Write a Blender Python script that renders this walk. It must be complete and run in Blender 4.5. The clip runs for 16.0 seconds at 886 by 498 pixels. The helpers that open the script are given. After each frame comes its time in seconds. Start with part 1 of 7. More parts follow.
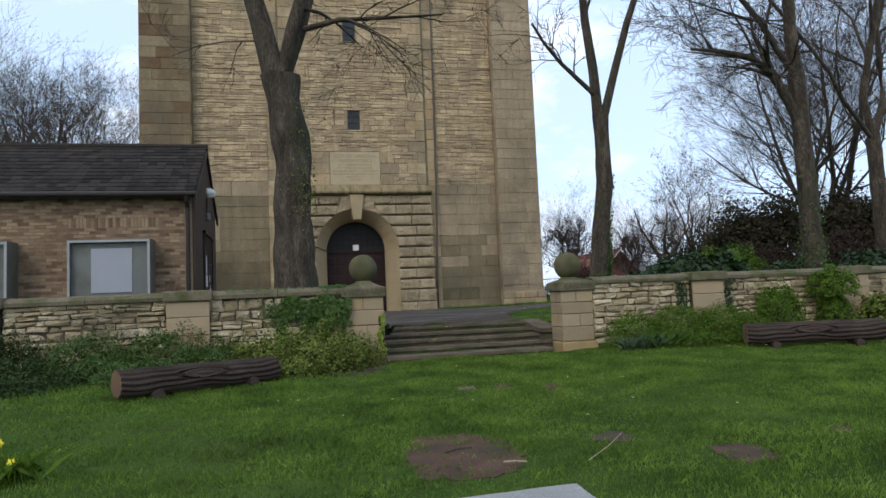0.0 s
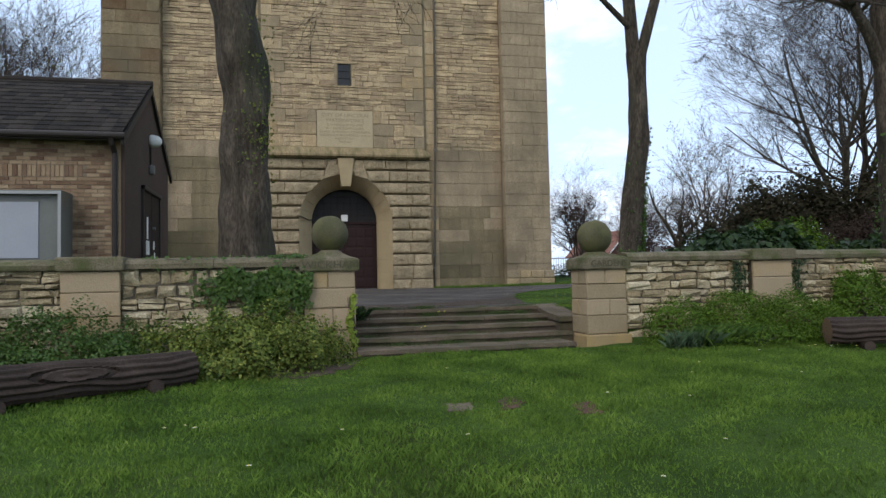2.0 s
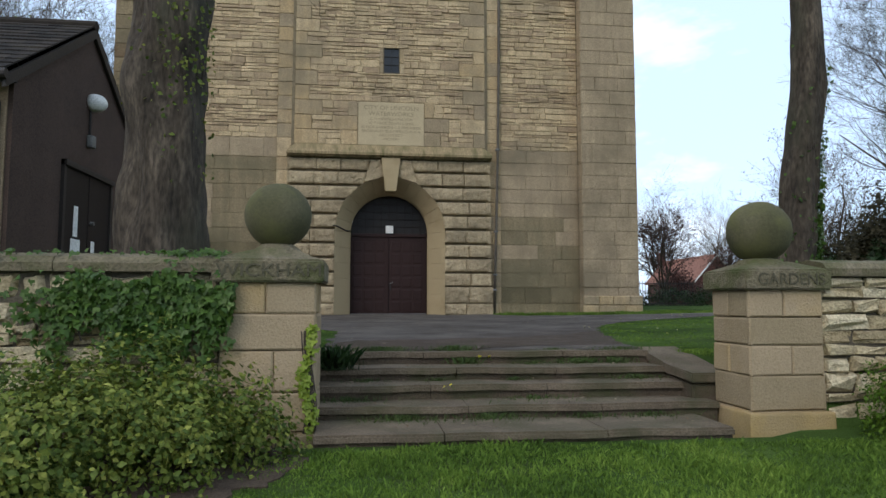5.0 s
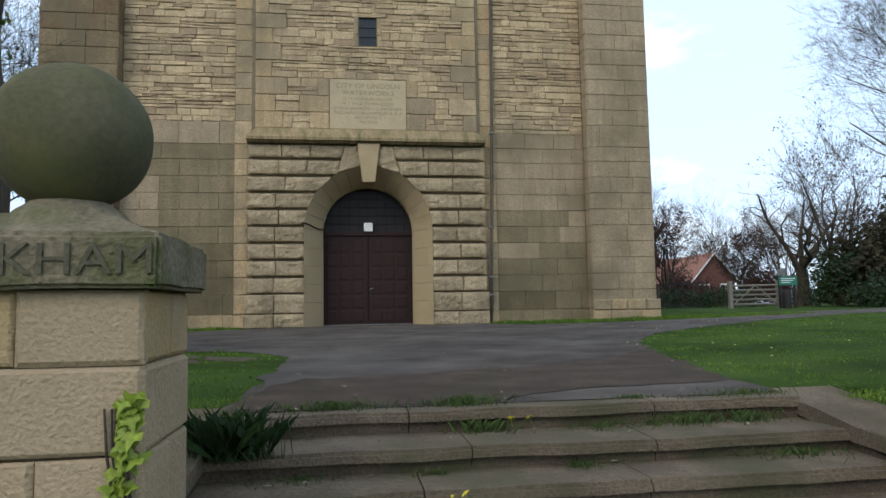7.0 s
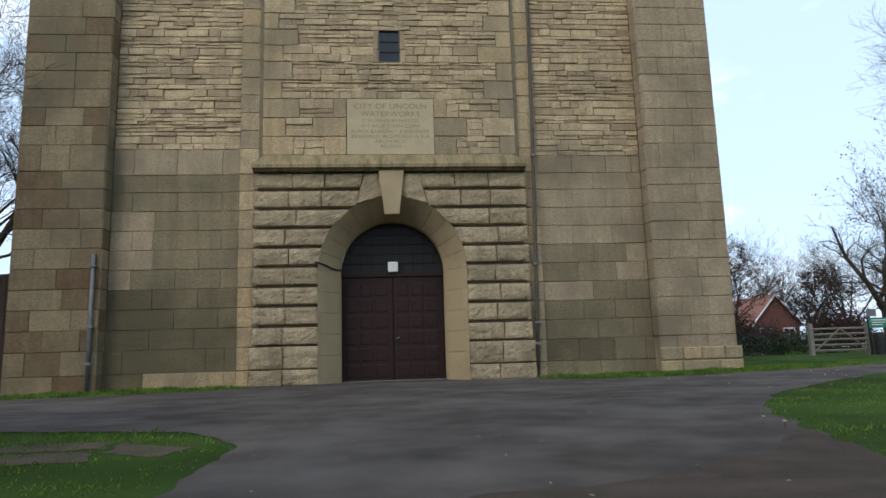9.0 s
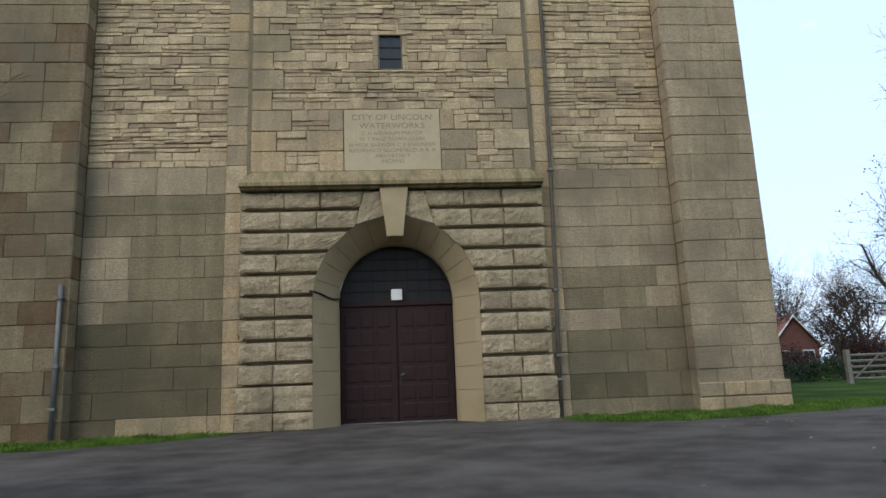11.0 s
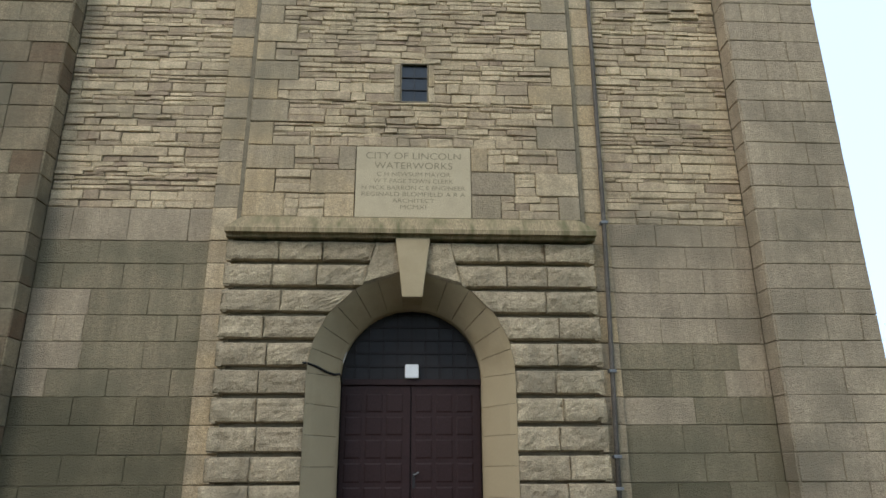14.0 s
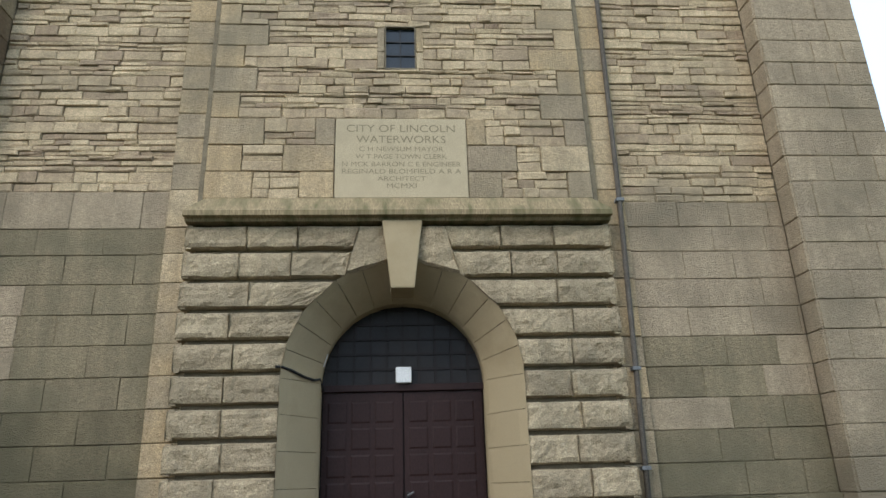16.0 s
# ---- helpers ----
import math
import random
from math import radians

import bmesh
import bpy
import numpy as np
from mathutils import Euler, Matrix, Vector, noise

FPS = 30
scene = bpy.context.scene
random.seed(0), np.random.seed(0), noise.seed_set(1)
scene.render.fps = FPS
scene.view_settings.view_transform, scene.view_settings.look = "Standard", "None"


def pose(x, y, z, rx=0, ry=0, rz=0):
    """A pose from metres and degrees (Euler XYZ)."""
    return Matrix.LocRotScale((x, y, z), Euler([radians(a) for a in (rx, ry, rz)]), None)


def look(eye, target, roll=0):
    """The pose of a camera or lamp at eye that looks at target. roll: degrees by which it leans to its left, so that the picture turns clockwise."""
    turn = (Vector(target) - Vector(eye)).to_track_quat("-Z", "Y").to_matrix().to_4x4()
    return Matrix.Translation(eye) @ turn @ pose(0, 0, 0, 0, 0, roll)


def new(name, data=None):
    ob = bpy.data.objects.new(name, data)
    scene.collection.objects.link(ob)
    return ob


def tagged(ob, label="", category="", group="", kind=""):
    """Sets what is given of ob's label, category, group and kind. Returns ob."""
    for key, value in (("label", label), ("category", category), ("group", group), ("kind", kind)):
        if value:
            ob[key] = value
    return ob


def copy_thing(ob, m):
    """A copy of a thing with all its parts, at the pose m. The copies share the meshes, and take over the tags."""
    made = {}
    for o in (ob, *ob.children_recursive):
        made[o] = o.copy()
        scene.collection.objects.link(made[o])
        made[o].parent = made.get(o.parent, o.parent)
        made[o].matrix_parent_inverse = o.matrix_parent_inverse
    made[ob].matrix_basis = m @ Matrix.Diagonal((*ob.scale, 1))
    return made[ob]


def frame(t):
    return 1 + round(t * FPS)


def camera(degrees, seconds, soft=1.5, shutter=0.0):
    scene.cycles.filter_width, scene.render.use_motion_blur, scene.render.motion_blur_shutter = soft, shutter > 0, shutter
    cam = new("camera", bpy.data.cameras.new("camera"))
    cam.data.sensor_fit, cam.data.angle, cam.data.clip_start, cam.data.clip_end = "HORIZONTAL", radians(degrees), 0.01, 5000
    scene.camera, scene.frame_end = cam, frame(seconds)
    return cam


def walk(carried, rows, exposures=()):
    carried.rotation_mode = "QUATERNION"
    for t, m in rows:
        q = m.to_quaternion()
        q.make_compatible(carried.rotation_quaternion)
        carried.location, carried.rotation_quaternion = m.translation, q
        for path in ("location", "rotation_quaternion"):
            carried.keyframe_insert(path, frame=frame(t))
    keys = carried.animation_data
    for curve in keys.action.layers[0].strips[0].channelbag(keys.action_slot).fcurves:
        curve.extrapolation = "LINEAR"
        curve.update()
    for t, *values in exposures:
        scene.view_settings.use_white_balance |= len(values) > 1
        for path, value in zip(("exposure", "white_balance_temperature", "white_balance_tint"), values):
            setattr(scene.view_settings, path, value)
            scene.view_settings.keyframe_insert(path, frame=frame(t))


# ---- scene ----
cam = camera(66.8, 16.0)
ROWS = [  # seconds, eye, target, roll
    (0, (-3.172, -31.425, 0.504), (-2.724, -29.482, 0.651), -2.5),
    (0.5, (-2.961, -30.709, 0.502), (-2.606, -28.744, 0.608), -1.9),
    (1, (-2.722, -29.881, 0.523), (-2.329, -27.925, 0.655), -2.3),
    (1.5, (-2.494, -29.109, 0.478), (-2.0, -27.173, 0.578), -1.9),
    (2, (-2.303, -28.3, 0.473), (-1.86, -26.351, 0.557), -1.2),
    (2.5, (-2.067, -27.571, 0.469), (-1.743, -25.601, 0.591), -0.1),
    (3, (-1.817, -26.787, 0.48), (-1.476, -24.819, 0.57), -0.1),
    (3.5, (-1.553, -26.031, 0.487), (-1.238, -24.057, 0.553), -0),
    (4, (-1.323, -25.208, 0.45), (-1.016, -23.238, 0.611), -0.1),
    (4.5, (-1.131, -24.448, 0.45), (-0.868, -22.472, 0.617), 0.5),
    (4.7, (-1.06, -24.131, 0.43), (-0.814, -22.153, 0.595), 0.3),
    (6.8, (-0.685, -20.674, 0.496), (-0.43, -18.695, 0.631), -1.2),
    (7, (-0.66, -20.384, 0.515), (-0.378, -18.412, 0.69), -1),
    (7.5, (-0.525, -19.59, 0.522), (-0.291, -17.64, 0.903), -1.1),
    (8, (-0.399, -18.786, 0.494), (-0.152, -16.824, 0.788), -1.5),
    (8.5, (-0.247, -18.101, 0.549), (-0.037, -16.136, 0.856), -1.7),
    (9, (-0.165, -17.454, 0.587), (0.003, -15.487, 0.908), -1.7),
    (9.2, (-0.145, -17.243, 0.633), (0.047, -15.279, 0.953), -1.3),
    (11.5, (-0.157, -15.215, 1.022), (-0.001, -13.267, 1.446), -2.5),
    (12, (-0.2, -14.765, 1.078), (-0.048, -12.824, 1.536), -1.9),
    (12.5, (-0.212, -14.291, 1.129), (-0.045, -12.354, 1.597), -0.8),
    (13, (-0.183, -13.747, 1.17), (-0.031, -11.82, 1.684), 0),
    (13.5, (-0.186, -13.253, 1.164), (-0.004, -11.341, 1.72), -0.5),
    (14, (-0.075, -12.586, 1.221), (0.026, -10.69, 1.848), -0.3),
    (14.5, (-0.037, -12.067, 1.229), (0.016, -10.186, 1.906), -0.7),
    (15, (-0.079, -11.555, 1.224), (0.066, -9.667, 1.868), -1.2),
    (15.5, (-0.125, -11.141, 1.251), (0.014, -9.255, 1.901), -1.4),
    (16, (-0.111, -10.763, 1.296), (0.029, -8.881, 1.958), -1.8),
]
walk(cam, [(t, look(eye, target, roll)) for t, eye, target, roll in ROWS],
     ((0, 0.02, 6760, 14), (3.5, 0.1, 6740, 13), (4.5, 0.1, 6720, 12), (7, 0.24, 6720, 11), (7.5, 0.1, 6700, 11), (9, 0.07, 6680, 11), (11.5, 0.22, 6520, 11), (13, 0.30, 6450, 10), (14.5, 0.42, 6400, 10), (16, 0.6, 6400, 10)))

# ---- light ----
SUN_EL, SUN_AZ = radians(38), radians(215)
world = bpy.data.worlds.new("sky")
scene.world = world
world.use_nodes = True
wn, wl = world.node_tree.nodes, world.node_tree.links
wn.clear()
w_out = wn.new("ShaderNodeOutputWorld")
w_bg = wn.new("ShaderNodeBackground")
w_sky = wn.new("ShaderNodeTexSky")
w_sky.sky_type = "NISHITA"
w_sky.sun_disc = False
w_sky.sun_elevation, w_sky.sun_rotation = SUN_EL, SUN_AZ
w_sky.air_density, w_sky.dust_density, w_sky.ozone_density = 1.0, 1.6, 1.2
w_co = wn.new("ShaderNodeTexCoord")
w_map = wn.new("ShaderNodeMapping")
w_map.inputs["Scale"].default_value = (1.0, 1.0, 2.6)
w_noise = wn.new("ShaderNodeTexNoise")
w_noise.inputs["Scale"].default_value, w_noise.inputs["Detail"].default_value = 2.3, 7.0
w_noise.inputs["Roughness"].default_value = 0.58
w_ramp = wn.new("ShaderNodeValToRGB")
w_ramp.color_ramp.elements[0].position, w_ramp.color_ramp.elements[1].position = 0.49, 0.74
w_mix = wn.new("ShaderNodeMix")
w_mix.data_type = "RGBA"
w_mix.inputs[7].default_value = (12.6, 13.2, 14.0, 1)
wl.new(w_co.outputs["Generated"], w_map.inputs["Vector"])
wl.new(w_map.outputs[0], w_noise.inputs["Vector"])
wl.new(w_noise.outputs[0], w_ramp.inputs[0])
wl.new(w_ramp.outputs[0], w_mix.inputs[0])
w_haze = wn.new("ShaderNodeMix")
w_haze.data_type = "RGBA"
w_haze.inputs[0].default_value = 0.72
w_haze.inputs[7].default_value = (6.9, 9.3, 12.4, 1)
wl.new(w_sky.outputs[0], w_haze.inputs[6])
wl.new(w_haze.outputs[2], w_mix.inputs[6])
wl.new(w_mix.outputs[2], w_bg.inputs[0])
wl.new(w_bg.outputs[0], w_out.inputs[0])
w_bg.inputs[1].default_value = 0.125

sun = new("sun", bpy.data.lights.new("sun", "SUN"))
sun.data.energy, sun.data.angle, sun.data.color = 1.0, radians(22), (1.0, 0.95, 0.88)
sun.matrix_world = look((0, 0, 0), (-math.sin(SUN_AZ) * math.cos(SUN_EL), -math.cos(SUN_AZ) * math.cos(SUN_EL), -math.sin(SUN_EL)))
sun.location = (-12, -45, 40)


# ---- materials ----
def material(name, colours, rough=0.85, scale=6.0, fine=60.0, bump=0.3, stain=None, stain_scale=0.5, stain_at=(0.5, 0.62),
             metal=0.0, pieces=False, vary=0.85, contrast=0.5, spec=0.3, stretch=(1, 1, 1), tool=0.0, speckle=(0.68, 1.24), weight=0.6, base=0.2):
    """Colours are blended by a noise and, for pieces, by each piece's own random value; stain is a colour laid over in large patches."""
    m = bpy.data.materials.new(name)
    m.use_nodes = True
    n, l = m.node_tree.nodes, m.node_tree.links
    b = n["Principled BSDF"]
    b.inputs["Roughness"].default_value, b.inputs["Metallic"].default_value = rough, metal
    b.inputs["Specular IOR Level"].default_value = spec
    co = n.new("ShaderNodeTexCoord")
    mp = n.new("ShaderNodeMapping")
    mp.inputs["Scale"].default_value = stretch
    l.new(co.outputs["Object"], mp.inputs["Vector"])
    n1 = n.new("ShaderNodeTexNoise")
    n1.inputs["Scale"].default_value, n1.inputs["Detail"].default_value = scale, 5
    n2 = n.new("ShaderNodeTexNoise")
    n2.inputs["Scale"].default_value, n2.inputs["Detail"].default_value = fine, 4
    for q in (n1, n2):
        l.new(mp.outputs[0], q.inputs["Vector"])
    ramp = n.new("ShaderNodeValToRGB")
    els = ramp.color_ramp.elements
    while len(els) < len(colours):
        els.new(0.5)
    for i, c in enumerate(colours):
        els[i].position = i / max(1, len(colours) - 1)
        els[i].color = (*c, 1)
    mixv = n.new("ShaderNodeMath")
    mixv.operation = "MULTIPLY_ADD"
    l.new(n1.outputs[0], mixv.inputs[0])
    if pieces:
        oi, geo = n.new("ShaderNodeObjectInfo"), n.new("ShaderNodeNewGeometry")
        add = n.new("ShaderNodeMath")
        l.new(oi.outputs["Random"], add.inputs[0])
        l.new(geo.outputs["Random Per Island"], add.inputs[1])
        fr = n.new("ShaderNodeMath")
        fr.operation = "FRACT"
        l.new(add.outputs[0], fr.inputs[0])
        mixv.inputs[1].default_value = weight
        half = n.new("ShaderNodeMath")
        half.operation = "MULTIPLY_ADD"
        half.inputs[1].default_value, half.inputs[2].default_value = vary, base - vary / 2
        l.new(fr.outputs[0], half.inputs[0])
        l.new(half.outputs[0], mixv.inputs[2])
    else:
        mixv.inputs[1].default_value = 1.0 + contrast
        mixv.inputs[2].default_value = -0.5 * contrast
    l.new(mixv.outputs[0], ramp.inputs[0])
    last = ramp.outputs[0]
    fineramp = n.new("ShaderNodeMapRange")
    fineramp.inputs[1].default_value, fineramp.inputs[2].default_value = 0.3, 0.7
    fineramp.inputs[3].default_value, fineramp.inputs[4].default_value = speckle
    l.new(n2.outputs[0], fineramp.inputs[0])
    mul = n.new("ShaderNodeMix")
    mul.data_type, mul.blend_type = "RGBA", "MULTIPLY"
    mul.inputs[0].default_value = 1.0
    l.new(last, mul.inputs[6])
    l.new(fineramp.outputs[0], mul.inputs[7])
    last = mul.outputs[2]
    if tool:
        for sc, stre, lo, hi in ((14.0, (1, 1, 1.6), 0.80, 1.18), (1.3, (3.2, 3.2, 0.3), 0.84, 1.12)):
            qm = n.new("ShaderNodeMapping")
            qm.inputs["Scale"].default_value = stre
            qn = n.new("ShaderNodeTexNoise")
            qn.inputs["Scale"].default_value, qn.inputs["Detail"].default_value, qn.inputs["Roughness"].default_value = sc, 5, 0.65
            qr = n.new("ShaderNodeMapRange")
            qr.inputs[1].default_value, qr.inputs[2].default_value, qr.inputs[3].default_value, qr.inputs[4].default_value = 0.32, 0.68, lo, hi
            qx = n.new("ShaderNodeMix")
            qx.data_type, qx.blend_type = "RGBA", "MULTIPLY"
            qx.inputs[0].default_value = 1.0
            l.new(co.outputs["Object"], qm.inputs["Vector"])
            l.new(qm.outputs[0], qn.inputs["Vector"])
            l.new(qn.outputs[0], qr.inputs[0])
            l.new(last, qx.inputs[6])
            l.new(qr.outputs[0], qx.inputs[7])
            last = qx.outputs[2]
    if stain:
        n3 = n.new("ShaderNodeTexNoise")
        n3.inputs["Scale"].default_value, n3.inputs["Detail"].default_value, n3.inputs["Roughness"].default_value = stain_scale, 8, 0.62
        l.new(mp.outputs[0], n3.inputs["Vector"])
        r3 = n.new("ShaderNodeMapRange")
        r3.inputs[1].default_value, r3.inputs[2].default_value = stain_at
        l.new(n3.outputs[0], r3.inputs[0])
        m3 = n.new("ShaderNodeMix")
        m3.data_type = "RGBA"
        m3.inputs[7].default_value = (*stain, 1)
        l.new(r3.outputs[0], m3.inputs[0])
        l.new(last, m3.inputs[6])
        last = m3.outputs[2]
    l.new(last, b.inputs["Base Color"])
    if bump:
        bp = n.new("ShaderNodeBump")
        bp.inputs["Strength"].default_value, bp.inputs["Distance"].default_value = bump, 0.02
        hs = n.new("ShaderNodeMath")
        hs.operation = "MULTIPLY_ADD"
        hs.inputs[1].default_value = 0.5
        l.new(n1.outputs[0], hs.inputs[0])
        l.new(n2.outputs[0], hs.inputs[2])
        top = hs.outputs[0]
        if tool:
            tw = n.new("ShaderNodeTexNoise")
            tw.inputs["Scale"].default_value, tw.inputs["Detail"].default_value = 15.0, 6.0
            tw.inputs["Distortion"].default_value = 1.2
            tm = n.new("ShaderNodeMapping")
            tm.inputs["Rotation"].default_value = (0, 0.55, 0)
            tm.inputs["Scale"].default_value = (1.3, 1.3, 2.2)
            l.new(co.outputs["Object"], tm.inputs["Vector"])
            l.new(tm.outputs[0], tw.inputs["Vector"])
            ta = n.new("ShaderNodeMath")
            ta.operation = "MULTIPLY_ADD"
            ta.inputs[1].default_value = tool
            l.new(tw.outputs[0], ta.inputs[0])
            l.new(hs.outputs[0], ta.inputs[2])
            top = ta.outputs[0]
        l.new(top, bp.inputs["Height"])
        l.new(bp.outputs[0], b.inputs["Normal"])
    return m


def leafy(name, colours, rough=0.6, scale=3.0, vary=0.7, weight=0.6, base=0.2, spec=0.2):
    """Leaves and blades: each one its own tint, a little light passing through."""
    m = material(name, colours, rough, scale, 40.0, 0.0, pieces=True, spec=spec, vary=vary, weight=weight, base=base)
    n, l = m.node_tree.nodes, m.node_tree.links
    b, o = n["Principled BSDF"], n["Material Output"]
    tr = n.new("ShaderNodeBsdfTranslucent")
    mx = n.new("ShaderNodeMixShader")
    mx.inputs[0].default_value = 0.25
    src = b.inputs["Base Color"].links[0].from_socket
    l.new(src, tr.inputs[0])
    l.new(b.outputs[0], mx.inputs[1])
    l.new(tr.outputs[0], mx.inputs[2])
    l.new(mx.outputs[0], o.inputs[0])
    return m


ASHLAR = material("ashlar", [(0.2650, 0.2012, 0.1265), (0.3645, 0.2779, 0.1785), (0.4315, 0.3310, 0.2098), (0.4889, 0.3720, 0.2326)], 0.92, 1.6, 55, 0.9, (0.2266, 0.1782, 0.1133), 0.45, (0.45, 0.66), pieces=True, vary=0.3, tool=1.6)
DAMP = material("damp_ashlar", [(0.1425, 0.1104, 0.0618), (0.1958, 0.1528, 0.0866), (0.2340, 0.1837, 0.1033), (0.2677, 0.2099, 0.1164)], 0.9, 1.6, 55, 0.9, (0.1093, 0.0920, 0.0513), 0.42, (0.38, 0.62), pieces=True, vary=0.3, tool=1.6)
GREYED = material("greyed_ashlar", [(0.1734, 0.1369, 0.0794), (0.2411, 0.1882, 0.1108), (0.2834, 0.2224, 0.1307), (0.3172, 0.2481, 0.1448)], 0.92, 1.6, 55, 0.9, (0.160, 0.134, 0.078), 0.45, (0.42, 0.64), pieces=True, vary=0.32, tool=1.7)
RUBBLE = material("rubble", [(0.2849, 0.1976, 0.1317), (0.4489, 0.3328, 0.2012), (0.5482, 0.4166, 0.2493), (0.6405, 0.4848, 0.2916)], 0.92, 4.0, 60, 0.9, (0.2436, 0.1911, 0.1218), 0.45, (0.5, 0.70), pieces=True, vary=0.65, tool=1.2)
QUOIN = material("quoin", [(0.2499, 0.1911, 0.1292), (0.3644, 0.2804, 0.1743), (0.4652, 0.3329, 0.1796), (0.5250, 0.3990, 0.2415)], 0.92, 2.0, 55, 0.9, (0.226, 0.182, 0.112), 0.45, (0.50, 0.70), pieces=True, vary=0.8, tool=1.4, base=0.33)
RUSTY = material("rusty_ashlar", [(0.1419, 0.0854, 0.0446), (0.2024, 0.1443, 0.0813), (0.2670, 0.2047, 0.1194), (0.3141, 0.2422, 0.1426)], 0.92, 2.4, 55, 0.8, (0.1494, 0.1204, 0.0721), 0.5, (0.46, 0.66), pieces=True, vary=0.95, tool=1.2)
RUSTIC = material("rustic", [(0.319, 0.247, 0.153), (0.394, 0.308, 0.190), (0.459, 0.362, 0.224)], 0.94, 5.0, 45, 1.0, (0.230, 0.184, 0.115), 0.9, (0.48, 0.68), pieces=True, vary=0.6, tool=1.2)
SMOOTH = material("smooth_stone", [(0.340, 0.262, 0.150), (0.425, 0.328, 0.190)], 0.88, 1.5, 70, 0.3, (0.2889, 0.2152, 0.1152), 0.8, (0.5, 0.75), pieces=True, vary=0.4, speckle=(0.92, 1.07))
PLAQUE = material("plaque_stone", [(0.432, 0.346, 0.215), (0.499, 0.400, 0.250)], 0.88, 1.5, 70, 0.2, (0.367, 0.296, 0.185), 1.0, (0.5, 0.75))
LETTER = material("letter_stone", [(0.21, 0.175, 0.105), (0.26, 0.215, 0.13)], 0.9, 5, 60, 0.2)
CUT = material("cut_letter", [(0.0600, 0.0550, 0.0350), (0.1000, 0.0900, 0.0587)], 0.95, 5, 60, 0.2)
MORTAR = material("mortar", [(0.150, 0.120, 0.076), (0.235, 0.190, 0.120)], 0.95, 5, 70, 0.5)
TOWER_SIDE = material("tower_side", [(0.24, 0.195, 0.12), (0.36, 0.29, 0.18)], 0.92, 0.8, 12, 0.6)
MOSSY = material("mossy_stone", [(0.0914, 0.0793, 0.0455), (0.1505, 0.1268, 0.0809), (0.2150, 0.1784, 0.1213)], 0.95, 3.0, 40, 0.8, (0.0688, 0.0783, 0.0259), 2.2, (0.45, 0.64))
STREAKED = material("streaked_stone", [(0.1995, 0.1570, 0.0843), (0.2759, 0.2070, 0.1135), (0.3397, 0.2530, 0.1393)], 0.95, 3.0, 40, 0.6, (0.1197, 0.1050, 0.0473), 5.0, (0.46, 0.68), stretch=(1.0, 0.4, 0.22))
BALL = material("ball_stone", [(0.0484, 0.0484, 0.0211), (0.0748, 0.0704, 0.0352), (0.1232, 0.1100, 0.0660)], 0.95, 2.6, 45, 0.15, (0.105, 0.105, 0.038), 1.9, (0.47, 0.66), speckle=(0.84, 1.14))
PILLAR = material("pillar_stone", [(0.2332, 0.1804, 0.1056), (0.3036, 0.2332, 0.1452), (0.3476, 0.2640, 0.1672), (0.3608, 0.2508, 0.1012)], 0.92, 2.5, 55, 0.6, (0.2362, 0.1780, 0.0975), 1.1, (0.48, 0.70), pieces=True, vary=0.8, speckle=(0.88, 1.10))
LIME = material("limestone", [(0.290, 0.225, 0.130), (0.385, 0.310, 0.185), (0.490, 0.410, 0.265), (0.575, 0.495, 0.340)], 0.94, 5.0, 45, 1.0, (0.170, 0.140, 0.085), 1.3, (0.52, 0.70), pieces=True, vary=0.85, tool=1.0)
WALL_MORTAR = material("dark_mortar", [(0.06, 0.05, 0.035), (0.13, 0.11, 0.08)], 0.95, 6, 60, 0.5)
BRICK = material("brick", [(0.120, 0.066, 0.042), (0.205, 0.132, 0.080), (0.285, 0.198, 0.122), (0.365, 0.270, 0.170)], 0.92, 8.0, 90, 0.5, (0.172, 0.113, 0.062), 0.8, (0.5, 0.72), pieces=True)
BRICK_JOINT = material("brick_joint", [(0.15, 0.12, 0.085), (0.23, 0.185, 0.135)], 0.95, 8, 80, 0.4)
RENDER_DARK = material("dark_boarding", [(0.0544, 0.0348, 0.0266), (0.0832, 0.0536, 0.0406)], 0.85, 1.5, 50, 0.25)
SLATE = material("roof_tile", [(0.012, 0.0105, 0.0095), (0.024, 0.020, 0.017), (0.042, 0.034, 0.028)], 0.9, 4.0, 50, 0.6, (0.045, 0.038, 0.028), 2.0, (0.56, 0.72), pieces=True, spec=0.15)
FASCIA = material("dark_fascia", [(0.02, 0.016, 0.014), (0.035, 0.028, 0.024)], 0.55, 2, 40, 0.1)
DOOR = material("door_paint", [(0.022, 0.0098, 0.0085), (0.031, 0.0140, 0.0118)], 0.55, 1.2, 60, 0.12, stretch=(1, 1, 0.3), spec=0.2)
DOOR_DARK = material("door_groove", [(0.008, 0.005, 0.004), (0.014, 0.008, 0.007)], 0.6, 1.2, 60, 0.1)
GLAZE = material("dark_glazing", [(0.0149, 0.0130, 0.0118), (0.0223, 0.0198, 0.0180)], 0.5, 2, 30, 0.05, spec=0.25)
WHITE = material("white_plastic", [(0.72, 0.72, 0.69), (0.80, 0.80, 0.77)], 0.4, 3, 60, 0.02)
GREY_METAL = material("grey_metal", [(0.13, 0.13, 0.125), (0.22, 0.22, 0.21)], 0.55, 3, 60, 0.1, metal=0.3)
RUST_PIPE = material("old_pipe", [(0.085, 0.070, 0.055), (0.150, 0.130, 0.105)], 0.9, 6, 60, 0.2, spec=0.1)
BLACK = material("black_iron", [(0.012, 0.012, 0.012), (0.03, 0.028, 0.026)], 0.6, 6, 60, 0.1)
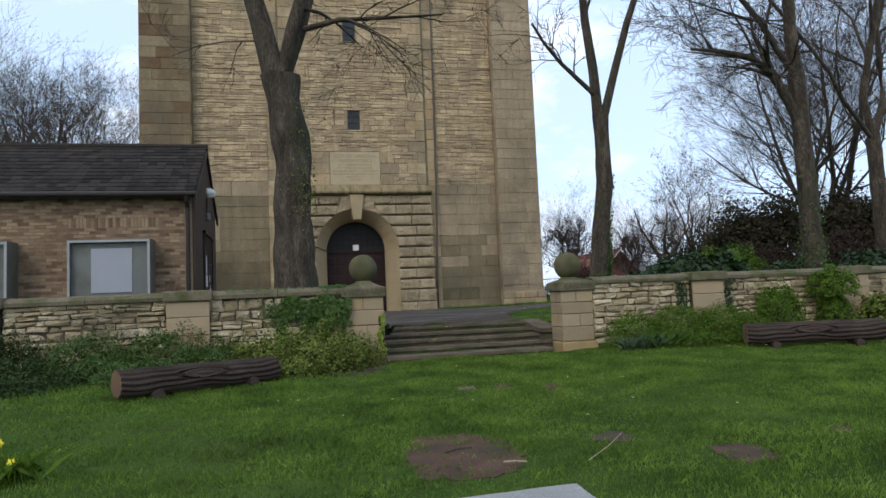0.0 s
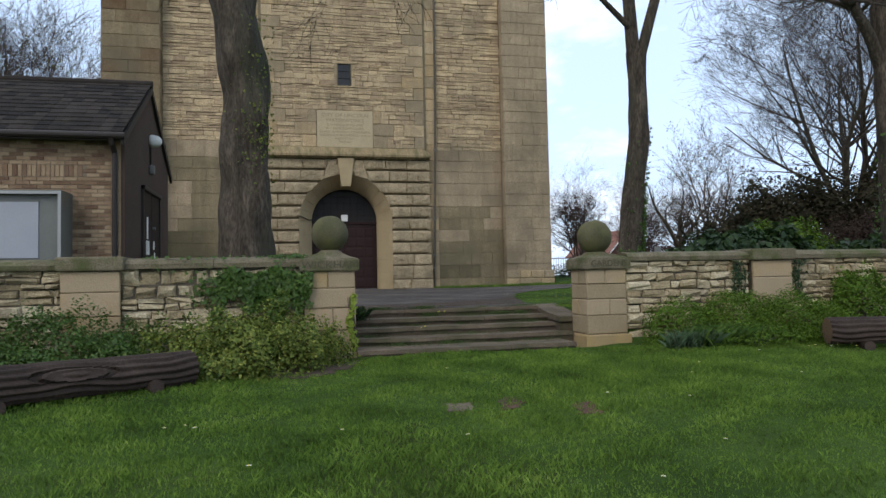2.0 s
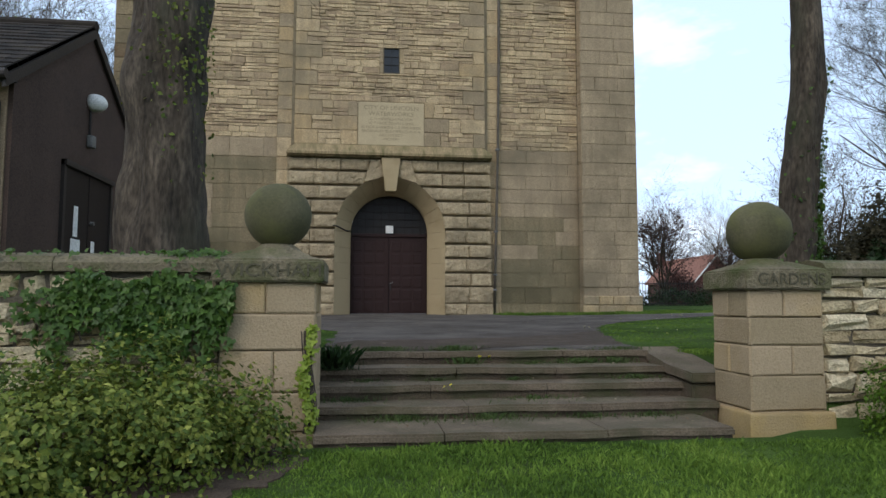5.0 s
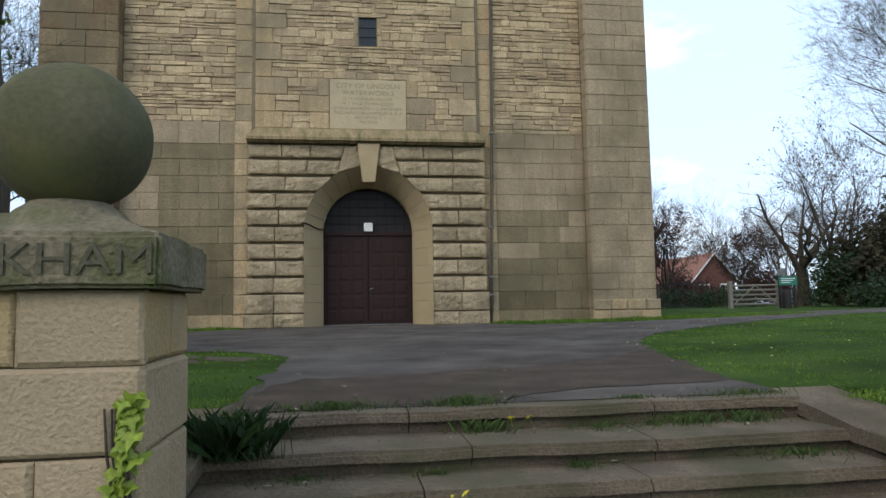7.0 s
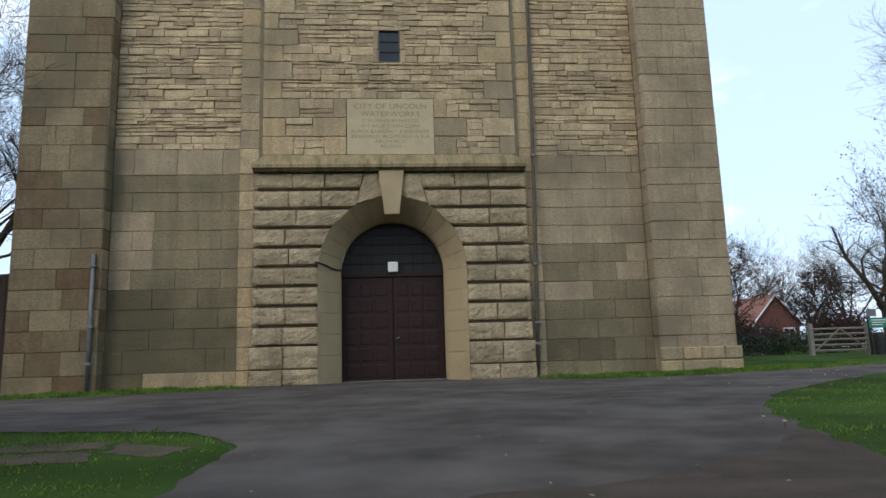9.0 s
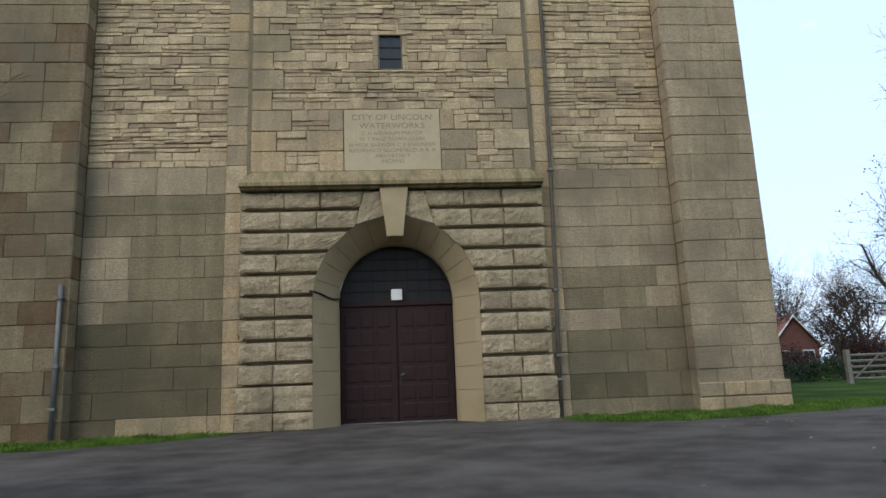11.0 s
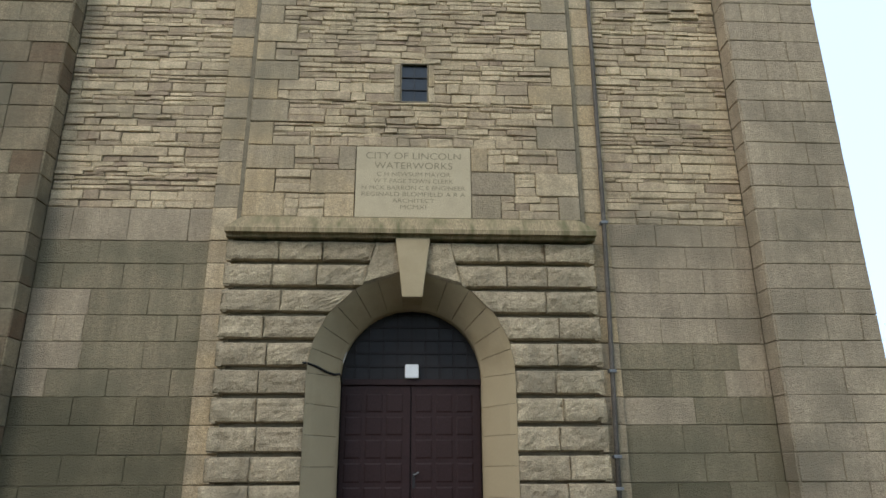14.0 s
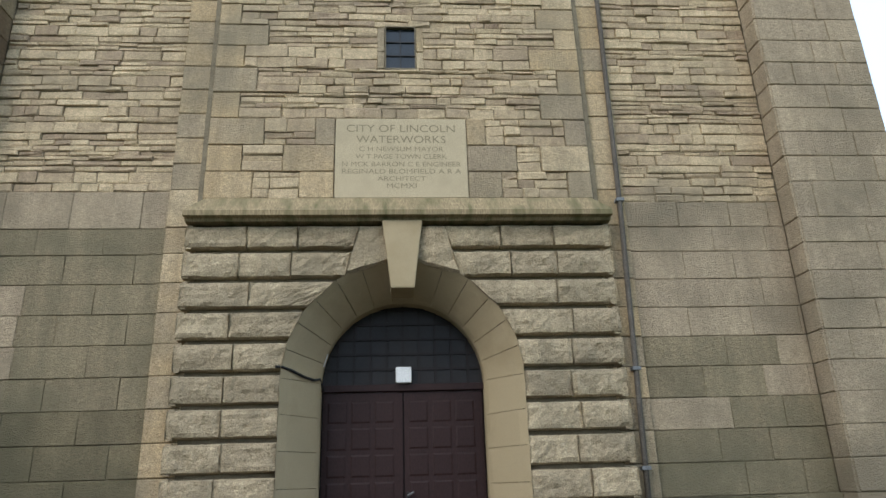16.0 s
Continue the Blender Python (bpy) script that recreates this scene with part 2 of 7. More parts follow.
CASE = material("case_frame", [(0.25, 0.255, 0.245), (0.34, 0.345, 0.335)], 0.55, 2, 60, 0.1, speckle=(0.9, 1.08))
CASE_PANEL = material("case_panel", [(0.105, 0.11, 0.10), (0.165, 0.17, 0.155)], 0.4, 1.2, 40, 0.03, (0.08, 0.085, 0.06), 1.5, (0.5, 0.75), speckle=(0.94, 1.05))
PAPER = material("pale_sheet", [(0.27, 0.285, 0.315), (0.32, 0.335, 0.36)], 0.5, 1.0, 40, 0.0, speckle=(0.97, 1.03))
ASPHALT = material("asphalt", [(0.041, 0.033, 0.027), (0.067, 0.055, 0.046), (0.108, 0.090, 0.076)], 0.93, 1.6, 130, 0.8, (0.135, 0.116, 0.102), 0.5, (0.44, 0.70), contrast=1.3, speckle=(0.55, 1.4))
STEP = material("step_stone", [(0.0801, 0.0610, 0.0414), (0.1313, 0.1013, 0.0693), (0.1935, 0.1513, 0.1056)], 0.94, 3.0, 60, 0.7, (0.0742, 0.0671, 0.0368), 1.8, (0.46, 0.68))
# Darker copy of step_stone: the risers' shade is put into the colour, plus moss.
RISER = material("shaded_mossy_riser", [(0.0491, 0.0378, 0.0248), (0.0842, 0.0634, 0.0435), (0.1193, 0.0903, 0.0621)], 0.95, 3.0, 60, 0.6, (0.0455, 0.0488, 0.0207), 1.8, (0.48, 0.68))
PAVER = material("red_paving", [(0.0595, 0.0344, 0.0240), (0.0978, 0.0508, 0.0352), (0.1275, 0.0697, 0.0480)], 0.97, 3.0, 90, 0.7, (0.0425, 0.0369, 0.0200), 1.6, (0.48, 0.7), contrast=1.0)
CONCRETE = material("concrete", [(0.22, 0.22, 0.215), (0.33, 0.33, 0.32)], 0.9, 2.0, 80, 0.3)
SOIL = material("soil", [(0.045, 0.032, 0.022), (0.085, 0.06, 0.042)], 0.98, 4.0, 50, 0.8)
LAWN = material("lawn", [(0.0242, 0.0440, 0.0121), (0.0462, 0.0836, 0.0198), (0.0770, 0.1232, 0.0297)], 0.97, 0.6, 90, 0.9, (0.055, 0.062, 0.024), 0.35, (0.55, 0.8), contrast=1.1, spec=0.03)
BLADE = leafy("grass_blade", [(0.0432, 0.0778, 0.0162), (0.0842, 0.1490, 0.0259), (0.1404, 0.2290, 0.0367), (0.2214, 0.3024, 0.0626)], 0.85, 1.5, 0.5, 1.5, -0.28, 0.08)
IVY = leafy("ivy_leaf", [(0.03, 0.065, 0.013), (0.055, 0.11, 0.02), (0.10, 0.16, 0.035)], 0.4)
IVY_LIGHT = leafy("young_ivy_leaf", [(0.12, 0.19, 0.02), (0.20, 0.27, 0.035), (0.26, 0.32, 0.05)], 0.4)
SHRUB = leafy("shrub_leaf", [(0.035, 0.065, 0.013), (0.075, 0.115, 0.02), (0.14, 0.175, 0.03), (0.24, 0.25, 0.05)])
GREEN_SHRUB = leafy("green_shrub_leaf", [(0.038, 0.082, 0.008), (0.078, 0.148, 0.013), (0.135, 0.215, 0.022)])
DARK_LEAF = leafy("dark_leaf", [(0.012, 0.028, 0.010), (0.024, 0.05, 0.016), (0.042, 0.075, 0.022)], 0.4)
BROWN_LEAF = leafy("brown_twig_leaf", [(0.028, 0.019, 0.014), (0.048, 0.031, 0.023), (0.068, 0.043, 0.03)], 0.8)
THICKET = leafy("thicket_leaf", [(0.0224, 0.0210, 0.0126), (0.0420, 0.0378, 0.0196), (0.0672, 0.0560, 0.0294)], 0.8)
RED_LEAF = leafy("red_twig_leaf", [(0.045, 0.022, 0.020), (0.075, 0.038, 0.033), (0.10, 0.055, 0.045)], 0.8)
BARK = material("bark", [(0.0287, 0.0218, 0.0155), (0.0563, 0.0438, 0.0310), (0.1024, 0.0809, 0.0593)], 0.97, 6.0, 30, 1.0, (0.046, 0.045, 0.028), 1.6, (0.52, 0.70), stretch=(1, 1, 0.3), contrast=1.2, speckle=(0.45, 1.45))
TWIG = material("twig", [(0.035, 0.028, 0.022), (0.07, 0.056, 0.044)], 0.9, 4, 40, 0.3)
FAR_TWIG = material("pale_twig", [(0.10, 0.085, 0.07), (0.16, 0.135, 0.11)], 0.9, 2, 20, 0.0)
LOG = material("log_wood", [(0.022, 0.014, 0.011), (0.042, 0.028, 0.021), (0.07, 0.049, 0.038)], 0.8, 3.0, 40, 0.6, stretch=(0.5, 1, 1))
LOG_END = material("log_end", [(0.10, 0.06, 0.032), (0.16, 0.10, 0.055)], 0.85, 6, 60, 0.4)
TIP_LEAF = leafy("young_tip_leaf", [(0.13, 0.17, 0.025), (0.22, 0.25, 0.045), (0.32, 0.33, 0.08)])
DEEP_LEAF = leafy("deep_shrub_leaf", [(0.014, 0.030, 0.007), (0.028, 0.056, 0.011), (0.052, 0.088, 0.018)])
STRAP = leafy("strap_leaf", [(0.04, 0.075, 0.035), (0.07, 0.12, 0.06), (0.12, 0.17, 0.10)])
WEED = leafy("weed_leaf", [(0.036, 0.066, 0.018), (0.062, 0.100, 0.028), (0.100, 0.140, 0.045)])
DIRT = material("dirt_on_asphalt", [(0.0403, 0.0290, 0.0212), (0.0650, 0.0460, 0.0340), (0.0918, 0.0680, 0.0506)], 0.97, 2.2, 120, 0.9, (0.0504, 0.0420, 0.0230), 1.4, (0.5, 0.7), contrast=1.2, speckle=(0.5, 1.5))
SKY_PANE = material("window_pane", [(0.0168, 0.0205, 0.0234), (0.0252, 0.0279, 0.0296)], 0.15, 2, 30, 0.02, spec=0.4)
YELLOW = material("yellow_petal", [(0.75, 0.62, 0.03), (0.85, 0.75, 0.08)], 0.6, 5, 40, 0.0)
PETAL = material("white_petal", [(0.75, 0.75, 0.72), (0.85, 0.85, 0.82)], 0.6, 5, 40, 0.0)
DRY = material("dry_twig", [(0.22, 0.17, 0.11), (0.33, 0.27, 0.19)], 0.9, 6, 40, 0.2)
RED_WALL = material("red_brick", [(0.105, 0.046, 0.036), (0.145, 0.062, 0.048)], 0.9, 2, 14, 0.2)
RED_ROOF = material("red_roof", [(0.19, 0.085, 0.06), (0.25, 0.115, 0.08)], 0.9, 2, 14, 0.2)
TIMBER = material("gate_timber", [(0.17, 0.155, 0.13), (0.25, 0.23, 0.20)], 0.9, 3, 40, 0.3)
SIGN_GREEN = material("sign_green", [(0.015, 0.15, 0.10), (0.02, 0.18, 0.12)], 0.5, 2, 40, 0.0)


# ---- builders ----
def mesh_object(name, verts, faces, mat, parent=None, smooth=False, label=""):
    me = bpy.data.meshes.new(name)
    me.from_pydata([tuple(v) for v in verts], [], [tuple(q) for q in faces])
    me.materials.append(mat)
    if smooth:
        me.shade_smooth()
    ob = new(name, me)
    if parent:
        ob.parent = parent
    if label:
        ob["label"] = label
    return ob


def part(name, bm, mat, parent=None, label="", smooth=False):
    bmesh.ops.recalc_face_normals(bm, faces=bm.faces)
    me = bpy.data.meshes.new(name)
    bm.to_mesh(me)
    bm.free()
    me.materials.append(mat)
    if smooth:
        me.shade_smooth()
    ob = new(name, me)
    if parent:
        ob.parent = parent
    if label:
        ob["label"] = label
    return ob


def empty(name, at, label, category, group="", kind=""):
    ob = new(name)
    ob.location = at
    ob.empty_display_size = 0.1
    return tagged(ob, label, category, group, kind)


def keep(ob, parent):
    """Parent ob, whose mesh is in world places, without moving it."""
    ob.parent = parent
    ob.matrix_parent_inverse = Matrix.Translation(parent.location).inverted()
    return ob


def boxes(bm, items, bevel=0.0):
    """Boxes given as (x0, x1, y0, y1, z0, z1), bevelled when asked."""
    for x0, x1, y0, y1, z0, z1 in items:
        r = bmesh.ops.create_cube(bm, size=1.0, matrix=Matrix.Translation(((x0 + x1) / 2, (y0 + y1) / 2, (z0 + z1) / 2)) @ Matrix.Diagonal((x1 - x0, y1 - y0, z1 - z0, 1)))
        if bevel:
            es = list({e for v in r["verts"] for e in v.link_edges})
            bmesh.ops.bevel(bm, geom=es, offset=bevel, segments=2, affect="EDGES", profile=0.6)
    return bm


def box(name, dims, mat, parent=None, bevel=0.0, label=""):
    ob = part(name, boxes(bmesh.new(), [dims], bevel), mat, None, label)
    if parent:
        keep(ob, parent)
    return ob


def tube(bm, pts, radii, sides=8):
    """A tapered tube through points."""
    rings = []
    prev = None
    for i, p in enumerate(pts):
        a = Vector(pts[max(0, i - 1)])
        b = Vector(pts[min(len(pts) - 1, i + 1)])
        d = (b - a).normalized()
        u = d.cross(Vector((0.31, 0.17, 0.93)) if abs(d.z) < 0.9 else Vector((1, 0.1, 0))).normalized() if prev is None else (prev - d * prev.dot(d)).normalized()
        prev = u
        w = d.cross(u)
        rings.append([bm.verts.new(Vector(p) + radii[i] * (math.cos(2 * math.pi * k / sides) * u + math.sin(2 * math.pi * k / sides) * w)) for k in range(sides)])
    for r0, r1 in zip(rings, rings[1:]):
        for k in range(sides):
            bm.faces.new((r0[k], r0[(k + 1) % sides], r1[(k + 1) % sides], r1[k]))
    bm.faces.new(rings[0])
    bm.faces.new(rings[-1][::-1])
    return bm


def prism(bm, outline, y0, y1):
    """Outline of (x, z), pushed through from y0 to y1."""
    a = [bm.verts.new((x, y0, z)) for x, z in outline]
    b = [bm.verts.new((x, y1, z)) for x, z in outline]
    n = len(outline)
    bm.faces.new(a)
    bm.faces.new(b[::-1])
    for i in range(n):
        bm.faces.new((a[i], a[(i + 1) % n], b[(i + 1) % n], b[i]))
    return bm


RNG = random.Random(7)
FRONT = (Vector((1, 0, 0)), Vector((0, 0, 1)), Vector((0, -1, 0)))
EAST = (Vector((0, 1, 0)), Vector((0, 0, 1)), Vector((1, 0, 0)))
WEST = (Vector((0, -1, 0)), Vector((0, 0, 1)), Vector((-1, 0, 0)))


def block(rect, depth, origin, axes, joint=0.012, tight=1.0, chamfer=0.012, rough=0.004, spread=0.01):
    """One dressed stone: a face with worn edges, proud of the joint; verts and faces."""
    u, v, w = axes
    u0, u1, v0, v1 = rect[0] + joint * tight / 2, rect[1] - joint * tight / 2, rect[2] + joint / 2, rect[3] - joint / 2
    c = min(chamfer, (u1 - u0) / 4, (v1 - v0) / 4)
    d = depth + RNG.uniform(-spread, spread)
    vs = []
    for k, (ins, dep) in enumerate(((0, 0), (0, d - c), (c, d))):
        for a, b in ((u0 + ins, v0 + ins), (u1 - ins, v0 + ins), (u1 - ins, v1 - ins), (u0 + ins, v1 - ins)):
            j = rough if k else 0
            vs.append(origin + u * (a + RNG.uniform(-j, j)) + v * (b + RNG.uniform(-j, j)) + w * (dep + RNG.uniform(-j, j)))
    fs = [(8, 9, 10, 11)]
    for r in (0, 4):
        fs += [(r + i, r + (i + 1) % 4, r + 4 + (i + 1) % 4, r + 4 + i) for i in range(4)]
    return vs, fs


def stones(parent, rects, mat, depth, origin=Vector((0, 0, 0)), axes=FRONT, name="stone", near=None, limit=300, **kw):
    """Stones laid as rects (u0, u1, v0, v1): the nearest ones objects of their own, the rest one joined mesh."""
    near = near or (0.0, 2.0)
    rects = sorted(rects, key=lambda r: ((r[0] + r[1]) / 2 - near[0]) ** 2 + ((r[2] + r[3]) / 2 - near[1]) ** 2)
    base = Vector(parent.location)
    jv, jf = [], []
    for i, r in enumerate(rects):
        vs, fs = block(r, depth, origin - base, axes, **kw)
        if i < limit:
            mesh_object(name, vs, fs, mat, parent)
        else:
            o = len(jv)
            jv += vs
            jf += [tuple(o + k for k in q) for q in fs]
    if jv:
        tagged(mesh_object("further_" + name + "s", jv, jf, mat, parent), kind="stuff")


def split(u0, u1, lo, hi, rng=RNG):
    """Cut a course into lengths between lo and hi."""
    out = [u0]
    while u1 - out[-1] > hi:
        out.append(out[-1] + rng.uniform(lo, hi))
    if u1 - out[-1] < lo * 0.5 and len(out) > 1:
        out[-1] = (out[-2] + u1) / 2
    out.append(u1)
    return list(zip(out, out[1:]))


def courses(u0, u1, v0, v1, hs, lo, hi, holes=()):
    """Random courses of heights from hs that fill a rect, with holes (u0, u1, v0, v1) left out."""
    out, v = [], v0
    while v < v1 - 1e-4:
        h = RNG.choice(hs)
        h = v1 - v if v1 - v < h * 1.5 else h
        runs = [(u0, u1)]
        for a, b, c, d in holes:
            if c < v + h - 0.02 and d > v + 0.02:
                runs = [q for x, y in runs for q in ((x, min(y, a)), (max(x, b), y)) if q[1] - q[0] > 0.04]
        for a, b in runs:
            out += [(x, y, v, v + h) for x, y in split(a, b, lo, hi)]
        v += h
    return out


def leaves(name, pts, normals, size, mat, parent=None, fold=0.25, aspect=0.7, jitter=0.8, rng=None):
    """One mesh of many small folded leaves at points, turned loosely to the normals."""
    rng = rng or np.random.default_rng(3)
    n = len(pts)
    nrm = normals + rng.normal(0, jitter, (n, 3))
    nrm /= np.linalg.norm(nrm, axis=1)[:, None] + 1e-9
    t = rng.normal(0, 1, (n, 3))
    t -= nrm * (t * nrm).sum(1)[:, None]
    t /= np.linalg.norm(t, axis=1)[:, None] + 1e-9
    s = np.cross(nrm, t)
    L = (size * rng.uniform(0.6, 1.3, n))[:, None]
    a = pts
    c = pts + t * L
    m = pts + t * L * 0.45 
    b = m + s * L * aspect * 0.5 + nrm * L * fold * 0.5
    d = m - s * L * aspect * 0.5 + nrm * L * fold * 0.5
    vs = np.stack([a, b, c, d], 1).reshape(-1, 3)
    idx = np.arange(n)[:, None] * 4
    fs = np.concatenate([idx + np.array([[0, 1, 2]]), idx + np.array([[0, 2, 3]])], 0)
    return fast_mesh(name, vs, fs, mat, parent)


def lobed(name, pts, normals, size, mat, jitter=0.45, rng=None):
    """One mesh of many ivy leaves, each a five-pointed fan."""
    n = len(pts)
    nrm = normals + rng.normal(0, jitter, (n, 3))
    nrm /= np.linalg.norm(nrm, axis=1)[:, None] + 1e-9
    t = np.array([0, 0, -1.0]) + rng.normal(0, 0.5, (n, 3))
    t -= nrm * (t * nrm).sum(1)[:, None]
    t /= np.linalg.norm(t, axis=1)[:, None] + 1e-9
    s = np.cross(nrm, t)
    L = (size * rng.uniform(0.55, 1.25, n))[:, None]
    shape = ((0.0, 0.0, 0.0), (-0.12, 0.42, 0.05), (0.30, 0.52, 0.02), (0.42, 0.22, 0.08), (1.0, 0.0, -0.06), (0.42, -0.22, 0.08), (0.30, -0.52, 0.02), (-0.12, -0.42, 0.05))
    vs = np.stack([pts + L * (a * t + b * s + c * nrm) for a, b, c in shape], 1).reshape(-1, 3)
    i = np.arange(n)[:, None] * 8
    fs = np.concatenate([i + np.array([[0, k, k + 1]]) for k in range(1, 7)], 0)
    return fast_mesh(name, vs, fs, mat)


def fast_mesh(name, vs, fs, mat, parent=None):
    me = bpy.data.meshes.new(name)
    k = fs.shape[1]
    me.vertices.add(len(vs))
    me.vertices.foreach_set("co", np.ascontiguousarray(vs, dtype=np.float32).ravel())
    me.loops.add(len(fs) * k)
    me.loops.foreach_set("vertex_index", np.ascontiguousarray(fs, dtype=np.int32).ravel())
    me.polygons.add(len(fs))
    me.polygons.foreach_set("loop_start", np.arange(0, len(fs) * k, k, dtype=np.int32))
    me.update(calc_edges=True)
    me.validate()
    me.materials.append(mat)
    ob = new(name, me)
    if parent:
        keep(ob, parent)
    return ob


# ---- ground ----
LAWN_EDGE = -18.15


def ground_z(x, y):
    """Height of the ground: the lawn below the wall, the terrace above it."""
    if y < LAWN_EDGE + 0.2:
        d = max(0.0, LAWN_EDGE - y)
        z = -0.66 - 0.045 * min(d, 6.5) - 0.012 * max(0.0, min(d - 6.5, 8.0))
        z += 0.10 * max(0.0, min(1.0, (-2.2 - x) / 2.5)) * max(0.0, min(1.0, (y + 27.0) / 4.0))
        return z + 0.012 * math.sin(1.7 * x + 0.6 * y) + 0.01 * math.sin(0.9 * y - 1.3 * x)
    back = max(0.0, min(1.0, (y + 16.6) / 13.0))
    z = -0.105 + 0.105 * back
    return z + 0.012 * max(0.0, min(x - 2.0, 12.0)) + 0.01 * max(0.0, min(y + 1.0, 14.0))


def build_ground():
    xs = [-300, -120, -60, -35] + [-25 + 0.5 * i for i in range(101)] + [35, 60, 120, 300]
    ys = [-300, -120, -70, -50] + [-40 + 0.5 * i for i in range(43)] + [-18.5, -18.2, -17.96, -17.8, -17.4, -16.9, -16.4, -16.06, -16.0] + [-15.5 + 0.5 * i for i in range(70)] + [22, 30, 40, 60, 120, 300]
    vs, fs = [], []
    for y in ys:
        for x in xs:
            if -1.55 < x < 2.6 and LAWN_EDGE < y < -16.05:
                z = -0.80
            elif -1.55 < x < 2.6 and -18.5 <= y <= LAWN_EDGE:
                z = -0.70
            else:
                z = ground_z(x, y) - (0.02 if y < -16 else 0.002)
            vs.append((x, y, z))
    w = len(xs)
    for j in range(len(ys) - 1):
        for i in range(w - 1):
            fs.append((j * w + i, j * w + i + 1, (j + 1) * w + i + 1, (j + 1) * w + i))
    return tagged(mesh_object("ground", vs, fs, LAWN, smooth=True), "rough green lawn and terrace turf", "ground", kind="structure")


def sheet(name, outline, mat, lift, label, category, step=0.6):
    """A thin sheet that follows the ground inside an outline of (x, y)."""
    bm = bmesh.new()
    rough = []
    for (x0, y0), (x1, y1) in zip(outline, outline[1:] + outline[:1]):
        n = max(1, round(math.hypot(x1 - x0, y1 - y0) / 0.22))
        for i in range(n):
            x, y = x0 + (x1 - x0) * i / n, y0 + (y1 - y0) * i / n
            j = 0.13 if y < -0.5 and y > -16.0 else 0.0
            rough.append((x + j * noise.noise(Vector((x * 2.1, y * 2.1, 3))), y + j * noise.noise(Vector((x * 2.3, y * 2.3, 8)))))
    f = bm.faces.new([bm.verts.new((x, y, 0)) for x, y in rough])
    bmesh.ops.triangulate(bm, faces=[f])
    for _ in range(4):
        es = [e for e in bm.edges if e.calc_length() > step * 1.6]
        if es:
            bmesh.ops.subdivide_edges(bm, edges=es, cuts=1)
            bmesh.ops.triangulate(bm, faces=[q for q in bm.faces if len(q.verts) > 3])
    for v in bm.verts:
        v.co.z = ground_z(v.co.x, max(v.co.y, -16.6)) + lift
    ob = part(name, bm, mat, smooth=True)
    return tagged(ob, label, category, kind="structure")


build_ground()
sheet("path", [(-1.42, -16.1), (2.32, -16.1), (2.35, -15.3), (2.85, -13.2), (3.4, -11.5), (3.85, -10.4), (4.8, -8.9), (6.5, -7.3), (9.4, -5.1), (14, -2.5), (24, 2.5), (24, 6), (14, 0.8), (10.2, -2.0), (9, -2.35), (7.2, -2.75), (5.5, -2.9), (4.3, -2.3), (3.75, -1.3), (3.6, -0.02), (-3.6, -0.02),
      (-3.7, -0.6), (-4.7, -1.6), (-6.5, -2.4), (-10, -3.0), (-16, -3.2), (-16, -8.5), (-8, -9.2), (-4.5, -9.7), (-2.1, -10.5), (-1.34, -11.8), (-1.40, -13.3)], ASPHALT, 0.006, "worn dark grey asphalt path up to the doors", "path")
sheet("dirt", [(-1.38, -16.06), (-1.37, -15.5), (-1.25, -15.1), (-1.3, -14.8), (-1.05, -14.35), (-0.8, -14.4), (-0.45, -14.2), (-0.1, -14.3), (0.3, -14.05), (0.7, -14.1), (1.05, -13.9), (1.5, -13.75), (1.8, -13.4), (2.3, -13.2), (2.6, -12.7), (3.1, -12.2), (2.86, -13.2), (2.6, -14.3), (2.33, -15.3), (1.9, -15.5), (1.2, -15.58), (0.6, -15.75), (0.3, -16.06)], DIRT, 0.011, "brown dirt and leaf mould trodden over the asphalt", "path")
sheet("top_slab", [(0.3, -16.06), (0.6, -15.76), (1.2, -15.59), (1.9, -15.51), (2.3, -15.42), (2.3, -16.06)], STEP, 0.003, "worn stone slab at the head of the steps", "path")
tagged(box("threshold", (-1.95, 1.95, -0.019, 1.32, -0.2, 0.022), ASPHALT), "asphalt threshold in the arched doorway", "floor", kind="structure")


# ---- tower ----
RISE = 0.03
def arch_ring(bm, y0, r0, y1, r1, spring, a0, a1, foot=None):
    """A splayed piece of arch between two angles, or a jamb piece from z a0 to a1 on the side foot."""
    pts = []
    s0, s1 = (spring + RISE * min(1.0, (1.94 - r) / 0.5) for r in (r0, r1))
    if foot is None:
        for a in np.linspace(a0, a1, 5):
            pts.append(((r0 * math.cos(a), y0, s0 + r0 * math.sin(a)), (r1 * math.cos(a), y1, s1 + r1 * math.sin(a))))
    else:
        for z in (a0, a1):
            k = max(0.0, z - 2.4) / (spring - 2.4)
            pts.append(((foot * r0, y0, z + k * (s0 - spring)), (foot * r1, y1, z + k * (s1 - spring))))
    va = [[bm.verts.new(q) for q in p] for p in pts]
    for p, q in zip(va, va[1:]):
        bm.faces.new((p[0], q[0], q[1], p[1]))
    return bm


def arch_core(x0, x1, z0, z1, r, spring, y0, y1):
    """A block with an arched way through it."""
    bm = bmesh.new()
    arc = [(r * math.cos(a), spring + r * math.sin(a)) for a in np.linspace(math.pi, 0, 25)]
    prism(bm, [(x0, z0), (-r, z0)] + arc[:13] + [(arc[12][0], z1), (x0, z1)], y0, y1)
    prism(bm, arc[12:] + [(r, z0), (x1, z0), (x1, z1), (arc[12][0], z1)], y0, y1)
    return bm


TOP = 17.0
SPRING = 2.95


def wall(name, label, dims):
    return tagged(box(name, dims, MORTAR), label, "wall", kind="structure")


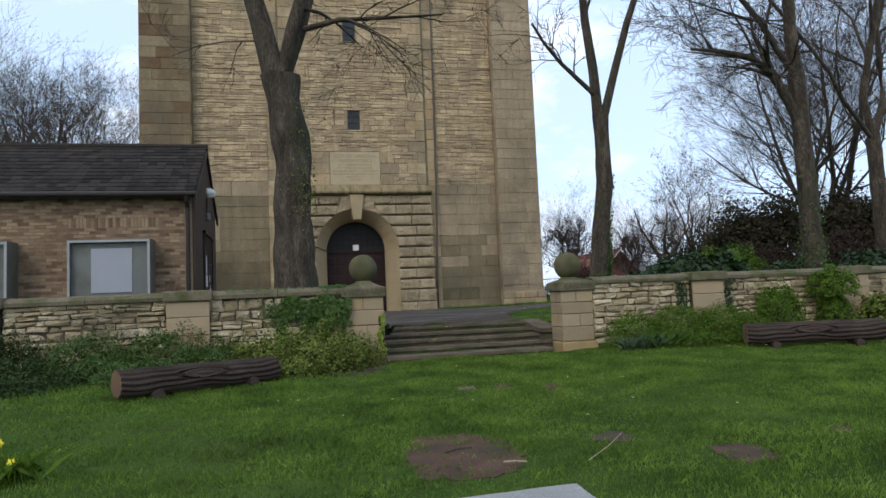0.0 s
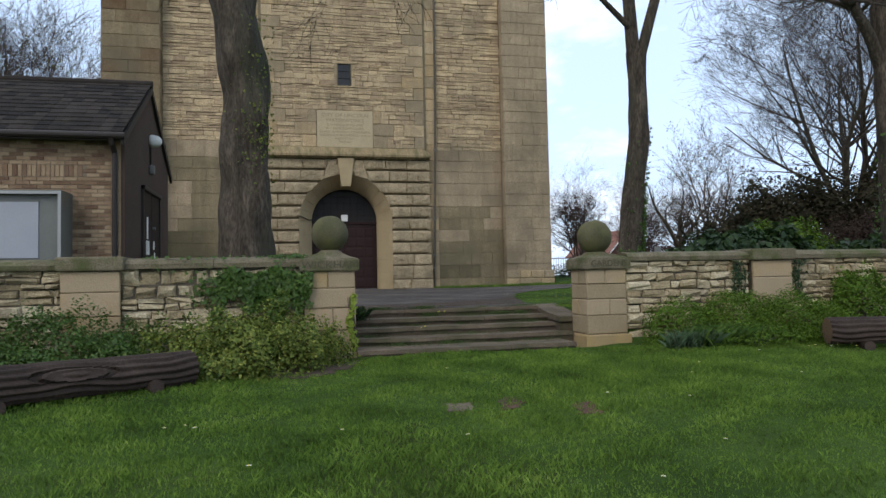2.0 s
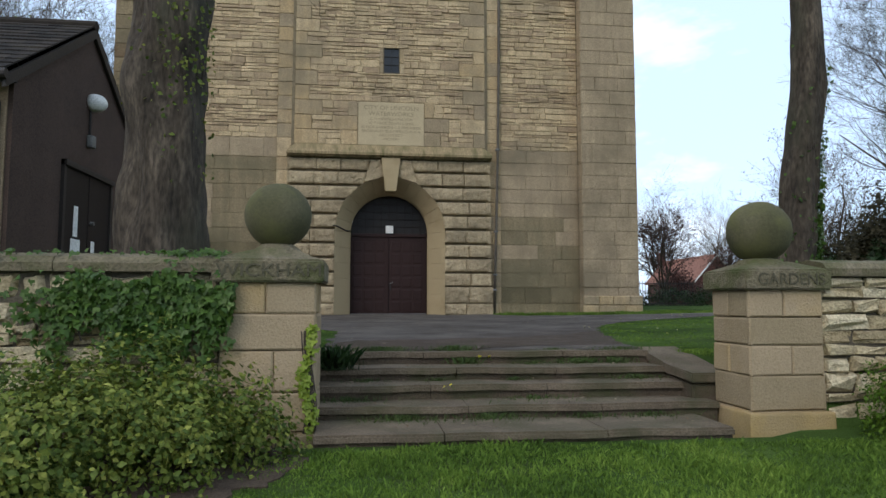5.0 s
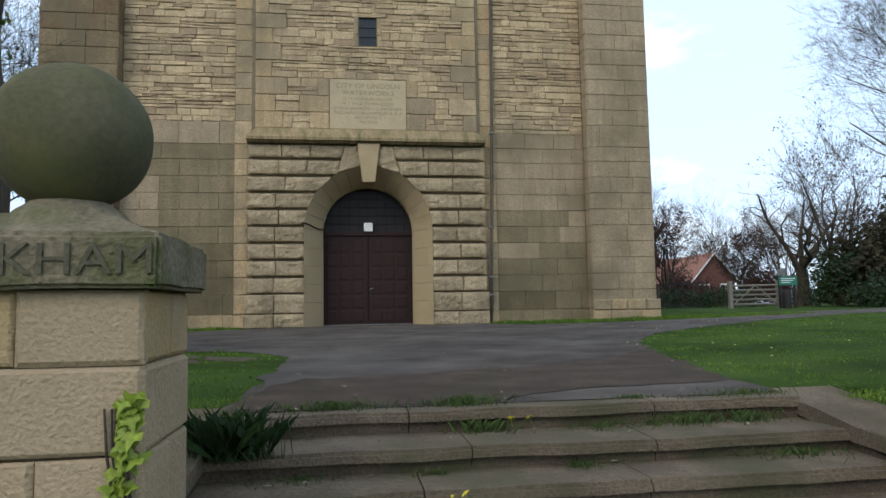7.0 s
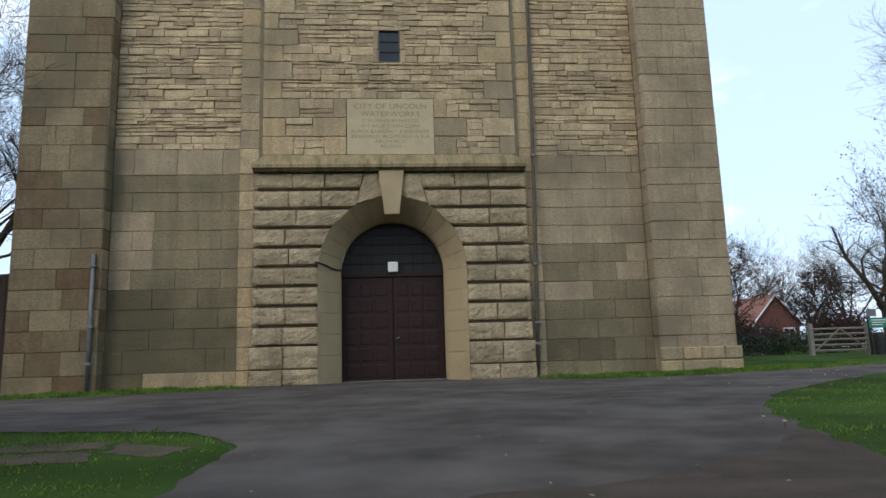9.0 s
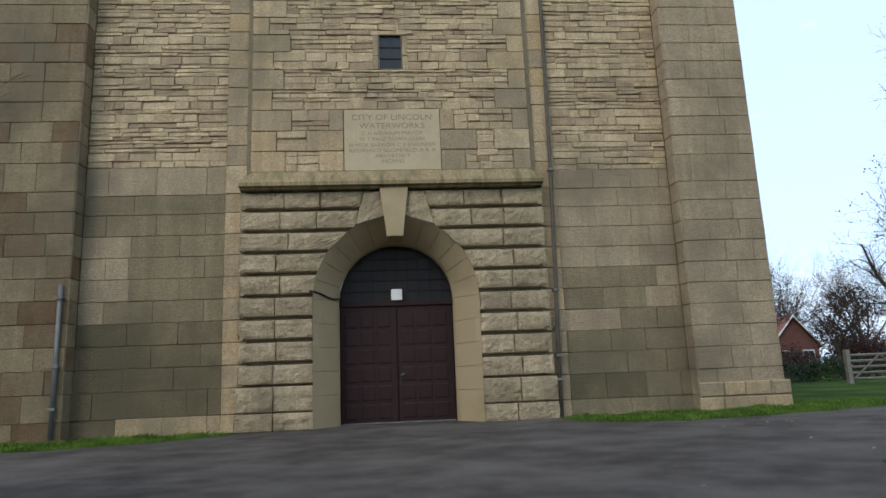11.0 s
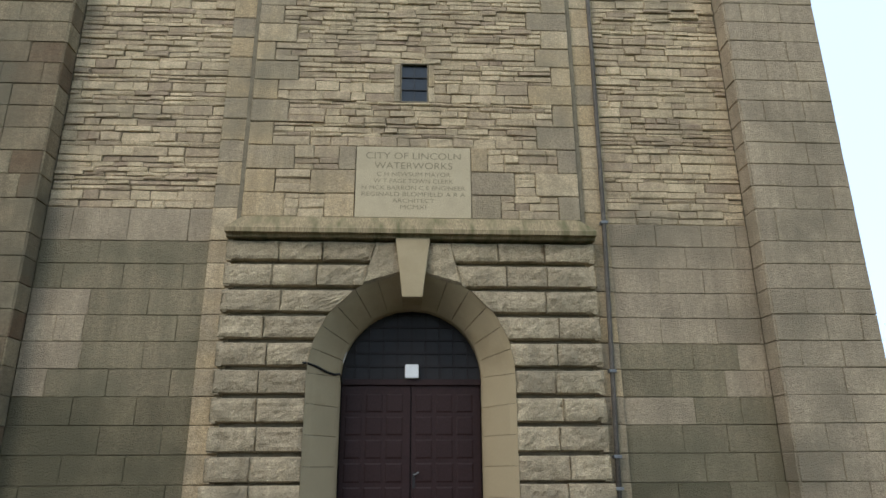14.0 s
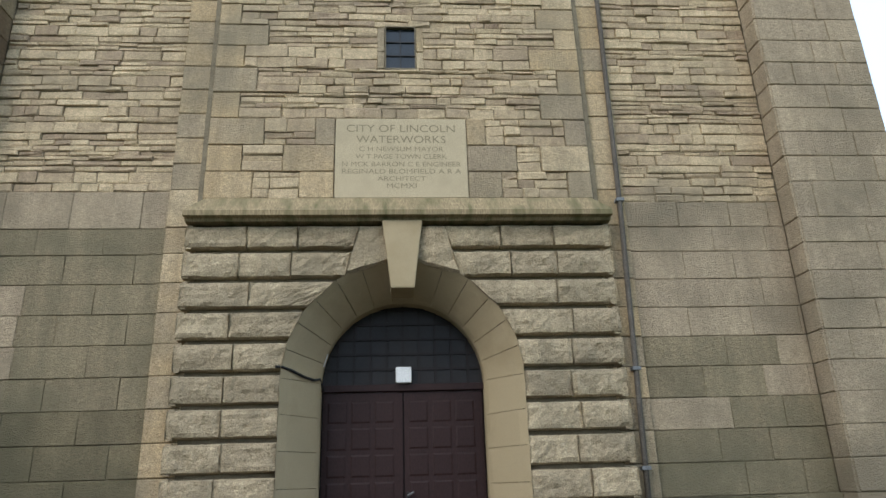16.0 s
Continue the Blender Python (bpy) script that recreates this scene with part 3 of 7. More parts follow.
# cores, set back behind the stones
wall_left = wall("wall_panel_west", "recessed tower wall of coursed rubble above ashlar, west of the porch", (-7.28, -3.55, 0.28, 1.2, -0.3, TOP))
wall_right = wall("wall_panel_east", "recessed tower wall of coursed rubble above ashlar, east of the porch", (3.55, 7.0, 0.28, 1.2, -0.3, TOP))
bay = wall("wall_bay", "projecting central bay of buff coursed rubble with quoins", (-3.5, 3.5, 0.08, 1.2, 5.56, TOP))
strip_l = wall("wall_strip_west", "narrow ashlar pilaster strip beside the central bay", (-4.0, -3.5, 0.17, 0.279, -0.3, TOP))
strip_r = wall("wall_strip_east", "narrow ashlar pilaster strip beside the central bay", (3.5, 4.0, 0.17, 0.279, -0.3, TOP))
pil_l = wall("wall_pilaster_west", "broad corner pilaster of buff ashlar blocks", (-9.42, -7.28, -0.2, 1.2, -0.3, TOP))
pil_r = wall("wall_pilaster_east", "broad corner pilaster of buff ashlar blocks", (6.96, 9.02, -0.2, 1.2, -0.3, TOP))
for nm, dims in (("wall_east", (8.05, 9.02, 1.2, 17.5, -0.3, TOP)), ("wall_west", (-9.42, -8.5, 1.2, 17.5, -0.3, TOP)), ("wall_north", (-8.5, 8.05, 16.6, 17.5, -0.3, TOP))):
    tagged(box(nm, dims, TOWER_SIDE), "plain buff stone side of the tower", "wall", kind="structure")
tagged(box("tower_roof", (-9.42, 9.02, -0.2, 17.5, TOP, TOP + 0.15), TOWER_SIDE), "flat top that closes the tower", "roof", kind="structure")

for par, rects, y0, y1 in ((bay, ((-3.49, 3.49, 5.57, 8.66), (-3.49, -0.42, 8.66, 9.6), (0.42, 3.49, 8.66, 9.6), (-3.49, 3.49, 9.6, 12.9), (-3.49, -0.48, 12.9, 14.0), (0.28, 3.49, 12.9, 14.0), (-3.49, 3.49, 14.0, TOP - 0.01)), 0.05, 0.079),
                            (wall_left, ((-7.27, -4.01, 0.9, TOP - 0.01),), 0.245, 0.279), (wall_right, ((4.01, 6.95, 0.9, TOP - 0.01),), 0.245, 0.279),
                            (pil_l, ((-9.41, -7.29, 0.0, TOP - 0.01),), -0.212, -0.201), (pil_r, ((6.97, 9.01, 0.0, TOP - 0.01),), -0.212, -0.201)):
    part("mortar_bed", boxes(bmesh.new(), [(u0, u1, y0, y1, v0, v1) for u0, u1, v0, v1 in rects]), MORTAR, par)

BANDS = [6.02, 6.54, 7.06, 7.60, 8.13, 8.66, 9.13, 9.60] + [9.60 + 0.4715 * i for i in range(1, 8)] + [13.45, 14.0, 14.5, 15.0, 15.5, 16.0, 16.5, 17.0]
HOLES = [(-1.18, 1.18, 6.02, 7.60), (-0.42, 0.42, 8.66, 9.60), (-0.48, 0.28, 12.9, 14.0)]


def bay_stones():
    q, r = [], []
    for i, (a, b) in enumerate(zip(BANDS, BANDS[1:])):
        wl, wr = (0.5, 0.85) if i % 2 else (0.85, 0.5)
        wl, wr = wl + RNG.uniform(-0.1, 0.12), wr + RNG.uniform(-0.1, 0.12)
        q += [(-3.4, -3.4 + wl, a, b), (3.4 - wr, 3.4, a, b)]
        if 6 < a < 7.3:
            ins = (0.6, 0.9, 0.35)[i % 3]
            r += courses(-3.4 + wl, -1.18 - ins, a, b, (0.13, 0.17, 0.2), 0.25, 0.75)
            r += courses(1.18 + ins, 3.4 - wr, a, b, (0.13, 0.17, 0.2), 0.25, 0.75)
            q += [(-1.18 - ins, -1.18, a, b), (1.18, 1.18 + ins, a, b)]
        else:
            r += courses(-3.4 + wl, 3.4 - wr, a, b, (0.09, 0.11, 0.14, 0.17, 0.22), 0.22, 0.8, HOLES)
    stones(bay, q, QUOIN, 0.085, Vector((0, 0.08, 0)), near=(0, 6), joint=0.014, spread=0.006)
    stones(bay, r, RUBBLE, 0.075, Vector((0, 0.08, 0)), near=(0, 6), limit=250, joint=0.010, chamfer=0.018, rough=0.013, spread=0.024)


COURSES = [0.0, 0.42, 1.0, 1.51, 2.02, 2.53, 3.04, 3.55, 4.06, 4.57, 5.08, 5.55, 6.24]
# joints of the west panel, course by course, as shares of its width
WEST_JOINTS = [(0.30, 0.61, 0.91), (0.14, 0.77, 0.91), (0.33, 0.67), (0.51, 0.85), (0.34, 0.69), (0.17, 0.51, 0.86), (0.34, 0.69), (0.17, 0.33, 0.52, 0.86), (0.34, 0.68), (0.16, 0.51, 0.86), (0.35, 0.69), (0.16, 0.50, 0.86)]


def panel_stones(parent, u0, u1, west):
    made = {}
    levels = COURSES[:-1] + [6.24 if west else 6.03]
    for k, (a, b) in enumerate(zip(levels, levels[1:])):
        if west:
            cuts = [u0] + [u0 + (u1 - u0) * f for f in WEST_JOINTS[k]] + [u1]
        else:
            f = (0.32, 0.66, 0.94) if k % 2 else (0.5, 0.83)
            cuts = [u0] + [u0 + (u1 - u0) * (q + RNG.uniform(-0.06, 0.06)) for q in f if q < 0.9 or k % 3] + [u1]
        for i, (c, e) in enumerate(zip(cuts, cuts[1:])):
            if west:
                pale = (k == 0 and i > 0) or (k == 5 and i == 0) or (k in (6, 8) and i == 0) or (k == 7 and i < 2) or k == 11
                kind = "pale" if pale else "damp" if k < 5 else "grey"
            else:
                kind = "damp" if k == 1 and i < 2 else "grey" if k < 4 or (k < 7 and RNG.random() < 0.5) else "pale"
            made.setdefault((kind, k < 2), []).append((c, e, a, b))
    for (kind, low), rects in made.items():
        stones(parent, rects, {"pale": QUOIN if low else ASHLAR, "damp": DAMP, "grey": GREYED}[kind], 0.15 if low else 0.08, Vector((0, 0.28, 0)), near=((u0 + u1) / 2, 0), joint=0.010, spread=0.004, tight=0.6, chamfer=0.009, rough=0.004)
    hi = courses(u0, u1, levels[-1], TOP, (0.09, 0.11, 0.14, 0.17, 0.22), 0.22, 0.8)
    stones(parent, hi, RUBBLE, 0.075, Vector((0, 0.28, 0)), near=((u0 + u1) / 2, 5), limit=220, joint=0.010, chamfer=0.018, rough=0.013, spread=0.024)


def column_stones(parent, u0, u1, face, mat, lo, hi, side=None):
    levels = COURSES + [6.75 + 0.5 * i for i in range(20)] + [TOP]
    rs = []
    for k, (a, b) in enumerate(zip(levels, levels[1:])):
        if hi > 0.7:
            f = ((0.55,), (0.22, 0.64), (0.45, 0.8), (0.3, 0.7), (0.62,))[k % 5]
            cuts = [u0] + [u0 + (u1 - u0) * (q + RNG.uniform(-0.05, 0.05)) for q in f] + [u1]
        else:
            cuts = [u0, u1]
        rs += [(c, e, a, b) for c, e in zip(cuts, cuts[1:])]
    stones(parent, rs, mat, 0.05, Vector((0, face + 0.05, 0)), near=((u0 + u1) / 2, 0), joint=0.011, spread=0.006, chamfer=0.012, tight=0.5)
    if side:
        x, ax, v0, v1 = side
        stones(parent, [(v0, v1, a, b) for a, b in zip(levels, levels[1:])], mat, 0.03, Vector((x, 0, 0)), ax, near=(0, 0), joint=0.012, spread=0.004)


bay_stones()
panel_stones(wall_left, -7.25, -4.0, True)
panel_stones(wall_right, 4.0, 6.93, False)
column_stones(strip_l, -4.0, -3.45, 0.12, QUOIN, 0.5, 0.6)
column_stones(strip_r, 3.45, 4.0, 0.12, QUOIN, 0.5, 0.6)
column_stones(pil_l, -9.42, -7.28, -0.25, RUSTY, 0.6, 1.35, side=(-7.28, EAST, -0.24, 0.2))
column_stones(pil_r, 6.96, 9.02, -0.25, ASHLAR, 0.6, 1.2, side=(6.96, WEST, -0.2, 0.24))
# low plinth of the east corner pilaster
stones(pil_r, [(a, b, z0, z1) for z0, z1 in ((0.0, 0.36), (0.36, 0.70)) for a, b in split(6.9, 9.12, 0.5, 1.0)], QUOIN, 0.1, Vector((0, -0.23, 0)), near=(0, 0), chamfer=0.03)

fence = tagged(box("wall_fence", (-12.5, -9.46, 0.62, 0.70, -0.3, 3.0), FASCIA), "tall dark brown boarded fence beside the tower", "fence", kind="structure")
for i in range(20):
    box("board", (-12.5 + 0.152 * i + 0.004, -12.35 + 0.152 * i - 0.004, 0.585, 0.618, -0.2, 3.05 + 0.01 * (i % 3)), RENDER_DARK, fence, bevel=0.004)

# porch
porch = tagged(part("wall_porch", arch_core(-3.5, 3.5, -0.3, 5.56, 1.9, SPRING, 0.13, 0.9), MORTAR), "rusticated stone door surround with a round arch", "wall", kind="structure")
inner = tagged(part("wall_porch_back", arch_core(-3.5, 3.5, -0.3, 5.56, 1.42, SPRING + RISE, 0.9, 1.45), SMOOTH), "plain stone reveal behind the arch", "wall", kind="structure")


def rustic(p, face, back=0.08, proud=0.1, nu=16, nv=8, name="rusticated_stone", mat=RUSTIC, parent=None):
    """A rock-faced stone over the quad p (lower left, lower right, upper right, upper left) of (x, z)."""
    seed = RNG.uniform(0, 99)
    vs, fs = [], []
    for j in range(nv + 1):
        for i in range(nu + 1):
            s = 0.0 if i == 0 else 1.0 if i == nu else 0.012 + 0.976 * (i - 1) / (nu - 2)
            t = 0.0 if j == 0 else 1.0 if j == nv else 0.05 + 0.90 * (j - 1) / (nv - 2)
            x = (1 - t) * ((1 - s) * p[0][0] + s * p[1][0]) + t * ((1 - s) * p[3][0] + s * p[2][0])
            z = (1 - t) * ((1 - s) * p[0][1] + s * p[1][1]) + t * ((1 - s) * p[3][1] + s * p[2][1])
            edge = min(i, nu - i, j, nv - j)
            ends = i in (0, nu) and 0 < j < nv
            d = 0.02 if edge == 0 and not ends else proud * 0.8 if ends else proud * (0.84 + 0.34 * noise.noise(Vector((x * 2.3 + seed, z * 4, seed))) - (0.16 if edge == 1 else 0.0)) + 0.028 * noise.noise(Vector((x * 8, z * 9, seed))) + 0.012 * noise.noise(Vector((x * 21, z * 24, seed)))
            x += 0.0 if edge else RNG.uniform(-0.006, 0.006)
            z += 0.0 if edge else RNG.uniform(-0.006, 0.006)
            if edge == 0:
                d += RNG.uniform(0, 0.008)
            vs.append((x, face + back - d, z))
    w = nu + 1
    for j in range(nv):
        for i in range(nu):
            fs.append((j * w + i, j * w + i + 1, (j + 1) * w + i + 1, (j + 1) * w + i))
    o = len(vs)
    for i in (0, nu, (nv + 1) * w - 1, nv * w):
        vs.append((vs[i][0], face + back + 0.09, vs[i][2]))
    rim = [list(range(0, w)), [j * w + nu for j in range(nv + 1)], list(range((nv + 1) * w - 1, nv * w - 1, -1)), [j * w for j in range(nv, -1, -1)]]
    for k, side in enumerate(rim):
        fs.append(tuple(side[::-1]) + (o + k, o + (k + 1) % 4))
    return mesh_object(name, vs, fs, mat, parent)


CO = [0.0, 0.42, 1.0, 1.51, 2.02, 2.53, 3.04, 3.55, 4.06, 4.57, 5.08, 5.55]
R_OUT = 1.93


def arch_x(z):
    return math.sqrt(max(0.0, R_OUT ** 2 - (z - SPRING) ** 2)) if z > SPRING else R_OUT


for side in (-1, 1):
    for k, (a, b) in enumerate(zip(CO, CO[1:])):
        g = 0.012 if k < 2 else 0.040
        lo, hi = arch_x(a + g), arch_x(min(b - g, 4.86))
        if k == 9:
            lo, hi = 0.955, 0.85
        if k == 10:
            lo, hi = 0.825, 0.725
        outer = 3.62 if k > 1 else 3.68
        n = 2 if outer - lo < 2.2 else 3
        cuts = [lo] + sorted(lo + (outer - lo) * (i + RNG.uniform(-0.12, 0.12)) / n for i in range(1, n)) + [outer]
        for i, (u, v) in enumerate(zip(cuts, cuts[1:])):
            uu = hi if i == 0 else u
            uu, vv, u2, v2 = (uu + 0.012, v - 0.008, u + 0.012, v - 0.008)
            q = [(u2, a + g), (v2, a + g), (vv, b - g), (uu, b - g)]
            if side < 0:
                q = [(-x, z) for x, z in (q[1], q[0], q[3], q[2])]
            rustic(q, -0.02 if k > 1 else -0.04, proud=0.12 if k > 1 else 0.09, parent=porch)
    # side of the porch
    stones(porch, [(-0.02, 0.2, a + 0.02, b - 0.02) for a, b in zip(CO, CO[1:])], RUSTIC, 0.1, Vector((side * 3.5, 0, 0)), EAST if side > 0 else (Vector((0, 1, 0)), Vector((0, 0, 1)), Vector((-1, 0, 0))), name="return_stone", near=(0, 0))
    # stones that flank the keystone
    q = [(0.23, 4.87), (0.95, 4.64), (0.72, 5.51), (0.345, 5.51)]
    if side < 0:
        q = [(-x, z) for x, z in (q[1], q[0], q[3], q[2])]
    rustic(q, -0.04, proud=0.13, nu=8, nv=9, parent=porch)
bm = bmesh.new()
prism(bm, [(-0.19, 4.36), (0.19, 4.36), (0.34, 5.55), (-0.34, 5.55)], -0.17, 0.5)
bmesh.ops.bevel(bm, geom=list(bm.edges), offset=0.012, segments=2, affect="EDGES")
part("keystone", bm, SMOOTH, porch, "smooth pale keystone of the door arch")
# splayed arch stones and jamb stones
for side in (-1, 1):
    for a, b in zip((0.0, 0.75, 1.3, 1.85, 2.4), (0.75, 1.3, 1.85, 2.4, SPRING)):
        bm = bmesh.new()
        g = 0.004
        arch_ring(bm, 0.0, 1.94, 0.16, 1.83, SPRING, a + g, b - g, side)
        arch_ring(bm, 0.16, 1.83, 0.80, 1.45, SPRING, a + g, b - g, side)
        arch_ring(bm, 0.80, 1.45, 0.92, 1.40, SPRING, a + g, b - g, side)
        part("jamb_stone", bm, SMOOTH, porch)
AR = np.linspace(0, math.pi, 14)
for a, b in zip(AR, AR[1:]):
    bm = bmesh.new()
    g = 0.003
    arch_ring(bm, 0.0, 1.94, 0.16, 1.83, SPRING, a + g, b - g)
    arch_ring(bm, 0.16, 1.83, 0.80, 1.45, SPRING, a + g, b - g)
    arch_ring(bm, 0.80, 1.45, 0.92, 1.40, SPRING, a + g, b - g)
    part("arch_stone", bm, SMOOTH, porch)
# hood over the porch
hood = empty("hood_mould", (0, -0.1, 5.56), "moss-streaked sloping stone hood above the porch", "cornice", kind="structure")
for a, b in zip((-3.62, -2.3, -0.75, 0.72, 2.2), (-2.3, -0.75, 0.72, 2.2, 3.62)):
    bm = bmesh.new()
    prof = [(0.1, 5.555), (-0.12, 5.555), (-0.15, 5.60), (-0.27, 5.61), (-0.27, 5.70), (-0.24, 5.73), (-0.02, 6.02), (0.1, 6.02)]
    e0 = 0.28 if a < -3 else 0.0
    e1 = 0.28 if b > 3 else 0.0
    va = [bm.verts.new((a + 0.002 + (e0 if z > 5.9 else 0), y, z)) for y, z in prof]
    vb = [bm.verts.new((b - 0.002 - (e1 if z > 5.9 else 0), y, z)) for y, z in prof]
    bm.faces.new(va)
    bm.faces.new(vb[::-1])
    for i in range(len(prof)):
        bm.faces.new((va[i], va[(i + 1) % 8], vb[(i + 1) % 8], vb[i]))
    keep(part("hood_stone", bm, STREAKED), hood)


# plaque with its lettering
def lettering(parent, text, at, size, mat, name="letter", width=None, rot=(90, 0, 0), depth=0.004, at_parent=None):
    """A line of cut letters, each one a part of its own."""
    cu = bpy.data.curves.new(name, "FONT")
    cu.body, cu.size, cu.align_x, cu.align_y, cu.extrude = text, size, "CENTER", "CENTER", depth
    ob = bpy.data.objects.new(name, cu)
    scene.collection.objects.link(ob)
    bpy.context.view_layer.update()
    me = bpy.data.meshes.new_from_object(ob.evaluated_get(bpy.context.evaluated_depsgraph_get()))
    bpy.data.objects.remove(ob)
    xs = [v.co.x for v in me.vertices]
    k = width / (max(xs) - min(xs)) if width else 1.0
    m = pose(*at, *rot) @ Matrix.Diagonal((k, 1, 1, 1))
    root = at_parent or parent
    bm = bmesh.new()
    bm.from_mesh(me)
    seen = set()
    for v in list(bm.verts):
        if v.index in seen:
            continue
        group, todo = [], [v]
        seen.add(v.index)
        while todo:
            q = todo.pop()
            group.append(q)
            for e in q.link_edges:
                w = e.other_vert(q)
                if w.index not in seen:
                    seen.add(w.index)
                    todo.append(w)
        ids = {q.index: i for i, q in enumerate(group)}
        faces = {f for q in group for f in q.link_faces}
        o = mesh_object(name, [m @ q.co for q in group], [[ids[c.index] for c in f.verts] for f in sorted(faces, key=lambda f: f.index)], mat)
        o.parent = parent
        o.matrix_parent_inverse = Matrix.Translation(root.location).inverted() if at_parent is None else Matrix.Identity(4)
    bm.free()
    return root


plaque = tagged(box("stone_plaque", (-1.17, 1.17, -0.015, 0.079, 6.03, 7.59), PLAQUE, bevel=0.006), "pale smooth stone plaque with cut inscription", "plaque")
for text, z, s, w in (("CITY OF LINCOLN", 7.38, 0.21, 1.95), ("WATERWORKS", 7.16, 0.21, 1.6), ("C H NEWSUM MAYOR", 6.97, 0.13, 1.5), ("W T PAGE TOWN CLERK", 6.82, 0.13, 1.62),
                      ("N MCK BARRON C E ENGINEER", 6.67, 0.13, 2.1), ("REGINALD BLOMFIELD A R A", 6.53, 0.13, 2.1), ("ARCHITECT", 6.39, 0.12, 0.85), ("MCMXI", 6.25, 0.13, 0.52)):
    lettering(plaque, text, (0, -0.0165, z), s, LETTER, width=w, depth=0.001)


# windows of the tower
def slit_window(name, x0, x1, z0, z1, face):
    frame_ = tagged(part(name, boxes(bmesh.new(), [(x0 - 0.02, x0, face + 0.05, face + 0.139, z0, z1), (x1, x1 + 0.02, face + 0.05, face + 0.139, z0, z1), (x0 - 0.02, x1 + 0.02, face + 0.05, face + 0.139, z1, z1 + 0.02), (x0 - 0.02, x1 + 0.02, face + 0.04, face + 0.139, z0 - 0.03, z0)]), MORTAR),
                    "small barred window deep in the rubble wall", "window", kind="structure")
    boxes_ = [((x0 + x1) / 2 - 0.012, (x0 + x1) / 2 + 0.012, face + 0.10, face + 0.12, z0, z1)]
    for t in (0.34, 0.67):
        boxes_.append((x0, x1, face + 0.098, face + 0.12, z0 + (z1 - z0) * t - 0.012, z0 + (z1 - z0) * t + 0.012))
    for b in boxes_:
        box("bar", b, BLACK, frame_)
    box("pane", (x0, x1, face + 0.126, face + 0.138, z0, z1), SKY_PANE, frame_)


slit_window("window_1", -0.27, 0.27, 8.67, 9.59, -0.06)
slit_window("window_2", -0.38, 0.18, 12.95, 13.95, -0.06)
for x0, x1, z0, z1 in ((-0.44, -0.29, 8.66, 9.6), (0.29, 0.44, 8.66, 9.6), (-0.5, -0.4, 12.9, 14.0), (0.2, 0.3, 12.9, 14.0)):
    stones(bay, [(x0, x1, a, b) for a, b in ((z0, z0 + 0.38), (z0 + 0.38, z1))], QUOIN, 0.08, Vector((0, 0.08, 0)), name="jamb_block", near=(0, 0))


# door
HEAD = SPRING + RISE


def double_door():
    d = empty("door_1", (0, 1.22, 0), "closed dark brown panelled double doors with a glazed arched head", "door", kind="structure")
    arc = [(1.44 * math.cos(a), HEAD + 1.44 * math.sin(a)) for a in np.linspace(0, math.pi, 25)]
    keep(part("door_back", prism(bmesh.new(), [(-1.44, 0.0), (1.44, 0.0)] + arc, 1.30, 1.34), DOOR_DARK), d)
    for s in (-1, 1):
        x0, x1 = (0.012, 1.39) if s > 0 else (-1.39, -0.012)
        leaf = keep(part("leaf", boxes(bmesh.new(), [(x0, x1, 1.245, 1.30, 0.02, 2.86)], 0.006), DOOR), d)
        nx, nz = 3, 6
        for i in range(nx):
            for j in range(nz):
                a, b = x0 + 0.08 + i * (1.22 / nx), x0 + 0.08 + (i + 1) * (1.22 / nx) - 0.07
                c, e = 0.12 + j * (2.66 / nz), 0.12 + (j + 1) * (2.66 / nz) - 0.08
                bm = bmesh.new()
                va = [bm.verts.new(q) for q in ((a, 1.2445, c), (b, 1.2445, c), (b, 1.2445, e), (a, 1.2445, e))]
                vb = [bm.verts.new(q) for q in ((a + 0.03, 1.234, c + 0.03), (b - 0.03, 1.234, c + 0.03), (b - 0.03, 1.234, e - 0.03), (a + 0.03, 1.234, e - 0.03))]
                bm.faces.new(vb)
                for k in range(4):
                    bm.faces.new((va[k], va[(k + 1) % 4], vb[(k + 1) % 4], vb[k]))
                keep(part("panel", bm, DOOR), leaf)
    keep(box("transom", (-1.42, 1.42, 1.19, 1.30, 2.87, 2.99), DOOR, bevel=0.012), d)
    keep(part("head_glazing", prism(bmesh.new(), [(-1.43, 2.99), (1.43, 2.99)] + arc[1:-1], 1.275, 1.298), GLAZE), d)
    for i in range(-4, 5):
        x = i * 0.29
        h = HEAD + math.sqrt(max(0.0, 1.42 ** 2 - x * x))
        if h > 3.1:
            keep(box("glazing_bar", (x - 0.022, x + 0.022, 1.24, 1.274, 2.99, h), DOOR_DARK), d)
    for z in (3.26, 3.53, 3.80, 4.07, 4.34):
        w = math.sqrt(1.42 ** 2 - (z - HEAD) ** 2)
        keep(box("glazing_bar", (-w, w, 1.244, 1.274, z - 0.022, z + 0.022), DOOR_DARK), d)
    keep(box("draught_strip", (-1.39, 1.39, 1.222, 1.246, 0.006, 0.045), GREY_METAL, bevel=0.004), d)
    keep(part("door_handle", tube(bmesh.new(), [(0.07, 1.245, 1.15), (0.07, 1.19, 1.15), (0.10, 1.18, 1.16), (0.16, 1.18, 1.2)], [0.016] * 4, 8), GREY_METAL), d)
    keep(box("lock_plate", (0.04, 0.09, 1.236, 1.246, 0.9, 1.2), BLACK, bevel=0.004), d)
    return d


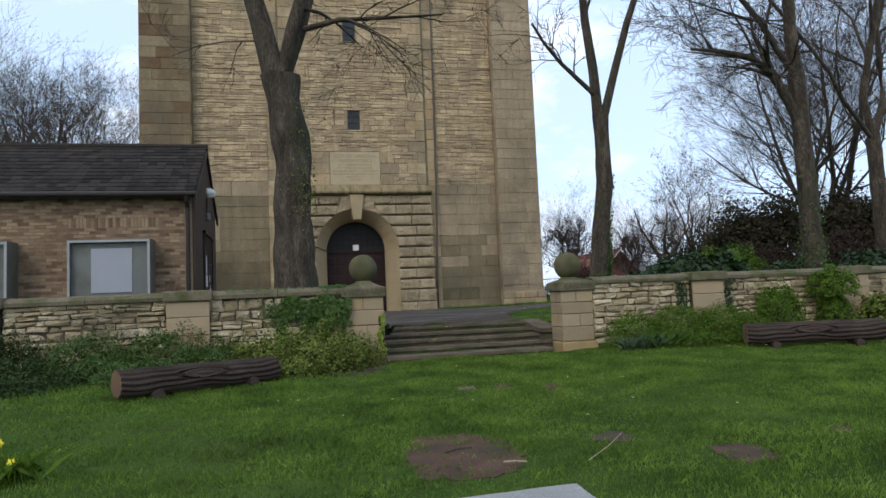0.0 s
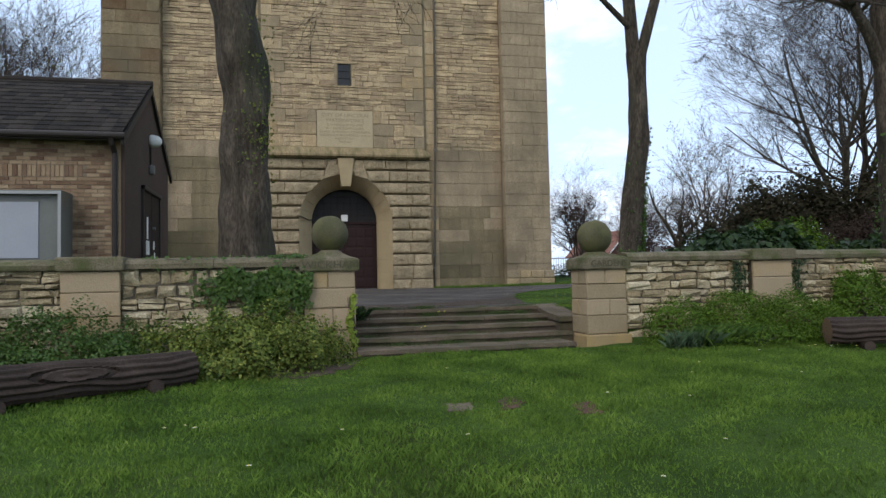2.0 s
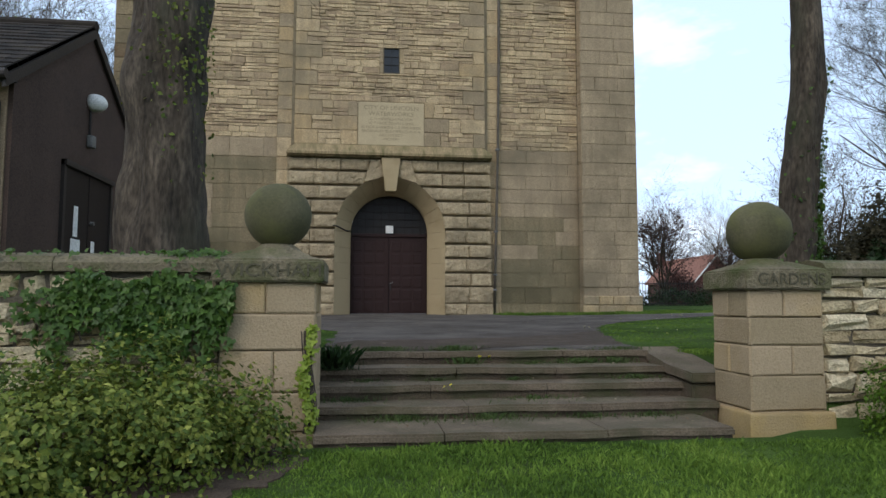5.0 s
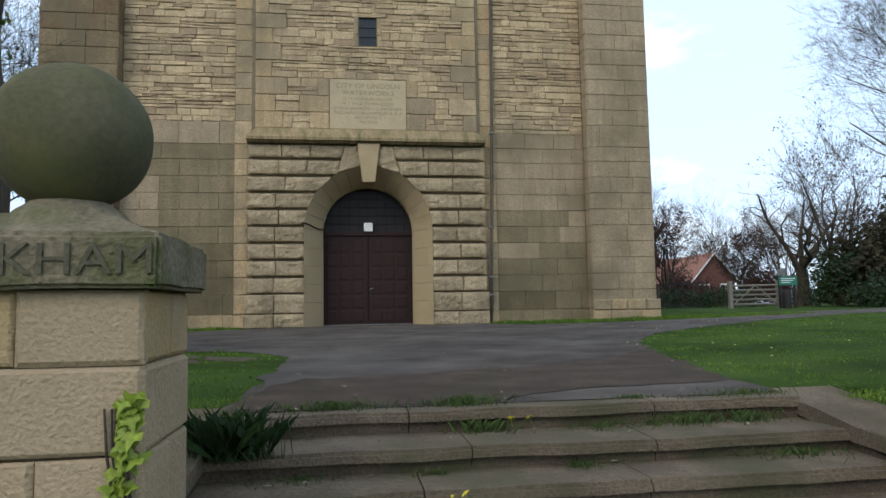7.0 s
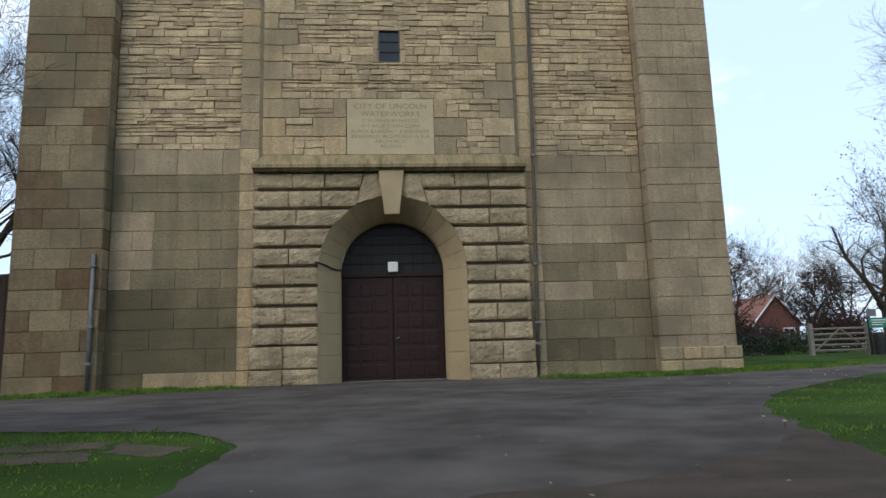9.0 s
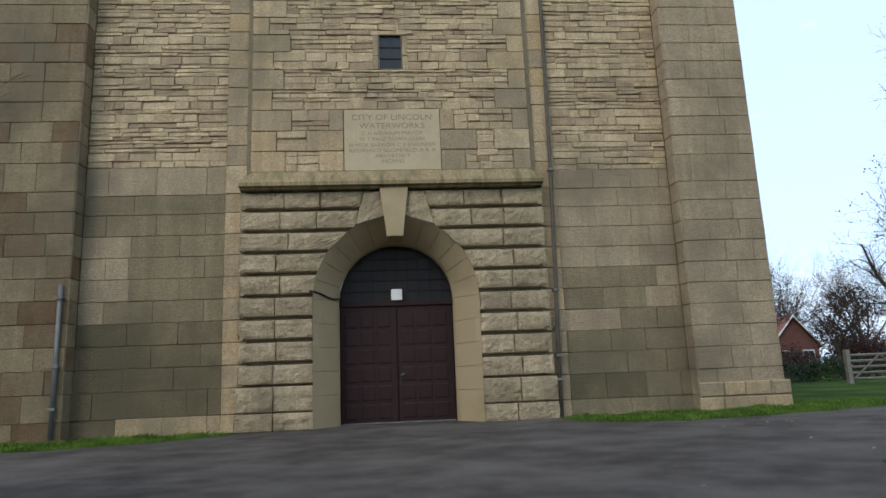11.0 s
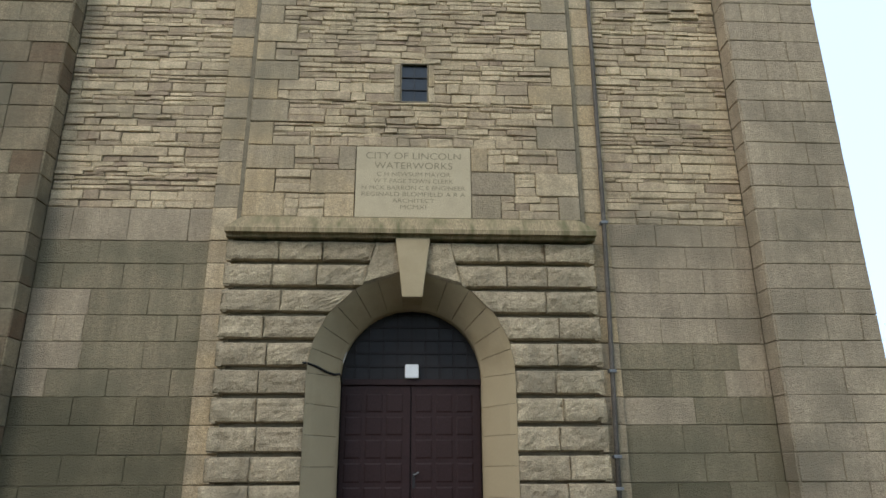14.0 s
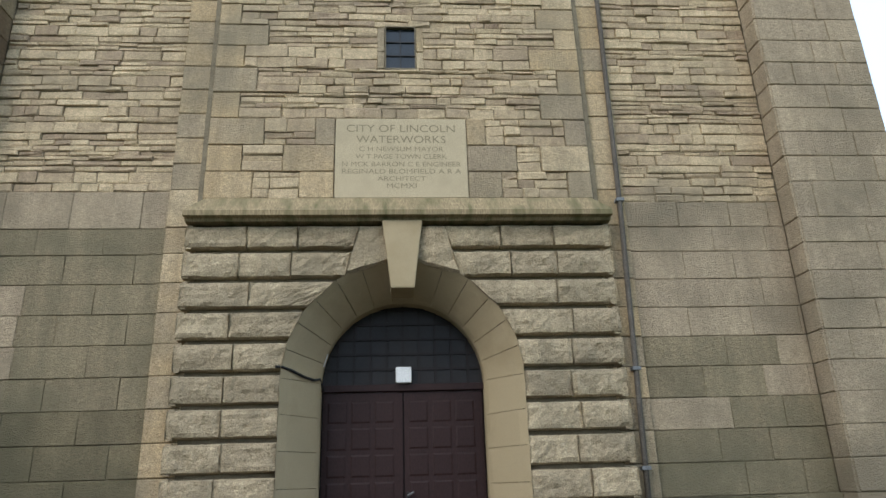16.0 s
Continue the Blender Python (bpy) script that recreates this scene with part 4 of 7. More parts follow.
double_door()
lamp = empty("wall_light", (0, 1.2, 3.0), "square white bulkhead lamp fixed over the doors", "lamp")
keep(box("housing", (-0.13, 0.15, 1.10, 1.242, 3.0, 3.28), WHITE, bevel=0.025), lamp)
keep(box("bracket", (-0.06, 0.08, 1.235, 1.275, 3.05, 3.22), BLACK), lamp)
cable = tagged(part("cable", tube(bmesh.new(), [(-2.0, -0.07, 3.12), (-1.94, -0.01, 3.13), (-1.80, 0.17, 3.10), (-1.62, 0.46, 3.03), (-1.5, 0.68, 3.01), (-1.42, 0.88, 3.05), (-1.40, 1.0, 2.98), (-1.38, 1.23, 2.9)], [0.024] * 8, 6), BLACK), "black cable clipped across the stone jamb", "cable")
keyb = empty("small_light", (-1.4, 1.05, 3.4), "small white fitting on the arch reveal", "lamp")
keep(part("body", tube(bmesh.new(), [(-1.40, 1.05, 3.30), (-1.37, 1.05, 3.42), (-1.33, 1.05, 3.52)], [0.035, 0.04, 0.03], 8), WHITE), keyb)


def downpipe(name, pts, r, mat, clips, label):
    d = empty(name, pts[0], label, "drainpipe", "drainpipes")
    keep(part("pipe", tube(bmesh.new(), pts, [r] * len(pts), 10), mat, smooth=True), d)
    for x, y, z in clips:
        keep(box("bracket", (x - r * 1.6, x + r * 1.6, y - r * 1.4, y + r * 1.8, z - 0.03, z + 0.03), GREY_METAL, bevel=0.006), d)
    return d


downpipe("drainpipe", [(3.72, 0.05, 0.02), (3.80, 0.05, 3.0), (3.88, 0.05, 6.0), (3.93, 0.05, 9.5), (3.97, 0.05, TOP)], 0.045, RUST_PIPE, [(3.745, 0.05, 0.9), (3.76, 0.05, 1.45), (3.80, 0.05, 3.0), (3.88, 0.05, 6.0)], "thin weathered drainpipe down the tower beside the porch")
downpipe("drainpipe", [(-7.42, -0.30, 0.05), (-7.42, -0.30, 3.4)], 0.05, GREY_METAL, [(-7.42, -0.30, 0.7), (-7.42, -0.30, 1.6), (-7.42, -0.30, 3.1)], "grey metal pipe up the west pilaster")


# ---- steps ----
STEPS = [(-16.32, -0.100), (-16.76, -0.232), (-17.12, -0.357), (-17.55, -0.495), (-18.22, -0.61)]
steps = empty("stone_steps", (0.5, -17.4, -0.8), "broad flight of worn dark stone steps with weeds", "steps", kind="structure")
for i, (y, z) in enumerate(STEPS):
    back = (STEPS[i - 1][0] if i else -16.02) + 0.06
    xs = [-1.42 if i < 4 else -1.34, -0.3 + 0.3 * (i % 2), 1.25 - 0.4 * (i % 3) * 0.5, (2.26, 2.26, 2.28, 2.40, 2.16)[i]]
    for a, b in zip(xs, xs[1:]):
        bm = boxes(bmesh.new(), [(a + 0.004, b - 0.004, y, back, z - 0.06, z)])
        bmesh.ops.subdivide_edges(bm, edges=[e for e in bm.edges if e.calc_length() > 0.6], cuts=9)
        bmesh.ops.bevel(bm, geom=[e for e in bm.edges if abs(e.verts[0].co.y - y) < 1e-4 and abs(e.verts[1].co.y - y) < 1e-4 and abs(e.verts[0].co.z - z) < 1e-4 and abs(e.verts[1].co.z - z) < 1e-4], offset=0.02, segments=2, affect="EDGES")
        for v in bm.verts:
            v.co.z += 0.012 * noise.noise(v.co * 2.2)
            v.co.y += 0.022 * noise.noise(v.co * 2.3 + Vector((9, 0, 0)))
        keep(part("tread", bm, STEP), steps)
        # riser takes the darker stone, with shade below the tread in its colour
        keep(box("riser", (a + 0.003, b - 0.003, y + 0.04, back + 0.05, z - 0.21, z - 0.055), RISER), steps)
for s, x0, x1 in ((-1, -1.72, -1.42), (1, 2.26, 2.72)):
    bm = bmesh.new()
    prof = [(-17.3, -0.85), (-16.0, -0.85), (-16.0, -0.17), (-16.35, -0.23), (-16.8, -0.31), (-17.3, -0.36)]
    va = [bm.verts.new((x0, y, z)) for y, z in prof]
    vb = [bm.verts.new((x1, y, z)) for y, z in prof]
    bm.faces.new(va)
    bm.faces.new(vb[::-1])
    for i in range(6):
        bm.faces.new((va[i], va[(i + 1) % 6], vb[(i + 1) % 6], vb[i]))
    bmesh.ops.bevel(bm, geom=list(bm.edges), offset=0.02, segments=2, affect="EDGES")
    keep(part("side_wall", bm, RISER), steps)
    bm = bmesh.new()
    prof = [(-17.34, -0.345), (-16.8, -0.300), (-16.0, -0.168), (-16.0, -0.075), (-16.4, -0.135), (-16.8, -0.205), (-17.34, -0.250)]
    va = [bm.verts.new((x0 - (0.03 if s > 0 else 0), y, z)) for y, z in prof]
    vb = [bm.verts.new((x1 + (0.03 if s < 0 else 0), y, z)) for y, z in prof]
    bm.faces.new(va)
    bm.faces.new(vb[::-1])
    for i in range(7):
        bm.faces.new((va[i], va[(i + 1) % 7], vb[(i + 1) % 7], vb[i]))
    bmesh.ops.bevel(bm, geom=list(bm.edges), offset=0.015, segments=2, affect="EDGES")
    keep(part("side_kerb", bm, STEP), steps)


# ---- garden wall ----
WY0, WY1 = -17.95, -17.55
WALL_TOP = 0.68


def ball_pillar(name, x0, x1, rows, cap_z, text, tx, tw, ball, label):
    """A square stone pillar with a lettered cap and a ball on it."""
    y0, y1, top = -17.97, -17.33, rows[-1]
    d = empty(name, ((x0 + x1) / 2, (y0 + y1) / 2, -0.7), label, "pillar", "gate pillars")
    keep(box("core", (x0 + 0.03, x1 - 0.03, y0 + 0.05, y1 - 0.02, -0.85, top), MORTAR), d)
    fr, sd = [], []
    for i, (a, b) in enumerate(zip(rows, rows[1:])):
        m = x0 + (x1 - x0) * (0.52, 0.5, 0.56, 0.5, 0.47)[i]
        fr += [(x0, x1, a, b)] if i in (1, 3) else [(x0, m, a, b), (m, x1, a, b)]
        k = y0 + (y1 - y0) * 0.55
        sd += [(y0, y1, a, b)] if i % 2 else [(y0, k, a, b), (k, y1, a, b)]
    stones(d, fr, PILLAR, 0.05, Vector((0, y0 + 0.05, 0)), FRONT, near=(0, 0), joint=0.008, chamfer=0.014, spread=0.005)
    stones(d, sd, PILLAR, 0.03, Vector((x1 - 0.03, 0, 0)), EAST, near=(0, 0), joint=0.008, chamfer=0.014, spread=0.004)
    stones(d, [(-v, -u, a, b) for u, v, a, b in sd], PILLAR, 0.03, Vector((x0 + 0.03, 0, 0)), WEST, near=(0, 0), joint=0.008, chamfer=0.014, spread=0.004)
    keep(box("foot_stone", (x0 - 0.05, x1 + 0.05, y0 - 0.05, y1, -0.9, rows[1] - 0.01), PILLAR, bevel=0.02), d)
    bm = bmesh.new()
    cx, cy = (x0 + x1) / 2, (y0 + y1) / 2
    hw, hd = (x1 - x0) / 2 + 0.06, (y1 - y0) / 2 + 0.06
    z0, z1, z2 = cap_z
    rings = [[bm.verts.new((cx + sx * hw * k, cy + sy * hd * k, z)) for sx, sy in ((-1, -1), (1, -1), (1, 1), (-1, 1))] for k, z in ((1.0, z0), (1.0, z1), (0.42, z2))]
    bm.faces.new(rings[0][::-1])
    bm.faces.new(rings[-1])
    for r0, r1 in zip(rings, rings[1:]):
        for k in range(4):
            bm.faces.new((r0[k], r0[(k + 1) % 4], r1[(k + 1) % 4], r1[k]))
    bmesh.ops.bevel(bm, geom=list(bm.edges), offset=0.015, segments=2, affect="EDGES")
    bmesh.ops.subdivide_edges(bm, edges=[e for e in bm.edges if e.calc_length() > 0.3], cuts=6, use_grid_fill=True)
    for v in bm.verts:
        v.co += Vector((0.006, 0.0, 0.008)) * noise.noise(v.co * 7)
    cap = keep(part("cap", bm, MOSSY), d)
    bx, by, bz, br = ball
    bm = bmesh.new()
    for (p, r0), (q, r1) in zip(((z2 - 0.05, 0.25), (z2 + 0.015, 0.19)), ((z2 + 0.015, 0.19), (bz - br * 0.86, 0.13))):
        tube(bm, [(bx, by, p), (bx, by, q)], [r0, r1], 20)
    keep(part("ball_foot", bm, MOSSY), d)
    bm = bmesh.new()
    bmesh.ops.create_icosphere(bm, subdivisions=4, radius=br, matrix=Matrix.Translation((bx, by, bz)))
    for v in bm.verts:
        v.co += (v.co - Vector((bx, by, bz))) * 0.03 * noise.noise(v.co * 5)
    keep(part("ball", bm, BALL, smooth=True), d)
    lettering(cap, text, (tx, y0 - 0.0655, (z0 + z1) / 2), 0.15, CUT, width=tw, depth=0.003, at_parent=d)
    return d


ball_pillar("gate_pillar", -2.12, -1.34, (-0.85, -0.62, -0.30, 0.04, 0.34, 0.60), (0.60, 0.785, 0.88), "WICKHAM", -1.72, 0.84, (-1.70, -17.68, 1.185, 0.285), "buff stone gate pillar with mossy lettered cap and ball, ivy on it")
ball_pillar("gate_pillar", 2.47, 3.19, (-0.85, -0.525, -0.215, 0.055, 0.305, 0.555), (0.555, 0.735, 0.82), "GARDENS", 2.85, 0.64, (2.77, -17.68, 1.105, 0.292), "square buff stone gate pillar with mossy lettered cap and ball")


def garden_wall(name, x0, x1, label, seed):
    w = tagged(box(name, (x0, x1, WY0 + 0.05, WY1, -0.9, WALL_TOP), WALL_MORTAR), label, "wall", kind="structure")
    rs = courses(x0, x1, -0.82, WALL_TOP, (0.085, 0.11, 0.14, 0.18), 0.14, 0.46)
    stones(w, rs, LIME, 0.05, Vector((0, WY0 + 0.05, 0)), near=((x0 + x1) / 2, 0.5), joint=0.024, chamfer=0.046, rough=0.026, spread=0.025)
    xs = [x0] + [x0 + (x1 - x0) * i / max(1, round((x1 - x0) / 1.2)) for i in range(1, max(1, round((x1 - x0) / 1.2)))] + [x1]
    for a, b in zip(xs, xs[1:]):
        bm = bmesh.new()
        prof = [(WY0 - 0.05, 0.68), (WY0 - 0.06, 0.75), (WY0 - 0.02, 0.80), (WY0 + 0.2, 0.84), (WY1 + 0.02, 0.80), (WY1 + 0.06, 0.75), (WY1 + 0.05, 0.68)]
        n = len(prof)
        va = [bm.verts.new((a + 0.004, y, z)) for y, z in prof]
        vb = [bm.verts.new((b - 0.004, y + RNG.uniform(-0.006, 0.006), z)) for y, z in prof]
        bm.faces.new(va)
        bm.faces.new(vb[::-1])
        for i in range(n):
            bm.faces.new((va[i], va[(i + 1) % n], vb[(i + 1) % n], vb[i]))
        part("coping_stone", bm, MOSSY, w)
    return w


def pier(x0, x1):
    d = empty("wall_pier", ((x0 + x1) / 2, -17.8, -0.85), "square buff stone pier in the garden wall with a mossy cap", "pier", "wall piers")
    keep(box("core", (x0 + 0.02, x1 - 0.02, WY0 - 0.04, WY1 + 0.04, -0.85, 0.66), WALL_MORTAR), d)
    stones(d, [(x0, x1, a, b) for a, b in ((-0.85, -0.4), (-0.4, 0.02), (0.02, 0.36), (0.36, 0.655))], PILLAR, 0.05, Vector((0, WY0 - 0.04, 0)), near=(0, 0), joint=0.008, chamfer=0.012)
    keep(box("cap", (x0 - 0.05, x1 + 0.05, WY0 - 0.15, WY1 + 0.1, 0.66, 0.86), MOSSY, bevel=0.03), d)


garden_wall("wall_garden_1", -4.67, -2.13, "cream limestone garden wall with mossy coping and ivy", 1)
pier(-5.43, -4.65)
garden_wall("wall_garden_2", -8.18, -5.45, "cream limestone garden wall with mossy coping", 2)
pier(-8.98, -8.2)
garden_wall("wall_garden_3", -16.0, -9.0, "cream limestone garden wall with mossy coping", 3)
garden_wall("wall_garden_4", 3.20, 5.56, "cream and grey limestone garden wall with mossy coping", 4)
pier(5.58, 6.38)
garden_wall("wall_garden_5", 6.4, 9.5, "cream limestone garden wall with mossy coping", 5)
pier(9.54, 10.3)
garden_wall("wall_garden_6", 10.32, 20.0, "cream limestone garden wall with mossy coping", 6)


# ---- brick hut ----
HX, HY0, HY1, HW = -5.35, -14.9, -10.4, -13.5
hut = empty("brick_hut", (HX - 3, -12.5, 0), "low buff brick hut with a dark pitched roof and boarded gable", "hut")
keep(part("wall", boxes(bmesh.new(), [(HW, HX, HY0, HY0 + 0.3, -0.1, 3.3), (HW, HX, HY1 - 0.3, HY1, -0.1, 3.3), (HW, HW + 0.3, HY0 + 0.3, HY1 - 0.3, -0.1, 3.3)]), BRICK_JOINT), hut)
front_bricks = keep(part("brick_front", boxes(bmesh.new(), [(HW, HX - 0.16, HY0 - 0.02, HY0 - 0.001, -0.1, 3.2)]), BRICK_JOINT), hut)
rs = []
zz = 0.0
k = 0
while zz < 3.12:
    if abs(zz - 2.475) < 0.04:
        rs += [(x, x + 0.076, zz, zz + 0.222) for x in [HX - 0.72 - 0.0765 * i for i in range(26)]]
        edge = HX - 0.72 - 0.0765 * 25
        for c in range(3):
            o = 0.1125 * ((k + c) % 2)
            rs += [(max(HW, a), min(a + 0.225, edge), zz + 0.074 * c, zz + 0.074 * c + 0.074) for a in [HW - o + 0.225 * i for i in range(30)] if a + 0.05 < edge]
            rs += [(a, min(a + 0.225, HX - 0.16), zz + 0.074 * c, zz + 0.074 * c + 0.074) for a in [HX - 0.64 + o * 0.5 + 0.225 * i for i in range(2)]]
        zz += 0.222
        k += 3
        continue
    o = 0.1125 * (k % 2)
    rs += [(max(HW, a), min(a + 0.225, HX - 0.16), zz, zz + 0.074) for a in [HW - o + 0.225 * i for i in range(38)] if a + 0.06 < HX - 0.16]
    zz += 0.074
    k += 1
base = HY0 - 0.02


def brick_skin(rects):
    jv, jf = [], []
    near = sorted(rects, key=lambda r: (r[0] + 6.0) ** 2 + (r[2] - 2.0) ** 2)
    off = Vector((0, base, 0))
    for i, r in enumerate(near):
        vs, fs = block(r, 0.012, off, FRONT, joint=0.011, chamfer=0.004, rough=0.0015, spread=0.003)
        if i < 300:
            ob = mesh_object("brick", vs, fs, BRICK)
            ob.parent = front_bricks
        else:
            o = len(jv)
            jv += vs
            jf += [tuple(o + q for q in f) for f in fs]
    ob = tagged(mesh_object("further_bricks", jv, jf, BRICK), kind="stuff")
    ob.parent = front_bricks


front_bricks.matrix_parent_inverse = Matrix.Translation(hut.location).inverted()
brick_skin(rs)
# corner bricks beyond the pipe, gable boarding, roof
keep(part("corner", boxes(bmesh.new(), [(HX - 0.16, HX - 0.0, HY0 - 0.03, HY0 - 0.0012, -0.1, 3.2)], 0.004), BRICK), hut)
bm = bmesh.new()
prof = [(HY0, -0.1), (HY1, -0.1), (HY1, 3.25), (-12.6, 4.74), (HY0, 3.25)]
va = [bm.verts.new((HX + 0.002, y, z)) for y, z in prof]
vb = [bm.verts.new((HX + 0.06, y, z)) for y, z in prof]
bm.faces.new(va)
bm.faces.new(vb[::-1])
for i in range(5):
    bm.faces.new((va[i], va[(i + 1) % 5], vb[(i + 1) % 5], vb[i]))
gable = keep(part("gable", bm, RENDER_DARK, label="dark brown boarded gable wall"), hut)
for y0, ridge, sgn in ((HY0 - 0.32, -12.6, 1), (HY1 + 0.3, -12.6, -1)):
    n = 13
    for i in range(n):
        a, b = i / n, (i + 1) / n
        za, zb = 3.22 + (4.84 - 3.22) * a, 3.22 + (4.84 - 3.22) * b
        ya, yb = y0 + (ridge - y0) * a, y0 + (ridge - y0) * b
        bm = bmesh.new()
        nx = 40
        for q in range(nx):
            xa, xb = HW - 0.2 + (HX + 0.30 - HW) * q / nx, HW - 0.2 + (HX + 0.30 - HW) * (q + 1) / nx
            j = RNG.uniform(-0.006, 0.006)
            v = [bm.verts.new(p) for p in ((xa + 0.004, ya, za + 0.035 + j), (xb - 0.004, ya, za + 0.035 + j), (xb - 0.004, yb, zb + 0.018), (xa + 0.004, yb, zb + 0.018), (xa + 0.004, ya, za + 0.0), (xb - 0.004, ya, za + 0.0), (xb - 0.004, yb, zb), (xa + 0.004, yb, zb))]
            bm.faces.new(v[:4])
            bm.faces.new((v[4], v[5], v[1], v[0]))
            bm.faces.new((v[5], v[6], v[2], v[1]))
            bm.faces.new((v[4], v[0], v[3], v[7]))
        keep(part("tile_course", bm, SLATE), hut)
bm = bmesh.new()
for y0, z0, y1, z1 in ((HY0 - 0.30, 3.16, -12.6, 4.79), (HY1 + 0.28, 3.16, -12.6, 4.79)):
    prof = [(y0, z0), (y1, z1), (y1, z1 - 0.15), (y0, z0 - 0.15)]
    va = [bm.verts.new((HX + 0.07, y, z)) for y, z in prof]
    vb = [bm.verts.new((HX + 0.12, y, z)) for y, z in prof]
    bm.faces.new(va)
    bm.faces.new(vb[::-1])
    for i in range(4):
        bm.faces.new((va[i], va[(i + 1) % 4], vb[(i + 1) % 4], vb[i]))
keep(part("bargeboard", bm, FASCIA), hut)
keep(part("ridge", tube(bmesh.new(), [(HW - 0.2, -12.6, 4.84), (HX + 0.12, -12.6, 4.84)], [0.09, 0.09], 10), SLATE), hut)
keep(box("fascia", (HW, HX + 0.1, HY0 - 0.30, HY0 - 0.26, 3.08, 3.23), FASCIA), hut)
keep(part("gutter", tube(bmesh.new(), [(HW, HY0 - 0.35, 3.18), (HX + 0.14, HY0 - 0.35, 3.16)], [0.06, 0.06], 10), FASCIA), hut)
keep(box("soffit", (HW, HX + 0.1, HY0 - 0.26, HY0, 3.15, 3.19), FASCIA), hut)
keep(part("drainpipe", tube(bmesh.new(), [(HX - 0.09, HY0 - 0.34, 3.12), (HX - 0.09, HY0 - 0.3, 3.02), (HX - 0.09, HY0 - 0.09, 2.88), (HX - 0.09, HY0 - 0.09, 0.0)], [0.05] * 4, 10), FASCIA), hut)
for y0, y1 in ((-13.42, -12.56), (-12.53, -11.68)):
    keep(box("door", (HX + 0.055, HX + 0.085, y0, y1, 0.02, 2.42), DOOR_DARK, bevel=0.006), hut)
keep(part("door_frame", boxes(bmesh.new(), [(HX + 0.05, HX + 0.11, -13.5, -13.42, 0.0, 2.5), (HX + 0.05, HX + 0.11, -11.68, -11.6, 0.0, 2.5), (HX + 0.05, HX + 0.14, -13.5, -11.6, 2.42, 2.5)]), FASCIA), hut)
for y0, y1, z0, z1 in ((-13.08, -12.93, 1.42, 1.88), (-13.15, -12.82, 1.08, 1.38), (-12.40, -12.26, 1.22, 1.40), (-12.32, -12.2, 0.95, 1.15)):
    keep(box("notice", (HX + 0.0855, HX + 0.09, y0, y1, z0, z1), WHITE), hut)
keep(part("door_handle", tube(bmesh.new(), [(HX + 0.085, -12.44, 1.68), (HX + 0.14, -12.44, 1.68)], [0.03, 0.035], 10), GREY_METAL), hut)
fl = empty("floodlight", (HX + 0.1, -12.6, 3.6), "white bulkhead floodlight on the dark gable", "lamp")
bm = bmesh.new()
bmesh.ops.create_uvsphere(bm, u_segments=16, v_segments=10, radius=0.17, matrix=Matrix.Translation((HX + 0.12, -12.55, 3.6)) @ Matrix.Diagonal((1.1, 1.0, 0.85, 1)))
for v in bm.verts:
    v.co.x = max(v.co.x, HX + 0.062)
    v.co.z = max(v.co.z, 3.47)
keep(part("housing", bm, WHITE, smooth=True), fl)
keep(box("sensor", (HX + 0.06, HX + 0.16, -12.68, -12.52, 2.86, 3.06), GREY_METAL, bevel=0.03), fl)
keep(part("conduit", tube(bmesh.new(), [(HX + 0.08, -12.6, 3.46), (HX + 0.08, -12.6, 3.05)], [0.02, 0.02], 8), FASCIA), fl)


def display_case(x0, x1):
    """A deep boxed case on the hut wall, with a pale sheet behind its front."""
    d = empty("display_case", ((x0 + x1) / 2, -15.2, 0.3), "grey boxed display case with a blank pale sheet inside", "display case", "display cases")
    y0, y1 = -15.58, HY0 - 0.036
    z0, z1 = 0.40, 2.10
    f = 0.05
    for xa in (x0, x1 - 0.02):
        keep(box("side_panel", (xa, xa + 0.02, y0 + 0.03, y1, z0, z1), CASE_PANEL), d)
    keep(box("top", (x0, x1, y0 + 0.03, y1, z1, z1 + 0.02), CASE_PANEL), d)
    keep(box("bottom", (x0, x1, y0 + 0.03, y1, z0 - 0.02, z0), CASE_PANEL), d)
    keep(box("back", (x0 + 0.02, x1 - 0.02, y0 + 0.12, y0 + 0.14, z0, z1), CASE_PANEL), d)
    keep(part("frame", boxes(bmesh.new(), [(x0, x0 + f, y0, y0 + 0.03, z0, z1), (x1 - f, x1, y0, y0 + 0.03, z0, z1), (x0 + f, x1 - f, y0, y0 + 0.03, z1 - f, z1), (x0 + f, x1 - f, y0, y0 + 0.03, z0, z0 + f)]), CASE), d)
    w = x1 - x0
    keep(box("sheet", (x0 + w * 0.27, x0 + w * 0.77, y0 + 0.10, y0 + 0.119, z0 + 0.55, z1 - 0.18), PAPER), d)


display_case(-7.82, -6.16)
display_case(-10.6, -8.98)


